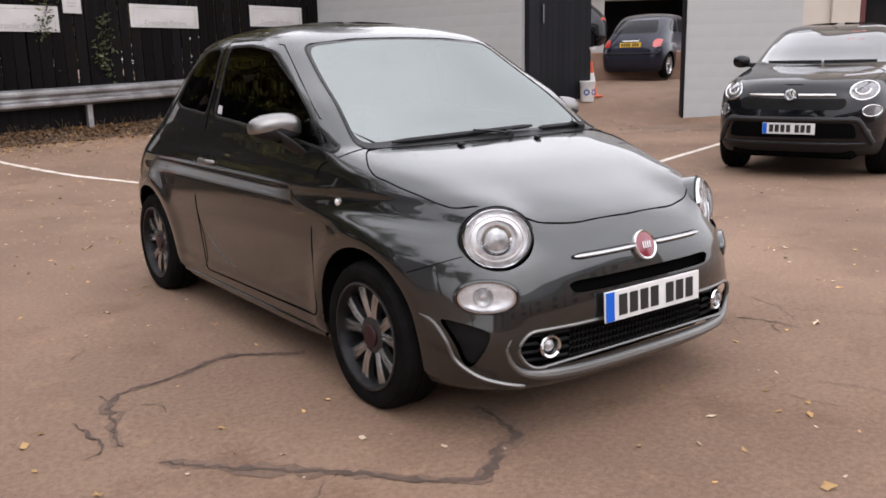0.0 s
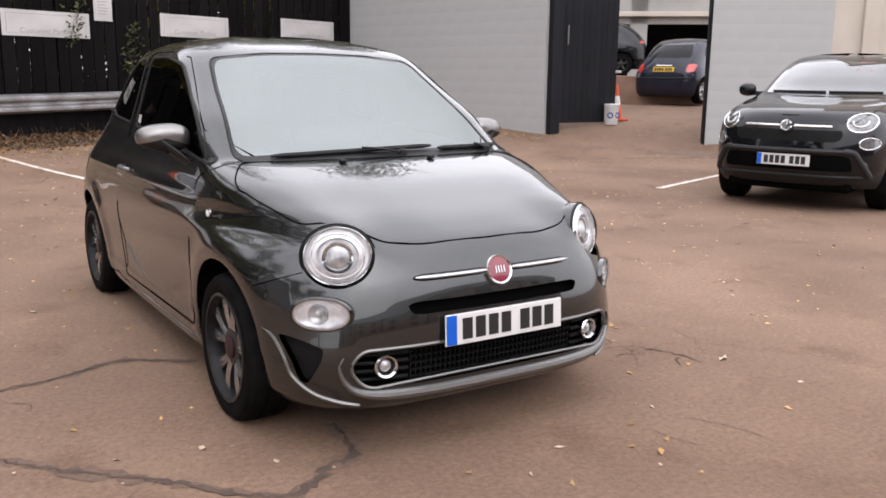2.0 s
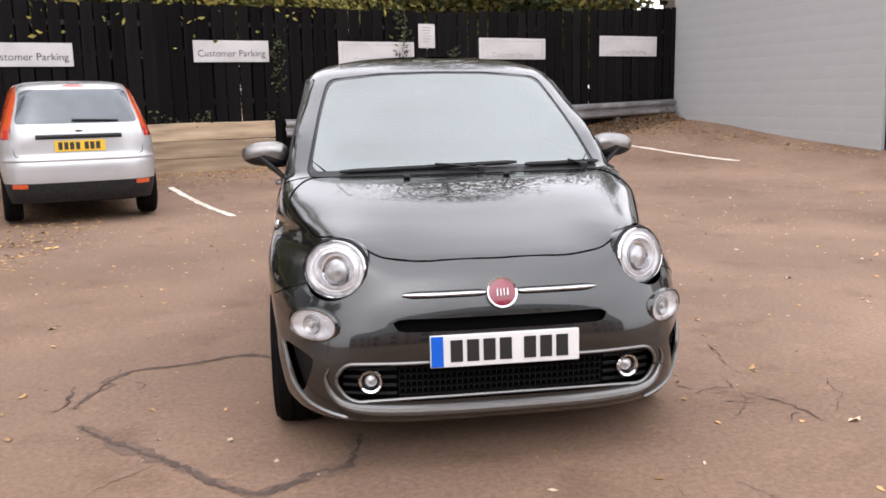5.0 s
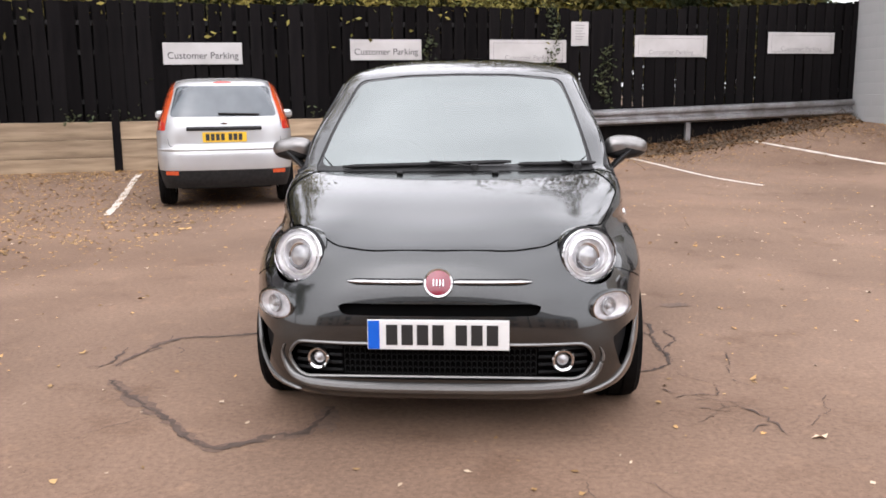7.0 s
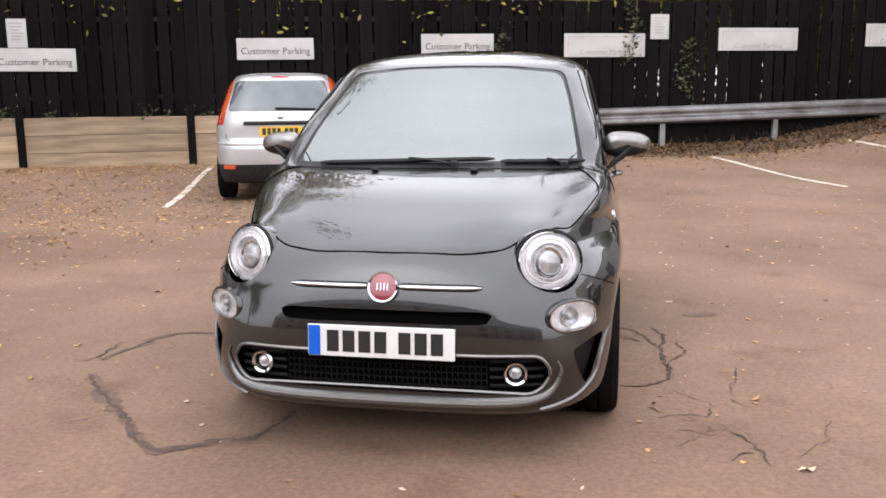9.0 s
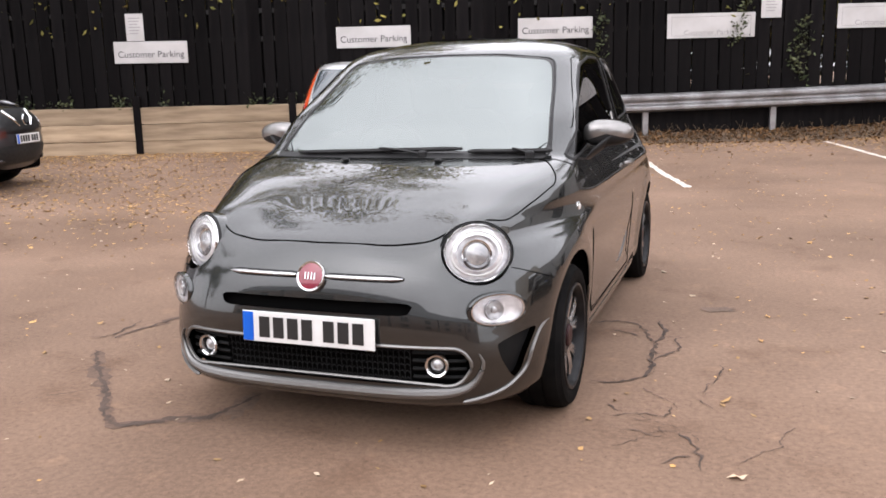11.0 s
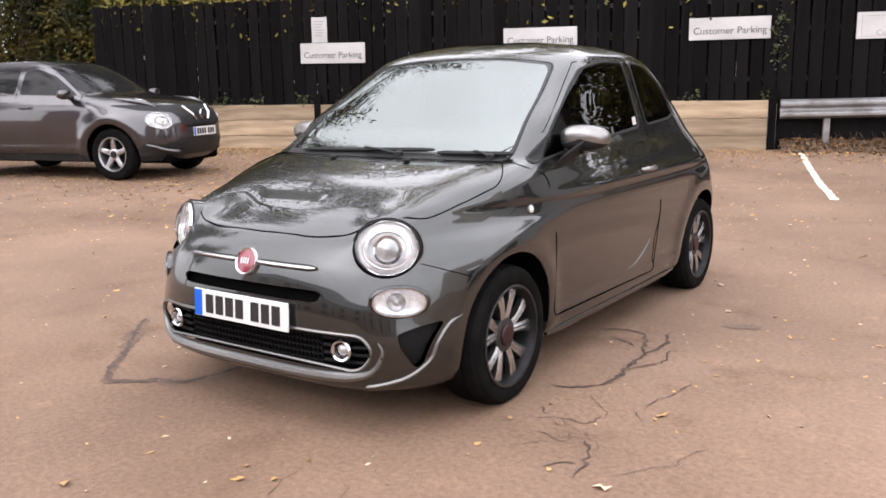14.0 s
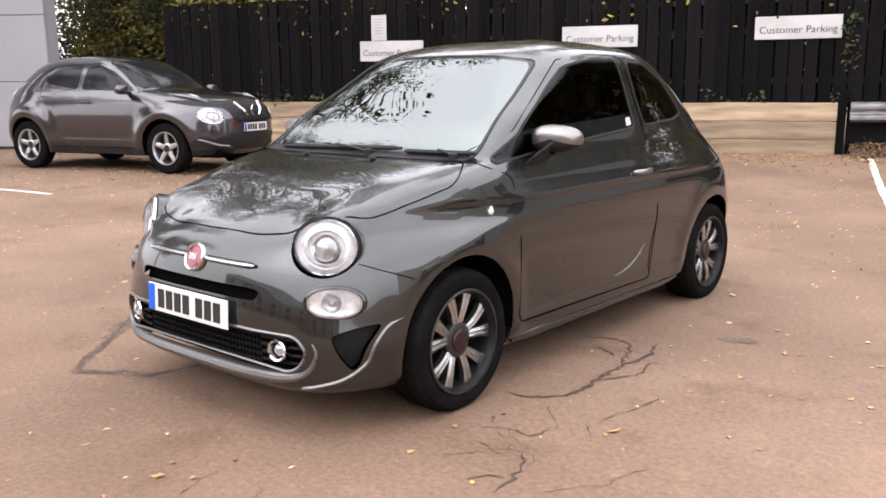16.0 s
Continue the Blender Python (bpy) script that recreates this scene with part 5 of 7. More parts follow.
        xs = np.linspace(-0.36, 0.36, 73)
        mesh.tube([(x, float(sh.front(x, z)) + 0.028, z + (0.0045 if i % 2 else -0.0045)) for i, x in enumerate(xs)], 0.0028, 4)
    for k in range(73):
        x = -0.36 + 0.01 * k
        if k % 2 == 0:
            mesh.tube([(x, float(sh.front(x, 0.35)) + 0.034, 0.27), (x, float(sh.front(x, 0.40)) + 0.034, 0.40)], 0.0022, 4)
    part("grille_mesh", mesh, GRILLE_BLACK, grille)
    for s in (-1, 1):
        side = Build()
        for k in range(4):
            z = 0.285 + 0.03 * k
            side.tube([(s * x, float(sh.front(x, z)) + 0.03, z) for x in np.linspace(0.37, 0.55, 10)], 0.007, 6)
        part("grille_side", side, GRILLE_BLACK, grille)
    rim_path = sh.on_front(low, 0.001)
    outline_strip(car, rim_path, "grille_surround", PAINT_SATIN, 0.0065)
    arc = spline([(-0.600, 0.375), (-0.612, 0.335), (-0.585, 0.275), (-0.53, 0.243), (-0.40, 0.232), (0, 0.228), (0.40, 0.232), (0.53, 0.243), (0.585, 0.275), (0.612, 0.335), (0.600, 0.375)], 8)
    k = len(arc)
    part("bumper_lip", Build().tube(sh.on_front(arc, 0.003), [0.020 * min(1, 0.10 + 2.4 * i / k, 0.10 + 2.4 * (k - 1 - i) / k) for i in range(k)], 10), PAINT_SATIN, car, "satin grey bumper lip")
    # slot: near-black sheet behind it paints the dark of the opening
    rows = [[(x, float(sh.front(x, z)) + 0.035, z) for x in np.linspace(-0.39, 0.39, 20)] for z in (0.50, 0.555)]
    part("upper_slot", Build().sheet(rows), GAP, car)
    # moustache bars and badge
    for s in (-1, 1):
        xs = np.linspace(0.058, 0.342, 16)
        zs = 0.632 - 0.002 * ((xs - 0.058) / 0.284)
        part("badge_bar", Build().tube([(s * x, float(sh.front(x, z)) - 0.012, z + 0.001) for x, z in zip(xs, zs)], [0.007] + [0.0105] * 13 + [0.008, 0.003], 8, flat=0.75), SATIN_CHROME, car)
        part("badge_bar_shadow", Build().tube([(s * x, float(sh.front(x, z)) - 0.001, z - 0.002) for x, z in zip(xs, zs)], [0.012] + [0.0160] * 13 + [0.012, 0.006], 8, flat=0.8), GRILLE_BLACK, car)
    nb = front_normal(sh, 0, 0.626)
    mb = facing((0, float(sh.front(0, 0.626)) - 0.004, 0.626), nb)
    badge = part("badge", Build().lathe([(0.056, -0.01), (0.056, 0.008), (0.053, 0.013), (0.047, 0.010)], 40, mb), CHROME, car, "round chrome and red badge")
    part("badge_face", Build().lathe([(0.048, 0.009), (0.03, 0.012), (0.0, 0.013)], 32, mb), RED_ENAMEL, badge)
    strokes = Build()
    for x in (-0.018, -0.006, 0.006, 0.018):
        strokes.box((0.0045, 0.026, 0.003), (0, 0, 0), 0.001, mb @ Matrix.Translation((x, 0, 0.015)))
    part("badge_strokes", strokes, CHROME, badge)
    add_plate(car, facing((0, -1.880, 0.445), (0, -1, 0.05)))
    # bonnet jets
    for x in (-0.232, 0.198):
        part("washer_jet", Build().box((0.03, 0.03, 0.012), (x, float(sh.front(x, 0.957)) + 0.0, 0.965), 0.004), BLACK_TRIM, car)
    # cowl strip under the screen
    rows = []
    for z, o in ((0.966, 0.003), (0.974, 0.004), (0.984, 0.005)):
        rows.append([(x, float(sh.front(x, z)) - o, z + 0.002) for x in np.linspace(-0.63, 0.63, 40)])
    part("cowl", Build().sheet(rows), BLACK_TRIM, car)
    wiper(car, sh, -0.51, 0.27, 0.980, 0.998, 0.10)
    wiper(car, sh, 0.30, 0.655, 0.988, 0.990, 0.57)
    # wheels
    for y in (-1.15, HATCH_AXLE):
        for s in (-1, 1):
            add_wheel(car, s * (0.806 if y < 0 else 0.800), y - (0.015 if y < 0 else 0), 0.290, 0.207, 0.195, "pairs", RIM_DARK, HUB_RED, 0.010)
    # inside
    part("floor_pan", Build().box((1.36, 2.3, 0.16), (0, 0.15, 0.30), 0.03), GAP, car)
    # unseen low panel added to keep light out from under the car
    part("undertray", Build().box((1.14, 3.15, 0.03), (0, -0.08, 0.178), 0.01), GAP, car)
    part("engine_bay", Build().box((1.15, 0.95, 0.34), (0, -1.22, 0.45), 0.05), GAP, car)
    part("bulkhead", Build().box((1.30, 0.06, 0.60), (0, -0.82, 0.62), 0.02), GAP, car)
    rows = []
    for y, z in ((-0.86, 0.955), (-0.72, 0.972), (-0.55, 0.965), (-0.42, 0.92), (-0.36, 0.80), (-0.36, 0.55)):
        rows.append([(x, y + 0.05 * (x / 0.65) ** 2, z - 0.02 * (x / 0.65) ** 4) for x in np.linspace(-0.66, 0.66, 24)])
    part("dashboard", Build().sheet(rows), GREY_TRIM, car, "grey dashboard")
    t = np.linspace(0, 2 * math.pi, 32, endpoint=False)
    wm = facing((-0.33, -0.30, 0.93), (0, 1, 0.45))
    sw = part("steering_wheel", Build().tube([wm @ Vector((0.185 * math.cos(a), 0.185 * math.sin(a), 0)) for a in t], 0.015, 8, True), SEAT_CLOTH, car)
    part("steering_boss", Build().lathe([(0.07, -0.03), (0.075, 0.01), (0.05, 0.03), (0, 0.032)], 24, wm), SEAT_CLOTH, sw)
    for x in (-0.35, 0.35):
        seat(car, x, 0.02)
    seat(car, -0.3, 0.78)
    seat(car, 0.3, 0.78)
    part("rear_view_mirror", Build().box((0.24, 0.03, 0.065), (0, -0.30, 1.33), 0.015), BLACK_TRIM, car)
    return car, sh


HUB_RED = material("dull_red_hub", (0.035, 0.010, 0.013), 0.4, 0.3, (0.025, 0.008, 0.010), 30, 3)
MAIN_CAR, MAIN_SHELL = grey_hatchback()

# ---- other parked cars ----


def both(poly):
    return list(poly), mirrored(poly)


def silver_hatch():
    sh = Shell(
        0.22, 1.47,
        front=((0.22, -2.0), (0.4, -2.08), (0.6, -2.05), (0.75, -1.95), (0.85, -1.7), (0.95, -1.2), (1.0, -1.0), (1.2, -0.7), (1.4, -0.25), (1.47, 0.1)),
        rear=((0.22, 1.74), (0.32, 1.80), (0.48, 1.83), (0.60, 1.83), (0.665, 1.80), (0.68, 1.775), (0.9, 1.755), (1.0, 1.72), (1.2, 1.61), (1.36, 1.50), (1.41, 1.42), (1.44, 1.2), (1.46, 0.8), (1.47, 0.4)),
        width=((0.22, 0.79), (0.35, 0.82), (0.55, 0.835), (0.8, 0.835), (0.95, 0.80), (1.05, 0.765), (1.2, 0.72), (1.35, 0.665), (1.41, 0.61), (1.445, 0.5), (1.465, 0.3), (1.47, 0.05)),
        nf=((0.22, 3.2), (1.47, 2.6)), nr=((0.22, 4.6), (0.7, 4.2), (1.0, 4.2), (1.47, 3.6)),
        cf=((0.22, -1.2), (0.8, -0.9), (1.47, 0.0)), cr=((0.22, 1.0), (1.0, 0.9), (1.47, 0.3)))
    lamp_l, lamp_r = both([(0.575, 1.425), (0.655, 1.40), (0.80, 1.0), (0.835, 0.87), (0.70, 0.865), (0.685, 0.96), (0.60, 1.25)])
    cuts = [("rear_window", "rear", rounded([(-0.64, 1.015), (0.64, 1.015), (0.585, 1.22), (0.55, 1.36), (-0.55, 1.36), (-0.585, 1.22)], 0.05), GLASS_REAR),
            ("tail_lamp", "rear", rounded(lamp_l, 0.02), AMBER_LAMP), ("tail_lamp", "rear", rounded(lamp_r, 0.02), AMBER_LAMP),
            ("brake_lamp", "rear", rounded([(-0.12, 1.385), (0.12, 1.385), (0.10, 1.412), (-0.10, 1.412)], 0.01), RED_LAMP),
            ("lower_bumper", "rear", [(-0.9, 0.18), (0.9, 0.18), (0.9, 0.425), (-0.9, 0.425)], BLACK_TRIM)]
    for v in ("left", "right"):
        cuts += [("side_window", v, rounded([(-0.75, 1.0), (0.30, 1.0), (0.28, 1.36), (-0.10, 1.37)], 0.05), GLASS_DARK),
                 ("side_window", v, rounded([(0.36, 1.0), (1.15, 1.03), (1.05, 1.30), (0.34, 1.36)], 0.05), GLASS_DARK)]
    car, p = simple_car("hatchback_car", "silver five-door hatchback parked nose to the black fence", pose(-3.70, 6.80, 0.02, 0, 0, 198.4) @ Matrix.Diagonal((0.97, 1, 1.045, 1)), sh, PAINT_SILVER, cuts,
                        [(-1.2435, 0.30, 0.335), (1.2435, 0.30, 0.335)],
                        [(0.815, -1.2435, 0.295, 0.19, 0.185, "multi", RIM_SILVER), (0.815, 1.2435, 0.295, 0.19, 0.185, "multi", RIM_SILVER)])
    for s in (-1, 1):
        for name, xa, xb, za, zb, mat_ in (("fog_lamp", 0.70, 0.825, 0.868, 0.96, RED_LAMP), ("reflector", 0.56, 0.71, 0.375, 0.42, AMBER_LAMP)):
            xs = np.linspace(xa, xb, 9)
            v = sh.on_rear([(s * x, za) for x in xs] + [(s * x, zb) for x in xs], 0.007)
            part(name, Build().add(v, [(i, i + 1, i + 10, i + 9) for i in range(8)]), mat_, car)
        cap = Build().box((0.16, 0.07, 0.11), (s * 0.90, -0.62, 1.0), 0.03)
        part("door_mirror", cap, PAINT_SILVER, car)
        door = rounded([(-0.72, 0.35), (0.33, 0.35), (0.33, 1.0), (-0.80, 1.0)], 0.05)
        outline_strip(car, sh.on_side(door, s, 0), "door_gap", GAP, 0.003)
    gate = rounded([(-0.66, 0.69), (0.66, 0.69), (0.685, 0.95), (0.56, 1.40), (-0.56, 1.40), (-0.685, 0.95)], 0.04)
    outline_strip(car, sh.on_rear(gate, 0.0), "tailgate_gap", GAP, 0.004)
    part("bumper_ledge", Build().tube([(x, float(sh.rear(x, 0.655)) + 0.004, 0.655) for x in np.linspace(-0.78, 0.78, 24)], 0.016, 8), PAINT_SILVER, car)
    part("grab_strip", Build().tube([(x, float(sh.rear(x, 0.885)) + 0.008, 0.885) for x in np.linspace(-0.44, 0.44, 14)], 0.022, 8), BLACK_TRIM, car)
    part("badge", Build().lathe([(1, 0), (0.9, 0.008), (0, 0.01)], 20, facing((0, float(sh.rear(0, 0.95)) + 0.003, 0.952), (0, 1, 0.15)), 0.05, 0.024), CHROME, car)
    part("rear_wiper", Build().tube([(x, float(sh.rear(x, 1.05 + 0.01 * x)) + 0.02, 1.05 + 0.03 * x) for x in np.linspace(0.06, -0.42, 8)], 0.012, 6), BLACK_TRIM, car)
    add_plate(car, facing((0, float(sh.rear(0, 0.80)) + 0.006, 0.79), (0, 1, 0.1)), True)
    return car


def grey_crossover():
    sh = Shell(
        0.24, 1.57,
        front=((0.24, -1.95), (0.35, -2.07), (0.5, -2.12), (0.7, -2.11), (0.85, -2.06), (0.95, -1.95), (1.0, -1.80), (1.05, -1.45), (1.09, -1.12), (1.12, -1.02), (1.3, -0.70), (1.42, -0.45), (1.5, -0.22), (1.555, 0.15), (1.57, 0.45)),
        rear=((0.24, 1.86), (0.5, 1.98), (0.75, 2.0), (0.95, 1.96), (1.1, 1.88), (1.3, 1.66), (1.45, 1.42), (1.53, 1.15), (1.57, 0.6)),
        width=((0.24, 0.80), (0.35, 0.83), (0.55, 0.865), (0.75, 0.875), (0.92, 0.86), (1.0, 0.83), (1.08, 0.79), (1.2, 0.74), (1.35, 0.68), (1.46, 0.61), (1.53, 0.50), (1.56, 0.3), (1.57, 0.05)),
        nf=((0.24, 3.2), (0.7, 3.0), (1.05, 2.7), (1.57, 2.6)), nr=((0.24, 3.4), (1.57, 2.6)),
        cf=((0.24, -1.1), (0.8, -1.0), (1.0, -0.5), (1.57, 0.2)), cr=((0.24, 1.2), (1.0, 0.9), (1.57, 0.5)),
        bulge=lambda y, z: 0.055 * np.exp(-((np.hypot(y + 1.265, z - 0.34) - 0.45) / 0.10) ** 2) + 0.06 * np.exp(-((np.hypot(y - 1.265, z - 0.34) - 0.47) / 0.12) ** 2) + 0.018 * np.exp(-((z - 0.40) / 0.035) ** 2) * np.exp(-(y / 0.85) ** 8))
    cuts = [("windscreen", "front", rounded([(-0.70, 1.115), (0.70, 1.115), (0.58, 1.47), (0, 1.50), (-0.58, 1.47)], 0.05), GLASS_DARK),
            ("lower_grille", "front", rounded([(-0.58, 0.30), (0.58, 0.30), (0.66, 0.47), (0.42, 0.53), (-0.42, 0.53), (-0.66, 0.47)], 0.04), BLACK_TRIM),
            ("upper_grille", "front", rounded([(-0.84, 0.962), (-0.76, 0.885), (-0.50, 0.855), (-0.36, 0.70), (0.36, 0.70), (0.50, 0.855), (0.76, 0.885), (0.84, 0.962), (0.45, 0.950), (0, 0.958), (-0.45, 0.950)], 0.02), BLACK_TRIM)]
    for s in (-1, 1):
        cuts += [("headlamp", "front", oval(s * 0.655, 0.755, 0.112, 0.098, 32), LENS_GREY),
                 ("bumper_trim", "front", rounded([(s * 0.50, 0.30), (s * 0.60, 0.30), (s * 0.84, 0.36), (s * 0.80, 0.50), (s * 0.60, 0.44)], 0.03), BLACK_TRIM)]
    for v in ("left", "right"):
        cuts += [("side_window", v, rounded([(-0.72, 1.075), (0.24, 1.10), (0.20, 1.40), (-0.02, 1.43), (-0.30, 1.34)], 0.05), GLASS_DARK),
                 ("side_window", v, rounded([(0.32, 1.10), (0.90, 1.18), (0.98, 1.24), (0.78, 1.38), (0.28, 1.42)], 0.05), GLASS_DARK),
                 ("sill_trim", v, [(-2.0, 0.2), (1.9, 0.2), (1.9, 0.325), (-2.0, 0.325)], BLACK_TRIM)]
    car, p = simple_car("crossover_car", "grey compact crossover parked beside the sleeper wall", pose(-9.12, 3.25, 0.085, 0, 0, 107.0) @ Matrix.Diagonal((1, 1, 1.03, 1)), sh, PAINT_GUN, cuts,
                        [(-1.265, 0.34, 0.385), (1.265, 0.34, 0.385)],
                        [(0.86, -1.265, 0.335, 0.215, 0.21, "five", RIM_SILVER), (0.86, 1.265, 0.335, 0.215, 0.21, "five", RIM_SILVER)])
    for s in (-1, 1):
        ring = sh.on_front(oval(s * 0.655, 0.755, 0.112, 0.098, 32), 0.002)
        lamp = part("lamp_ring", Build().tube(ring, 0.007, 6, True), SATIN_CHROME, car, "satin ring of the round headlamp")
        part("headlamp_bowl", Build().tube(sh.on_front(oval(s * 0.645, 0.755, 0.058, 0.052, 24), 0.002), 0.006, 6, True), LENS_DARK, lamp)
        part("headlamp_bulb", Build().lathe([(0.028, 0.0), (0.022, 0.012), (0.0, 0.018)], 18, facing((s * 0.645, float(sh.front(0.645, 0.755)), 0.755), (s * 0.5, -1, 0.1))), LAMP_WHITE, lamp)
        part("grille_chevron", Build().tube([(s * 0.27, float(sh.front(0.27, 0.925)) - 0.008, 0.925), (s * 0.20, float(sh.front(0.20, 0.83)) - 0.014, 0.83), (s * 0.13, float(sh.front(0.13, 0.75)) - 0.012, 0.75)], [0.026, 0.020, 0.012], 8), CHROME, car)
        # lamp blister on the wing
        def wing_top(x, y):
            zs = np.linspace(0.8, 1.12, 321)
            return float(zs[np.argmax(sh.front(x, zs) > y)])
        spine = [(s * x, y, wing_top(x, y) - 0.012) for x, y in zip(np.linspace(0.57, 0.66, 12), np.linspace(-1.80, -1.16, 12))]
        blister = part("wing_blister", Build().tube(spine, [0.085 * max(math.sin(math.pi * (0.10 + 0.80 * i / 11)), 0.05) for i in range(12)], 14, flat=0.5), PAINT_GUN, car, sharp=0)
        clear = [(s * x, y, wing_top(x, y) + 0.006) for x, y in zip(np.linspace(0.585, 0.625, 9), np.linspace(-1.72, -1.38, 9))]
        part("upper_lamp", Build().tube(clear, [0.048 * max(math.sin(math.pi * (0.05 + 0.9 * i / 8)), 0.05) for i in range(9)], 12, flat=0.62), LENS_GREY, blister, "long clear lamp on the wing", sharp=0)
        part("bumper_bar", Build().tube(sh.on_front(spline([(s * 0.80, 0.47), (s * 0.72, 0.425), (s * 0.60, 0.375), (s * 0.42, 0.35)], 6), 0.0), [0.012] + [0.026] * 17 + [0.012], 8), PAINT_GUN, car)
        rows = []
        for i in range(9):
            t = math.pi * i / 8
            rows.append([(s * (0.955 + 0.11 * cx * max(math.sin(t), 0) ** 0.6), -0.66 - 0.07 * math.cos(t), 1.10 + 0.065 * cz * max(math.sin(t), 0) ** 0.6) for cx, cz in oval(0, 0, 1, 1, 18, 2.4)])
        part("door_mirror", Build().sheet(rows, True), PAINT_GUN, car, sharp=0)
        part("mirror_foot", Build().box((0.14, 0.06, 0.05), (s * 0.83, -0.64, 1.06), 0.015), BLACK_TRIM, car)
        for outl in ([(-0.74, 0.33), (0.24, 0.33), (0.29, 1.10), (0.25, 1.43), (-0.02, 1.455), (-0.34, 1.36), (-0.80, 1.07)], [(0.27, 0.33), (0.75, 0.33), (0.86, 0.75), (1.0, 1.0), (1.0, 1.24), (0.80, 1.40), (0.29, 1.44)]):
            outline_strip(car, sh.on_side(rounded(outl, 0.05), s, 0.0), "door_gap", GAP, 0.003)
        part("door_handle", Build().tube([(s * (float(sh.side(y, 0.93)) + 0.025), y, 0.93) for y in (0.0, 0.06, 0.12, 0.18)], 0.014, 8), PAINT_GUN, car)
        part("tail_lamp", Build().tube([(s * (float(sh.side(y, z)) - 0.005), y, z) for y, z in ((1.42, 1.20), (1.56, 1.13), (1.70, 1.04), (1.74, 0.98))], [0.012, 0.03, 0.03, 0.015], 8), LENS_GREY, car)
    part("badge", Build().lathe([(0.07, 0), (0.065, 0.012), (0.05, 0.012)], 28, facing((0, -2.12, 0.82), (0, -1, 0.1))), CHROME, car)
    add_plate(car, facing((0, -2.135, 0.60), (0, -1, 0.04)))
    return car


def suv_shell():
    return Shell(
        0.24, 1.60,
        front=((0.24, -1.98), (0.30, -2.10), (0.45, -2.18), (0.6, -2.20), (0.8, -2.17), (0.9, -2.12), (0.98, -2.02), (1.03, -1.80), (1.08, -1.45), (1.13, -1.12), (1.16, -1.03), (1.35, -0.70), (1.48, -0.42), (1.55, -0.15), (1.60, 0.3)),
        rear=((0.24, 1.92), (0.5, 2.05), (0.8, 2.05), (1.0, 2.0), (1.2, 1.87), (1.4, 1.65), (1.52, 1.45), (1.57, 1.15), (1.60, 0.6)),
        width=((0.24, 0.82), (0.35, 0.86), (0.55, 0.89), (0.8, 0.90), (0.95, 0.88), (1.05, 0.84), (1.15, 0.79), (1.3, 0.73), (1.45, 0.65), (1.54, 0.55), (1.585, 0.35), (1.60, 0.05)),
        nf=((0.24, 3.6), (0.6, 3.2), (0.95, 2.9), (1.6, 2.7)), nr=((0.24, 3.6), (1.6, 2.8)),
        cf=((0.24, -1.2), (0.85, -1.05), (1.05, -0.5), (1.6, 0.15)), cr=((0.24, 1.2), (1.0, 0.9), (1.6, 0.5)))


SUV_SIDE = [rounded([(-0.80, 1.10), (0.25, 1.12), (0.22, 1.45), (-0.05, 1.46), (-0.40, 1.34)], 0.05), rounded([(0.32, 1.12), (1.05, 1.16), (1.15, 1.22), (0.95, 1.40), (0.30, 1.45)], 0.05)]


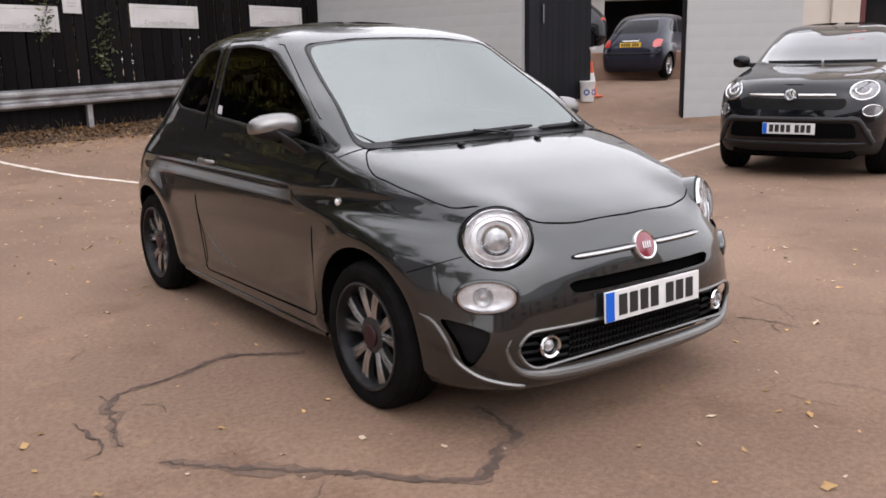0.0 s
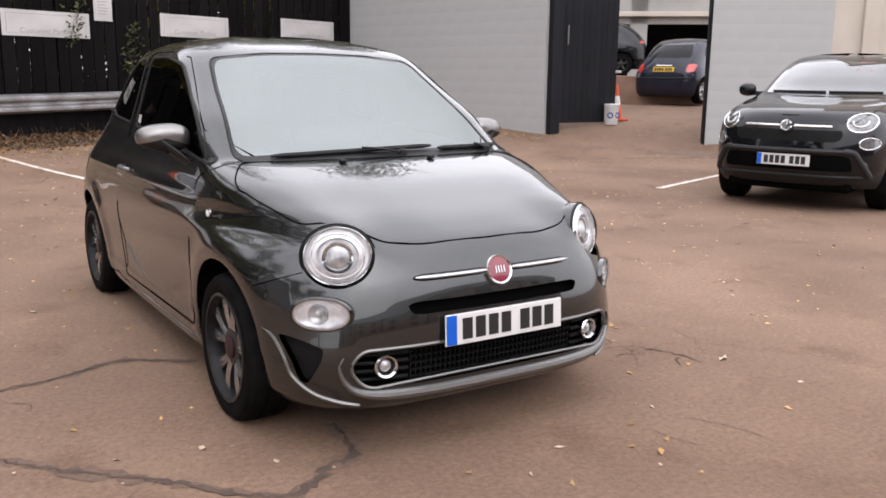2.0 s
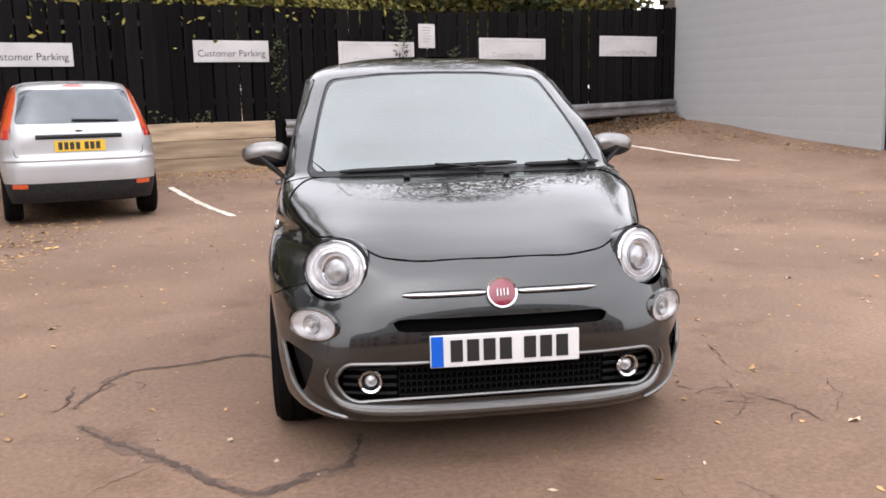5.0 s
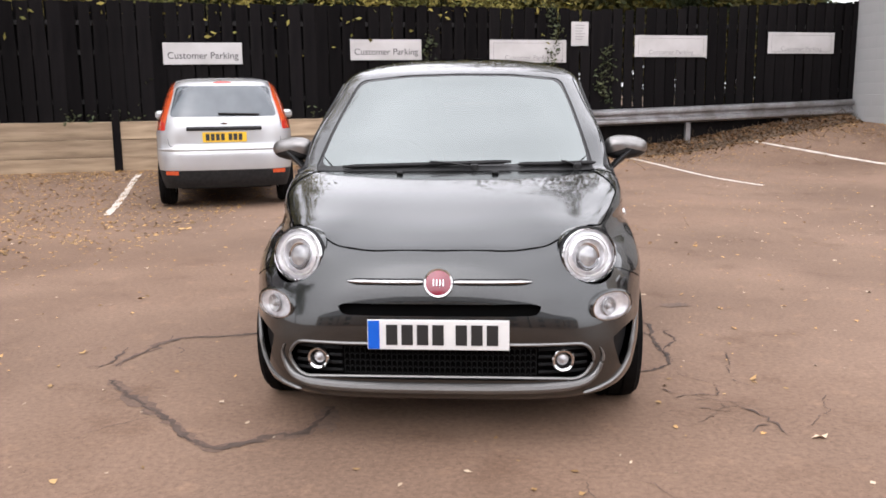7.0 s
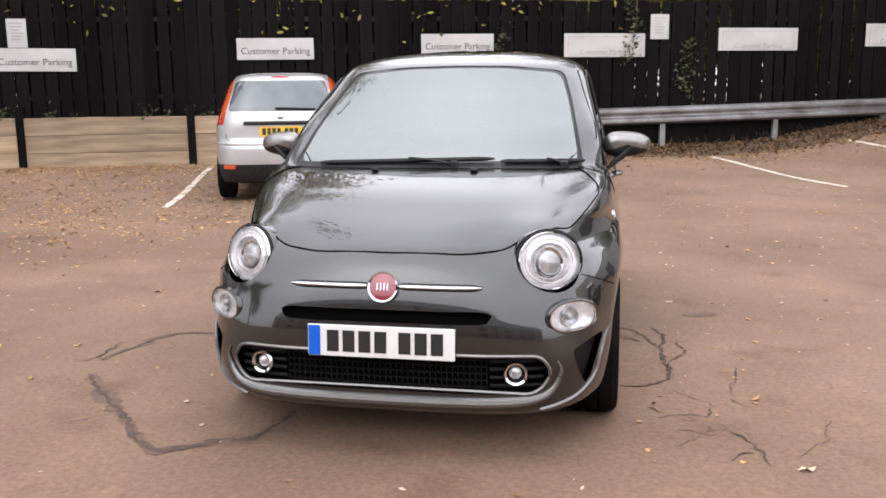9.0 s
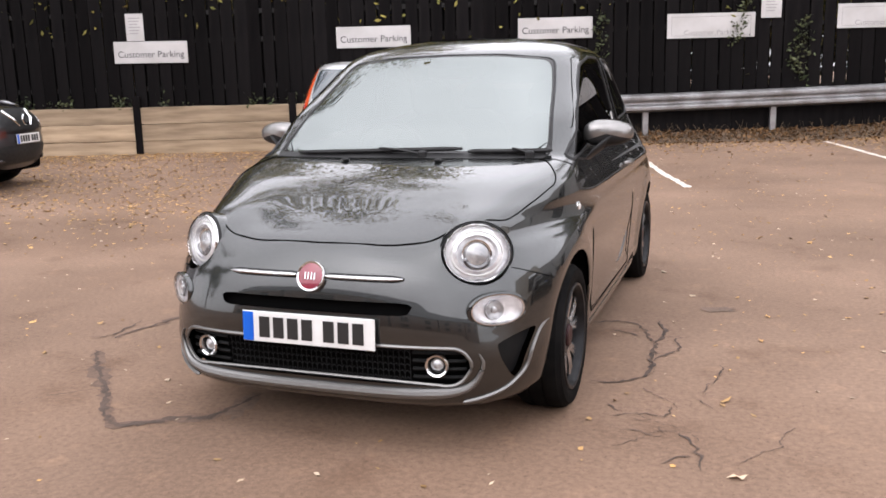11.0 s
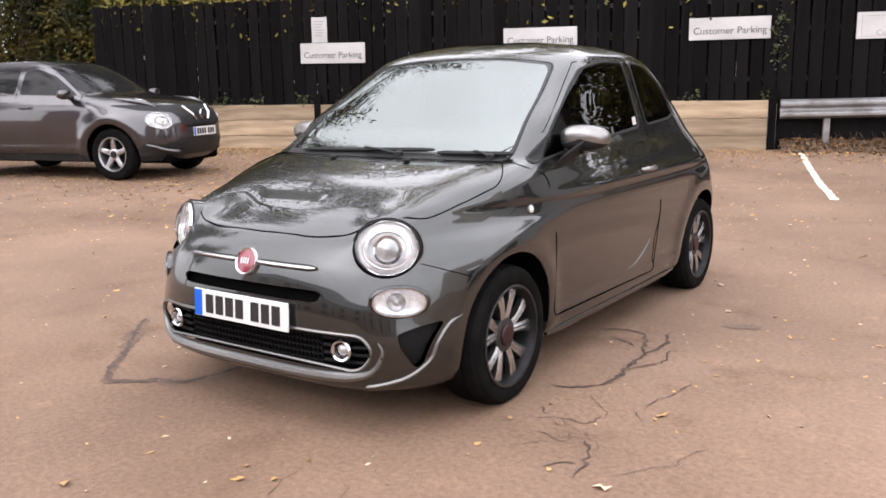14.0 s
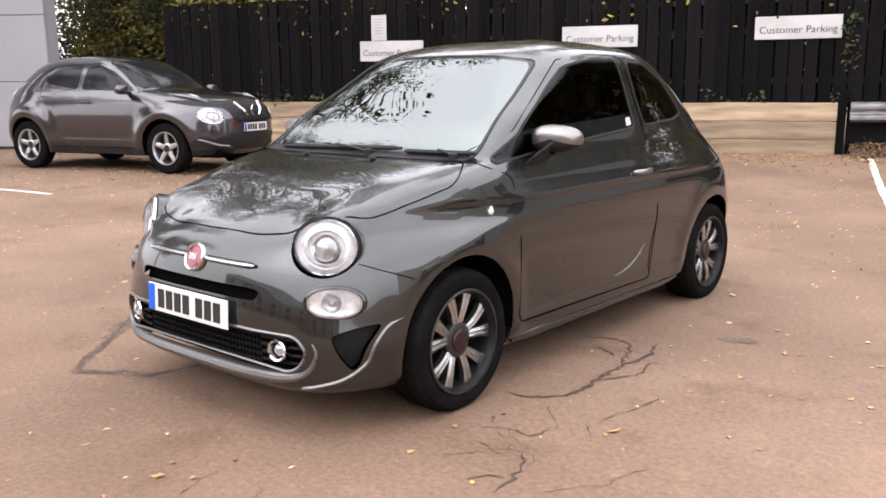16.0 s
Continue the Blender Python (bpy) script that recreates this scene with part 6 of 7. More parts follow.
def black_suv_front():
    sh = suv_shell()
    cuts = [("windscreen", "front", rounded([(-0.73, 1.15), (0.73, 1.15), (0.60, 1.47), (0, 1.50), (-0.60, 1.47)], 0.05), GLASS_FRONT_DARK),
            ("upper_grille", "front", rounded([(-0.50, 0.70), (0.50, 0.70), (0.54, 0.81), (-0.54, 0.81)], 0.03), GRILLE_BLACK),
            ("lower_grille", "front", rounded([(-0.64, 0.42), (0.64, 0.42), (0.60, 0.575), (-0.60, 0.575)], 0.04), GAP),
            ("skid_panel", "front", rounded([(-0.72, 0.27), (0.72, 0.27), (0.74, 0.37), (-0.74, 0.37)], 0.04), BLACK_TRIM)]
    for s in (-1, 1):
        cuts += [("headlamp", "front", oval(s * 0.655, 0.885, 0.115, 0.088, 36), LENS_DARK), ("running_lamp", "front", oval(s * 0.74, 0.69, 0.075, 0.055, 30), LENS_DARK)]
    for v in ("left", "right"):
        cuts += [("side_window", v, w, GLASS_DARK) for w in SUV_SIDE]
        cuts += [("sill_trim", v, [(-1.95, 0.2), (1.9, 0.2), (1.9, 0.38), (-1.95, 0.38)], BLACK_TRIM)]
    car, p = simple_car("crossover_car", "black compact crossover facing the yard", pose(7.90, 2.07, 0, 0, 0, -70.1) @ Matrix.Diagonal((1, 1, 1.03, 1)), sh, PAINT_BLACK, cuts,
                        [(-1.285, 0.34, 0.385), (1.285, 0.34, 0.385)],
                        [(0.875, -1.285, 0.34, 0.215, 0.215, "five", SPOKE_SIDE), (0.875, 1.285, 0.34, 0.215, 0.215, "five", SPOKE_SIDE)])
    for s in (-1, 1):
        lamp = part("lamp_ring", Build().tube(sh.on_front(oval(s * 0.655, 0.885, 0.115, 0.088, 36), 0.003), 0.008, 6, True), CHROME, car, "chrome ring of the round headlamp")
        t = np.linspace(math.pi * 0.95, math.pi * 2.05, 18)
        part("light_guide", Build().tube(sh.on_front([(s * 0.645 + 0.060 * math.cos(q), 0.893 + 0.044 * math.sin(q)) for q in t], 0.006), 0.010, 6), LAMP_WHITE, lamp)
        part("lamp_ring", Build().tube(sh.on_front(oval(s * 0.74, 0.69, 0.075, 0.055, 30), 0.003), 0.006, 6, True), CHROME, car, "chrome ring of the lower lamp")
        f = facing((s * 0.72, float(sh.front(0.72, 0.48)) - 0.006, 0.48), (s * 0.5, -1, 0))
        part("fog_lamp", Build().lathe([(0.036, -0.01), (0.036, 0.008), (0.026, 0.010), (0, 0.004)], 24, f), LENS_DARK, car)
        frame_p = [(s * 0.55, 0.615), (s * 0.64, 0.595), (s * 0.70, 0.50), (s * 0.745, 0.41), (s * 0.76, 0.365)]
        part("skid_frame", Build().tube(sh.on_front(spline(frame_p, 5), 0.0), 0.030, 8), SKID_GREY, car)
        part("chrome_bar", Build().tube([(s * x, float(sh.front(x, 0.855)) - 0.012, 0.845) for x in np.linspace(0.07, 0.42, 10)], 0.013, 8), CHROME, car)
        rows = []
        for i in range(9):
            t = math.pi * i / 8
            rows.append([(s * (0.92 + 0.10 * cx * max(math.sin(t), 0) ** 0.6), -0.72 - 0.07 * math.cos(t), 1.17 + 0.075 * cz * max(math.sin(t), 0) ** 0.6) for cx, cz in oval(0, 0, 1, 1, 18, 2.4)])
        part("door_mirror", Build().sheet(rows, True), PAINT_BLACK, car, sharp=0)
        part("mirror_foot", Build().box((0.16, 0.05, 0.05), (s * 0.80, -0.70, 1.13), 0.015), BLACK_TRIM, car)
    part("lower_frame", Build().tube([(x, float(sh.front(x, 0.355)) - 0.008, 0.365) for x in np.linspace(-0.70, 0.70, 20)], 0.016, 8), BLACK_TRIM, car)
    part("frame_top", Build().tube([(x, float(sh.front(x, 0.61)) - 0.006, 0.612) for x in np.linspace(-0.58, 0.58, 20)], 0.022, 8), SKID_GREY, car)
    part("badge", Build().lathe([(0.06, -0.01), (0.06, 0.012), (0.045, 0.014), (0.04, 0.008), (0, 0.010)], 30, facing((0, -2.185, 0.845), (0, -1, 0.12))), CHROME, car)
    bon = rounded([(-0.60, -2.02), (0, -2.08), (0.60, -2.02), (0.70, -1.75), (0.74, -1.2), (0, -1.16), (-0.74, -1.2), (-0.70, -1.75)], 0.06)
    def top(x, y):
        lo, hi = 0.8, 1.16
        for _ in range(26):
            z = (lo + hi) / 2
            lo, hi = (z, hi) if float(sh.front(x, z)) < y else (lo, z)
        return (x, y, lo + 0.001)
    outline_strip(car, [top(x, y) for x, y in bon], "bonnet_gap", GAP, 0.004)
    for x0, x1 in ((-0.55, 0.05), (0.08, 0.60)):
        part("wiper", Build().tube([(x, float(sh.front(x, 1.165)) - 0.012, 1.168) for x in np.linspace(x0, x1, 10)], 0.009, 6), BLACK_TRIM, car)
    sticker = Build()
    sticker.add([(x, float(sh.front(x, z)) - 0.004, z) for x, z in ((0.24, 1.40), (0.40, 1.39), (0.38, 1.49), (0.24, 1.49))], [(0, 1, 2, 3)])
    part("screen_sticker", sticker, RED_LAMP, car)
    add_plate(car, facing((0, -2.205, 0.515), (0, -1, 0.04)))
    return car


def black_suv_rear():
    sh = suv_shell()
    cuts = [("rear_window", "rear", rounded([(-0.62, 1.12), (0.62, 1.12), (0.55, 1.48), (-0.55, 1.48)], 0.06), GLASS_DARK)]
    for v in ("left", "right"):
        cuts += [("side_window", v, w, GLASS_FRONT_DARK) for w in SUV_SIDE]
        cuts += [("tail_lamp", v, rounded([(1.80, 0.97), (1.98, 0.96), (1.95, 1.06), (1.84, 1.05)], 0.02), RED_LAMP)]
    hd = Vector((-0.75, 0.66, 0))
    x, y = 15.25, 15.5
    car, p = simple_car("suv_car", "black sport utility car parked on the rise beyond the gate", pose(x, y, 1.40, 0, 0, math.degrees(math.atan2(hd.x, -hd.y))) @ Matrix.Diagonal((0.95, 0.95, 0.92, 1)), sh, PAINT_BLACK, cuts,
                        [(-1.285, 0.34, 0.385), (1.285, 0.34, 0.385)],
                        [(0.875, -1.285, 0.34, 0.215, 0.215, "five", RIM_SILVER), (0.875, 1.285, 0.34, 0.215, 0.215, "five", RIM_SILVER)])
    return car


def blue_hatch():
    sh = hatch_shell()
    cuts = [("rear_window", "rear", rounded([(-0.55, 1.06), (0.55, 1.06), (0.46, 1.36), (-0.46, 1.36)], 0.06), GLASS_DARK),
            ("windscreen", "front", HATCH_WINDSCREEN, GLASS_DARK)]
    for v in ("left", "right"):
        cuts += [("door_window", v, HATCH_DOOR_GLASS, GLASS_DARK), ("quarter_window", v, HATCH_QUARTER, GLASS_DARK)]
    for s in (-1, 1):
        cuts += [("tail_lamp", "rear", rounded([(s * 0.52, 0.74), (s * 0.70, 0.74), (s * 0.70, 0.92), (s * 0.54, 0.92)], 0.05), RED_LAMP)]
    car, p = simple_car("hatchback_car", "dark blue three-door hatchback parked beyond the gate", pose(15.22, 11.15, 0.80, -2.0, 0, 111.0), sh, PAINT_BLUE, cuts,
                        [(-1.15, 0.292, 0.335), (HATCH_AXLE, 0.292, 0.335)],
                        [(0.80, -1.15, 0.29, 0.195, 0.185, "multi", RIM_SILVER), (0.79, HATCH_AXLE, 0.29, 0.195, 0.185, "multi", RIM_SILVER)], (60, 30, 34, 30))
    add_plate(car, facing((0, float(sh.rear(0, 0.80)) + 0.006, 0.80), (0, 1, 0.25)), True)
    part("bumper_strip", Build().tube([(x, float(sh.rear(x, 0.60)) + 0.004, 0.60) for x in np.linspace(-0.68, 0.68, 16)], 0.02, 8), BLACK_TRIM, car)
    part("tailgate_gap", Build().tube(sh.on_rear(rounded([(-0.58, 0.66), (0.58, 0.66), (0.60, 1.0), (0.50, 1.40), (-0.50, 1.40), (-0.60, 1.0)], 0.05), 0.0), 0.004, 6, True), GAP, car)
    part("roof_aerial", Build().tube([(0, 0.95, 1.46), (0, 1.15, 1.62)], 0.004, 5), BLACK_TRIM, car)
    part("tailgate_handle", Build().tube([(x, float(sh.rear(x, 0.885)) + 0.012, 0.885) for x in np.linspace(-0.2, 0.2, 8)], 0.016, 8), CHROME, car)
    for s in (-1, 1):
        outline_strip(car, sh.on_side(HATCH_DOOR, s, 0.0), "door_gap", GAP, 0.003)
    return car


GLASS_REAR = material("blue_grey_rear_glass", (0.028, 0.040, 0.050), 0.05, 0.0, (0.05, 0.066, 0.078), 3, 3, coat=1.0, spec=0.5, coat_ior=1.6)
SKID_GREY = material("dark_grey_trim", (0.032, 0.032, 0.034), 0.5, 0.1, (0.040, 0.040, 0.041), 25, 4, spec=0.2)
GLASS_FRONT_DARK = material("reflective_windscreen", (0.02, 0.022, 0.022), 0.04, 0.0, (0.03, 0.032, 0.032), 2, 2, coat=1.0, spec=1.0)
silver_hatch()
grey_crossover()
black_suv_front()
black_suv_rear()
blue_hatch()

# ---- buildings and things beyond the gate ----
RENDER_CREAM = material("cream_render", (0.55, 0.50, 0.43), 0.8, 0.0, (0.48, 0.43, 0.37), 1.2, 6, bump=0.2, bump_scale=30)
RENDER_GREY = material("grey_render", (0.40, 0.39, 0.37), 0.8, 0.0, (0.33, 0.32, 0.31), 0.8, 6, bump=0.2, bump_scale=30)
PANEL_GREY = material("pale_cladding", (0.30, 0.295, 0.31), 0.6, 0.0, (0.27, 0.265, 0.28), 0.7, 5)
WINDOW_RED = material("dark_red_frame", (0.10, 0.02, 0.02), 0.5, 0.0, (0.07, 0.015, 0.015), 4, 4)
ROOF_SLATE = material("slate_roof", (0.05, 0.05, 0.055), 0.7, 0.0, (0.075, 0.072, 0.075), 1.5, 6, bump=0.3, bump_scale=8)
BRICK_FAR = material("brown_brickwork", (0.20, 0.12, 0.085), 0.85, 0.0, (0.26, 0.165, 0.12), 2, 7, bump=0.3, bump_scale=20)
CONE_ORANGE = material("cone_orange", (0.65, 0.09, 0.02), 0.5, 0.0, (0.55, 0.08, 0.02), 8, 4)
TUB_WHITE = material("white_tub_plastic", (0.70, 0.70, 0.69), 0.4, 0.0, (0.58, 0.58, 0.57), 6, 5)
TUB_BLUE = material("blue_print", (0.03, 0.06, 0.25), 0.5)

ea = math.degrees(math.atan2(-0.586, 0.81))
shop = thing("building_east", pose(11.83, 5.03, 0, 0, 0, ea), "cream rendered building with a dark red shop window", "building", kind="structure")
part("wall", Build().box((1.0, 0.25, 4.4), (0.5, 0.06, 2.2), 0.01), RENDER_CREAM, shop)
part("pilaster", Build().box((0.28, 0.32, 4.4), (0.62, 0.02, 2.2), 0.01), RENDER_CREAM, shop)
part("stall_riser", Build().box((3.0, 0.25, 0.8), (2.5, 0.06, 0.4), 0.01), RENDER_CREAM, shop)
win = part("window", Build().box((3.0, 0.04, 2.6), (2.5, 0.10, 2.1)), GLASS_DARK, shop)
for x in (1.06, 2.0, 3.0, 3.94):
    part("window_frame", Build().box((0.10, 0.14, 2.7), (x, 0.04, 2.1), 0.01), WINDOW_RED, win)
for z in (0.85, 2.6, 3.4):
    part("window_frame", Build().box((2.9, 0.13, 0.10), (2.5, 0.042, z), 0.01), WINDOW_RED, win)
part("wall", Build().box((6.0, 0.25, 4.4), (7.0, 0.06, 2.2), 0.01), RENDER_CREAM, shop)
# unseen upper storey, added to block sky and darken the car's side reflections
part("unseen_upper_wall", Build().box((10.0, 0.3, 2.6), (5.0, 0.08, 5.7), 0.01), RENDER_CREAM, shop)
part("unseen_parapet", Build().box((10.2, 0.5, 0.25), (5.0, 0.06, 7.1), 0.02), RENDER_CREAM, shop)

# garage beyond the gate
ga = math.degrees(math.atan2(-0.66, 0.75))
garage = thing("building_north", pose(15.5, 20.0, 1.0, 0, 0, ga), "grey rendered garage with a dark open bay", "building", kind="structure")
for x0, x1 in ((-6.0, 0.8), (4.4, 4.95), (9.0, 14.0)):
    part("wall", Build().box((x1 - x0, 0.3, 3.6), ((x0 + x1) / 2, 0, 1.3), 0.01), RENDER_GREY, garage)
part("lintel", Build().box((20.0, 0.30, 6.2), (4.0, 0, 5.15), 0.01), RENDER_GREY, garage)
part("roof", Build().box((20.6, 6.0, 0.25), (4.0, 2.7, 8.35), 0.02), ROOF_SLATE, garage)
part("ledge", Build().box((20.0, 0.5, 0.16), (4.0, -0.1, 2.35), 0.02), RENDER_CREAM, garage)
part("ledge", Build().box((20.0, 0.45, 0.12), (4.0, -0.08, 3.3), 0.02), RENDER_CREAM, garage)
part("bay_back", Build().box((20.0, 0.2, 4.0), (4.0, 4.0, 1.5)), GATE_PAINT, garage)
part("bay_roof", Build().box((20.0, 4.2, 0.2), (4.0, 2.0, 3.7)), GATE_PAINT, garage)
part("bay_side", Build().box((0.2, 4.0, 4.0), (-6.0, 2.0, 1.5)), GATE_PAINT, garage)
part("bay_side", Build().box((0.2, 4.0, 4.0), (14.0, 2.0, 1.5)), GATE_PAINT, garage)

terrace = thing("terrace", pose(13.1, 13.2, 0, 0, 0, math.degrees(math.atan2(0.66, -0.75))), "low brick terrace on which the black car stands", "terrace", kind="structure")
part("terrace_slab", Build().box((7.0, 3.2, 1.36), (0, -0.4, 0.71), 0.02), BRICK_FAR, terrace)

# clad building behind the grey crossover
la = math.degrees(math.atan2(0.65, 0.75))
clad = thing("building_west", pose(-13.25, 3.95, 0, 0, 0, la), "pale grey clad building at the end of the yard", "building", kind="structure")
for k in range(6):
    part("cladding_panel", Build().box((7.0, 0.1, 1.18), (-3.5, 0.05, 0.75 + 1.19 * k), 0.01), PANEL_GREY, clad)
part("wall", Build().box((7.0, 0.4, 7.3), (-3.5, 0.32, 3.65)), PANEL_GREY, clad)

# tub and cone
tub_at = (10.08, 8.42)
tub = thing("tub", pose(*tub_at, gz(*tub_at), 0, 0, 20), "white plastic tub with blue print beside the gate", "tub")
part("tub_body", Build().lathe([(0.0, 0.0), (0.125, 0.0), (0.13, 0.01), (0.145, 0.36), (0.15, 0.37)], 28), TUB_WHITE, tub)
part("tub_lid", Build().lathe([(0.152, 0.362), (0.156, 0.368), (0.156, 0.392), (0.145, 0.398), (0.0, 0.396)], 28), TUB_WHITE, tub)
for a in (200, 262, 320):
    m = pose(0, 0, 0.18, 0, 0, a) @ pose(0.139, 0, 0, 0, 88, 0)
    part("tub_print", Build().lathe([(0.06, 0), (0.06, 0.004), (0.035, 0.004)], 20, m), TUB_BLUE, tub)
cone_at = (10.42, 8.66)
cone = thing("traffic_cone", pose(*cone_at, gz(*cone_at)), "orange and white traffic cone behind the white tub", "cone")
part("cone_base", Build().box((0.36, 0.36, 0.035), (0, 0, 0.018), 0.01), CONE_ORANGE, cone)
part("cone_body", Build().lathe([(0.14, 0.03), (0.088, 0.32)], 24), CONE_ORANGE, cone)
part("cone_sleeve", Build().lathe([(0.090, 0.32), (0.058, 0.48)], 24), TUB_WHITE, cone)
part("cone_tip", Build().lathe([(0.057, 0.48), (0.028, 0.70), (0.022, 0.715), (0, 0.715)], 24), CONE_ORANGE, cone)

# houses across the road, behind the camera
for x, w, h in ((-16, 8, 5.2), (-7.5, 8.2, 5.3), (1.5, 9, 5.2), (11, 9, 5.3), (20, 8, 5.2)):
    ho = thing("house", pose(x, -21, 0), "brown brick house with a slate roof across the road", "house", group="houses across the road")
    part("wall", Build().box((w, 8, h), (0, -4, h / 2), 0.02), BRICK_FAR, ho)
    part("roof", Build().prism([(0.4, h), (-8.4, h), (-4, h + 2.6)], -w / 2 - 0.24, w / 2 + 0.24, pose(0, 0, 0, 90, 0, 90)), ROOF_SLATE, ho)
    for wx in (-w / 4, w / 4):
        for wz in (1.6, 4.0):
            wn = part("window", Build().box((1.3, 0.06, 1.4), (wx, 0.02, wz), 0.01), GLASS_DARK, ho)
            part("sill", Build().box((1.5, 0.2, 0.08), (wx, 0.08, wz - 0.74), 0.01), BRICK_FAR, wn)

# ---- plants ----
LEAF_GREEN = material("tree_leaves", (0.022, 0.028, 0.010), 0.6, 0.0, (0.13, 0.10, 0.022), 0.9, 4, random_shade=0.5, island=True, spread=(0.42, 0.62), spec=0.15)
LEAF_YELLOW = material("yellow_leaves", (0.27, 0.215, 0.055), 0.6, 0.0, (0.12, 0.12, 0.035), 1.5, 4, random_shade=0.4, island=True, spec=0.15)
LEAF_IVY = material("ivy_leaves", (0.03, 0.042, 0.018), 0.5, 0.0, (0.07, 0.075, 0.035), 3, 4, random_shade=0.5, island=True, spec=0.2)
BARK = material("bark", (0.055, 0.043, 0.033), 0.9, 0.0, (0.09, 0.072, 0.055), 6, 6, bump=0.6, bump_scale=18)


def leaf_cloud(centres, count, spread, size, rng, flat=1.0):
    """Single leaves, four-cornered and bent, scattered round centres."""
    b = Build()
    for c in centres:
        for _ in range(count):
            d = Vector((rng.gauss(0, 1), rng.gauss(0, 1), rng.gauss(0, flat))) * spread
            s = size * rng.uniform(0.6, 1.4)
            m = Matrix.Translation(Vector(c) + d) @ Euler((rng.uniform(0, 6.3), rng.uniform(0, 6.3), rng.uniform(0, 6.3))).to_matrix().to_4x4()
            b.add([m @ Vector(q) for q in ((0, -s, 0), (0.45 * s, 0, 0.12 * s), (0, s, 0), (-0.45 * s, 0, 0.12 * s))], [(0, 1, 2), (0, 2, 3)])
    return b


def tree(x, y, height, spread, seed, leaves, per=70, mat_=None, label="tall autumn tree behind the fence", size=0.075):
    rng = random.Random(seed)
    z0 = gz(x, y) - 0.2
    t = thing("tree", pose(x, y, z0), label, "tree", group="trees behind the fence")
    trunk = Build()
    tips = []

    def limb(p, d, ln, r, depth):
        pts, rs = [p], [r]
        q = Vector(p)
        v = Vector(d).normalized()
        n = 5
        for i in range(n):
            v = (v + Vector((rng.gauss(0, 0.16), rng.gauss(0, 0.16), rng.gauss(0.03, 0.10)))).normalized()
            q = q + v * ln / n
            pts.append(q.copy())
            rs.append(r * (1 - 0.55 * (i + 1) / n))
            if depth < 3 and i > 0:
                for _ in range(1 if depth else 2):
                    if rng.random() < 0.85:
                        a = rng.uniform(0, 6.28)
                        side = Vector((math.cos(a), math.sin(a), rng.uniform(0.1, 0.8)))
                        limb(q.copy(), v * 0.5 + side * spread, ln * rng.uniform(0.42, 0.62), rs[-1] * 0.6, depth + 1)
        trunk.tube(pts, rs, 7 if depth < 2 else 4)
        if depth >= 2:
            tips.extend(pts[2:])
    limb(Vector((0, 0, 0)), (0, 0, 1), height * 0.62, height * 0.022, 0)
    part("trunk", trunk, BARK, t)
    keep = rng.sample(tips, min(len(tips), leaves))
    part("crown", leaf_cloud(keep, per, 0.32 * size / 0.075, size, rng), mat_ or LEAF_GREEN, t, sharp=0)
    return t


tree(-15.5, 9.0, 9.5, 0.9, 3, 260, 46, LEAF_GREEN)
tree(-16.5, 7.0, 17.2, 0.9, 41, 420, 34, LEAF_GREEN, size=0.10)
# next two trees are unseen, added to block the western horizon in the paintwork
tree(-20.5, -1.5, 13.0, 0.9, 43, 420, 36, LEAF_GREEN, "unseen tall autumn tree added to darken reflections from the west", 0.11)
tree(-19.0, -9.5, 11.5, 0.9, 44, 420, 36, LEAF_GREEN, "unseen tall autumn tree added to darken reflections from the west", 0.11)
tree(-12.5, 10.0, 15.5, 0.9, 5, 440, 40, LEAF_GREEN, size=0.11)
tree(-8.0, 15.0, 15.5, 0.8, 7, 420, 40, LEAF_YELLOW, size=0.11)
tree(5.0, 18.0, 16.0, 0.8, 12, 400, 40, LEAF_GREEN, size=0.11)
tree(10.5, 19.0, 12.5, 0.9, 17, 420, 44, LEAF_GREEN, size=0.12)
tree(-1.6, 17.0, 13.0, 0.35, 31, 60, 8, LEAF_YELLOW, "slender bare tree behind the fence")
tree(-0.2, 18.0, 11.5, 0.35, 32, 50, 8, LEAF_YELLOW, "slender bare tree behind the fence")

rng = random.Random(21)
bush = thing("bush", pose(-15.6, 7.4, 0), "yellow-green bush at the end of the fence", "bush")
cs = [(rng.uniform(-2.6, 2.0), rng.gauss(0, 0.6), rng.uniform(0.3, 5.0)) for _ in range(1000)]
part("foliage", leaf_cloud(cs, 64, 0.26, 0.055, rng), LEAF_GREEN, bush, sharp=0)
part("stems", Build().tube([(0, 0, 0), (0.1, 0, 1.5), (0.3, 0.1, 3.5)], [0.06, 0.04, 0.01], 6).tube([(0.1, 0, 0), (-0.4, 0.1, 1.6), (-0.7, 0, 3.2)], [0.05, 0.03, 0.01], 6), BARK, bush)

over = [on_fence(rng.uniform(-13, -4), rng.uniform(3.0, 3.6), rng.uniform(-0.9, -0.15)) for _ in range(80)]
over += [on_fence(rng.uniform(-2.2, 0.2), rng.uniform(2.85, 3.3), rng.uniform(-0.6, 0.02)) for _ in range(22)]
over += [on_fence(rng.uniform(-13, 1.5), rng.uniform(2.2, 3.0), rng.uniform(-0.55, -0.25)) for _ in range(120)]
solid("overhanging_leaves", leaf_cloud(over, 45, 0.16, 0.05, rng), LEAF_YELLOW, "yellow leaves hanging over the fence top", "foliage", kind="stuff", sharp=0)
ivy = [on_fence(0.93 + 0.08 * math.sin(z * 6), z, 0.05) for z in np.linspace(1.85, 3.0, 16)]
ivy += [on_fence(1.9 + rng.gauss(0, 0.12), z, 0.04) for z in np.linspace(1.15, 2.1, 14)]
ivy += [on_fence(rng.uniform(-13, -1.4), rng.uniform(0.92, 1.05), 0.05) for _ in range(40)]
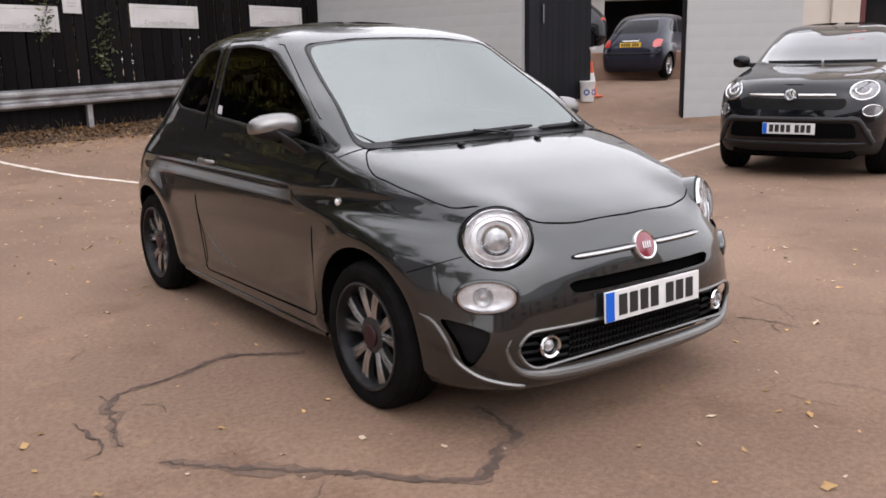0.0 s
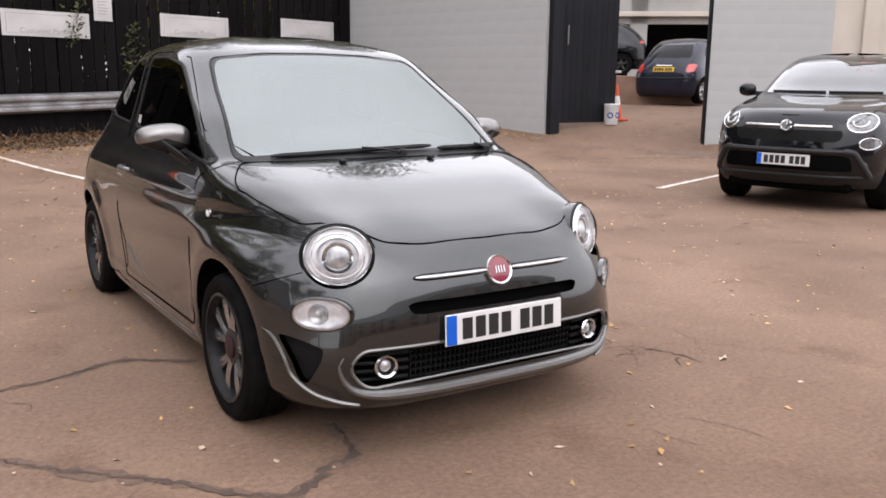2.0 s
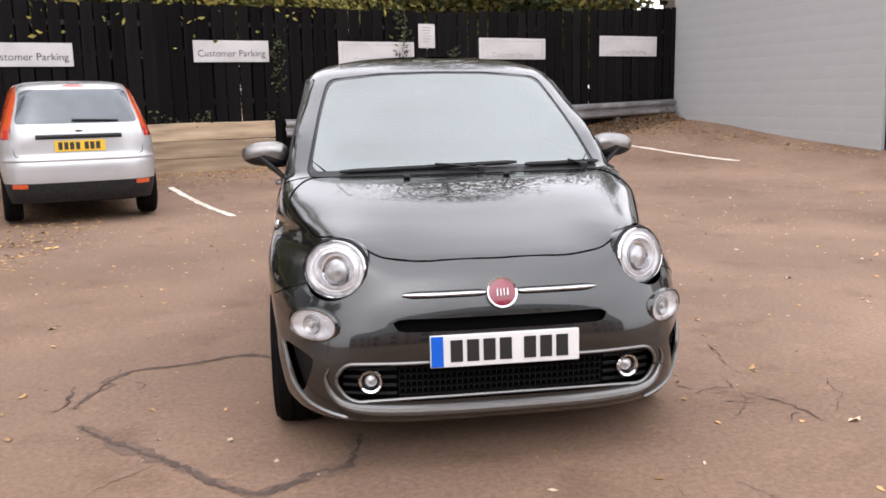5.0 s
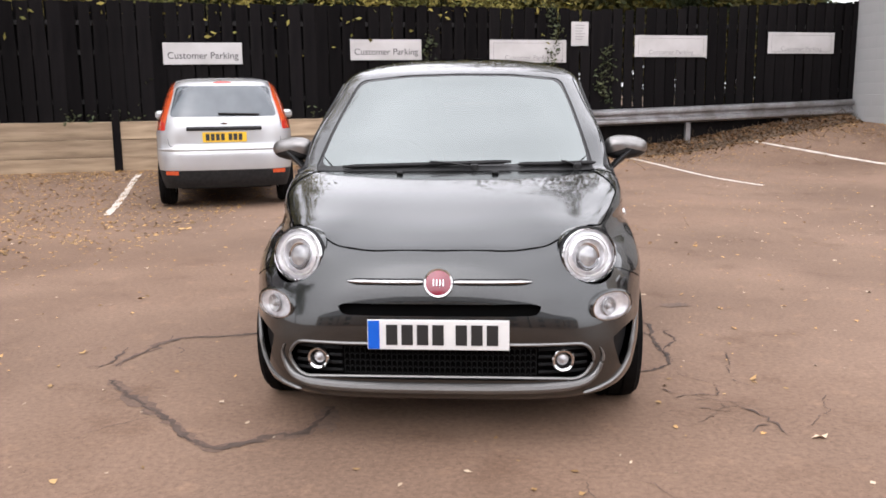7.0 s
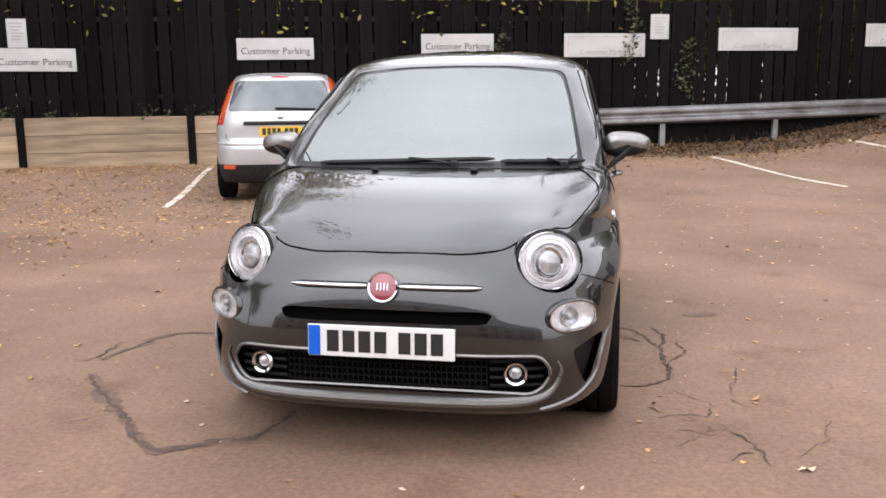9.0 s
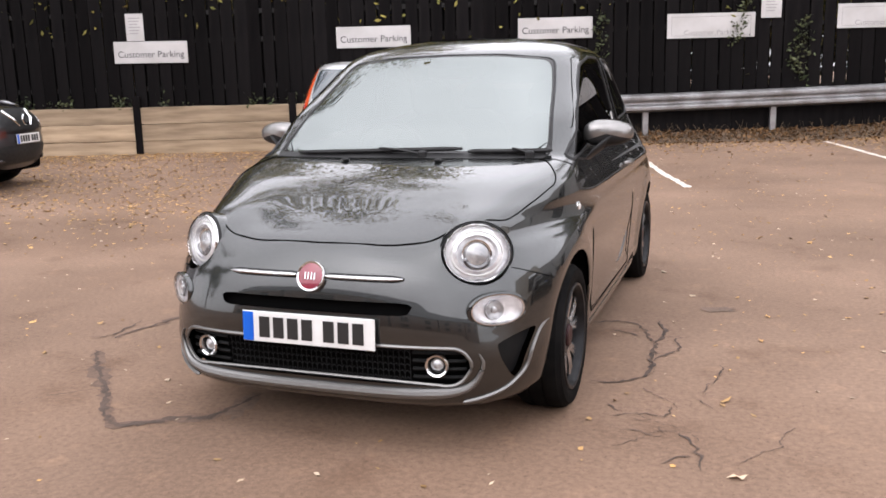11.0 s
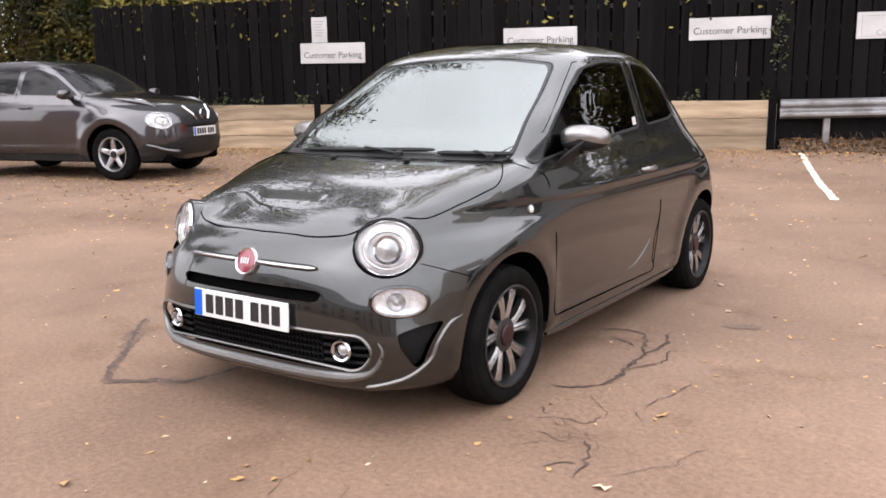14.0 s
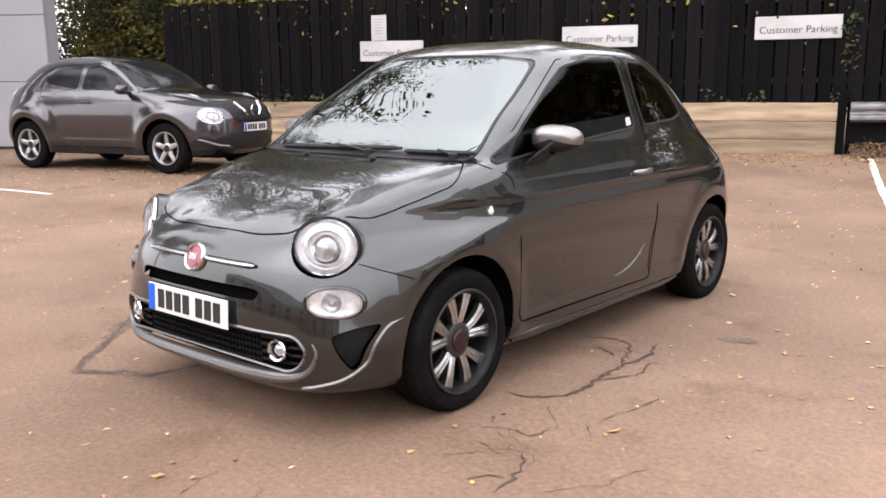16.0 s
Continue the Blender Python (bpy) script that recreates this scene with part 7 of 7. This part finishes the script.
ivy += [on_fence(-1.28 + rng.gauss(0, 0.05), z, 0.06) for z in np.linspace(1.5, 2.3, 8)]
solid("ivy", leaf_cloud(ivy, 16, 0.06, 0.035, rng), LEAF_IVY, "ivy and weeds climbing the black fence", "ivy", kind="stuff", sharp=0)

hc = [on_fence(rng.uniform(-13.5, 7.5), rng.uniform(0.8, 4.6), rng.uniform(-2.6, -0.7)) for _ in range(1100)]
far_side = [on_fence(rng.uniform(-14.5, 8.3), rng.uniform(2.2, 6.6), rng.uniform(-4.6, -2.8)) for _ in range(1500)]
hedge_leaves = leaf_cloud(hc, 32, 0.28, 0.085, rng)
far_leaves = leaf_cloud(far_side, 30, 0.38, 0.17, rng)
hedge_leaves.add(far_leaves.v, far_leaves.f)
solid("hedge", hedge_leaves, LEAF_GREEN, "overgrown hedge behind the black fence", "hedge", kind="stuff", sharp=0)

# fallen leaves and litter
leaves, pale = Build(), Build()
for k in range(26000):
    r = rng.random()
    if r < 0.30:
        x = rng.uniform(-13, 7)
        p = on_fence(x, 0, abs(rng.gauss(0, 0.9)) + 0.12)
        x, y = p.x, p.y
    elif r < 0.34:
        t = rng.random()
        x, y = 6.5 + 2.1 * t + rng.gauss(-0.2, 0.25), 13.6 - 5.0 * t + rng.gauss(-0.1, 0.2)
    elif r < 0.66:
        x, y = rng.uniform(-13, -3), rng.uniform(2.5, 8.5) - max(0, rng.gauss(0, 1.2))
    else:
        x, y = rng.uniform(-11, 11), rng.uniform(-4.5, 11)
    if y < 1.0 and x > -4.5 and rng.random() < 0.55:
        continue
    if abs(x) < 0.75 and abs(y) < 1.75 or y > FENCE_Y + FENCE_K * x - 0.1:
        continue
    s = rng.uniform(0.007, 0.024) * (1.45 if r < 0.66 else 1) * (1.5 if rng.random() < 0.05 else 1)
    a = rng.uniform(0, 6.28)
    z = gz(x, y) + 0.003
    # five lobes, some curled
    q = [(0, 0, s * 0.25 * rng.random())]
    for j in range(6):
        t = a + 1.047 * j + rng.gauss(0, 0.2)
        d = s * (1.0 if j in (0, 3) else 0.55) * rng.uniform(0.6, 1.25)
        q.append((d * math.cos(t), d * math.sin(t), s * 0.45 * rng.random() ** 2))
    (pale if rng.random() < 0.3 and r >= 0.66 else leaves).add([(x + u, y + v, z + w) for u, v, w in q], [(0, j + 1, (j + 1) % 6 + 1) for j in range(6)])
solid("fallen_leaves", leaves, LEAF_DRY, "dry yellow and brown fallen leaves on the tarmac", "leaves", kind="stuff", sharp=0)
solid("leaf_scraps", pale, LEAF_PALE, "pale dried leaf scraps scattered over the tarmac", "leaves", kind="stuff", sharp=0)
# bank of rotting leaves under the barrier
bank = Build()
rows = []
for x in np.linspace(-1.2, 7.0, 260):
    row = []
    for o, h in ((-0.05, 0.17), (0.05, 0.15), (0.15, 0.12), (0.25, 0.09), (0.35, 0.055), (0.45, 0.03), (0.58, -0.02)):
        p = on_fence(x, 0, o + rng.gauss(0, 0.03))
        row.append((p.x, p.y, gz(p.x, p.y) + h * rng.uniform(0.75, 1.15)))
    rows.append(row)
solid("leaf_bank", bank.sheet(rows), LEAF_ROT, "dark bank of rotting leaves under the crash barrier", "leaves", kind="stuff", sharp=0)
litter = Build()
for _ in range(3600):
    x, o = rng.uniform(-1.2, 7.0), abs(rng.gauss(0, 0.34))
    p = on_fence(x, 0, o)
    z = gz(p.x, p.y) + max(0.17 - 0.33 * o, 0.0) + 0.012
    d = rng.uniform(0.018, 0.045)
    m = Matrix.Translation((p.x, p.y, z)) @ Euler((rng.gauss(0, 0.5), rng.gauss(0, 0.5), rng.uniform(0, 6.3))).to_matrix().to_4x4()
    litter.add([m @ Vector(q) for q in ((0, -d, 0), (0.5 * d, 0, 0.2 * d), (0, d, 0), (-0.5 * d, 0, 0.2 * d))], [(0, 1, 2), (0, 2, 3)])
solid("leaf_litter", litter, LEAF_BROWN, "brown leaf litter banked under the crash barrier", "leaves", kind="stuff", sharp=0)
twigs = Build()
for _ in range(620):
    x = rng.uniform(-1.2, 7.0)
    p = on_fence(x, 0, rng.uniform(0.0, 0.5))
    z = gz(p.x, p.y)
    a, ln = rng.uniform(0, 6.28), rng.uniform(0.06, 0.34)
    twigs.tube([(p.x, p.y, z), (p.x + ln * math.cos(a), p.y + ln * math.sin(a), z + 0.06 + 0.28 * rng.random() ** 2)], rng.uniform(0.002, 0.0045), 3)
solid("twigs", twigs, STEM_DRY, "dead stems and twigs under the crash barrier", "twigs", kind="stuff", sharp=0)
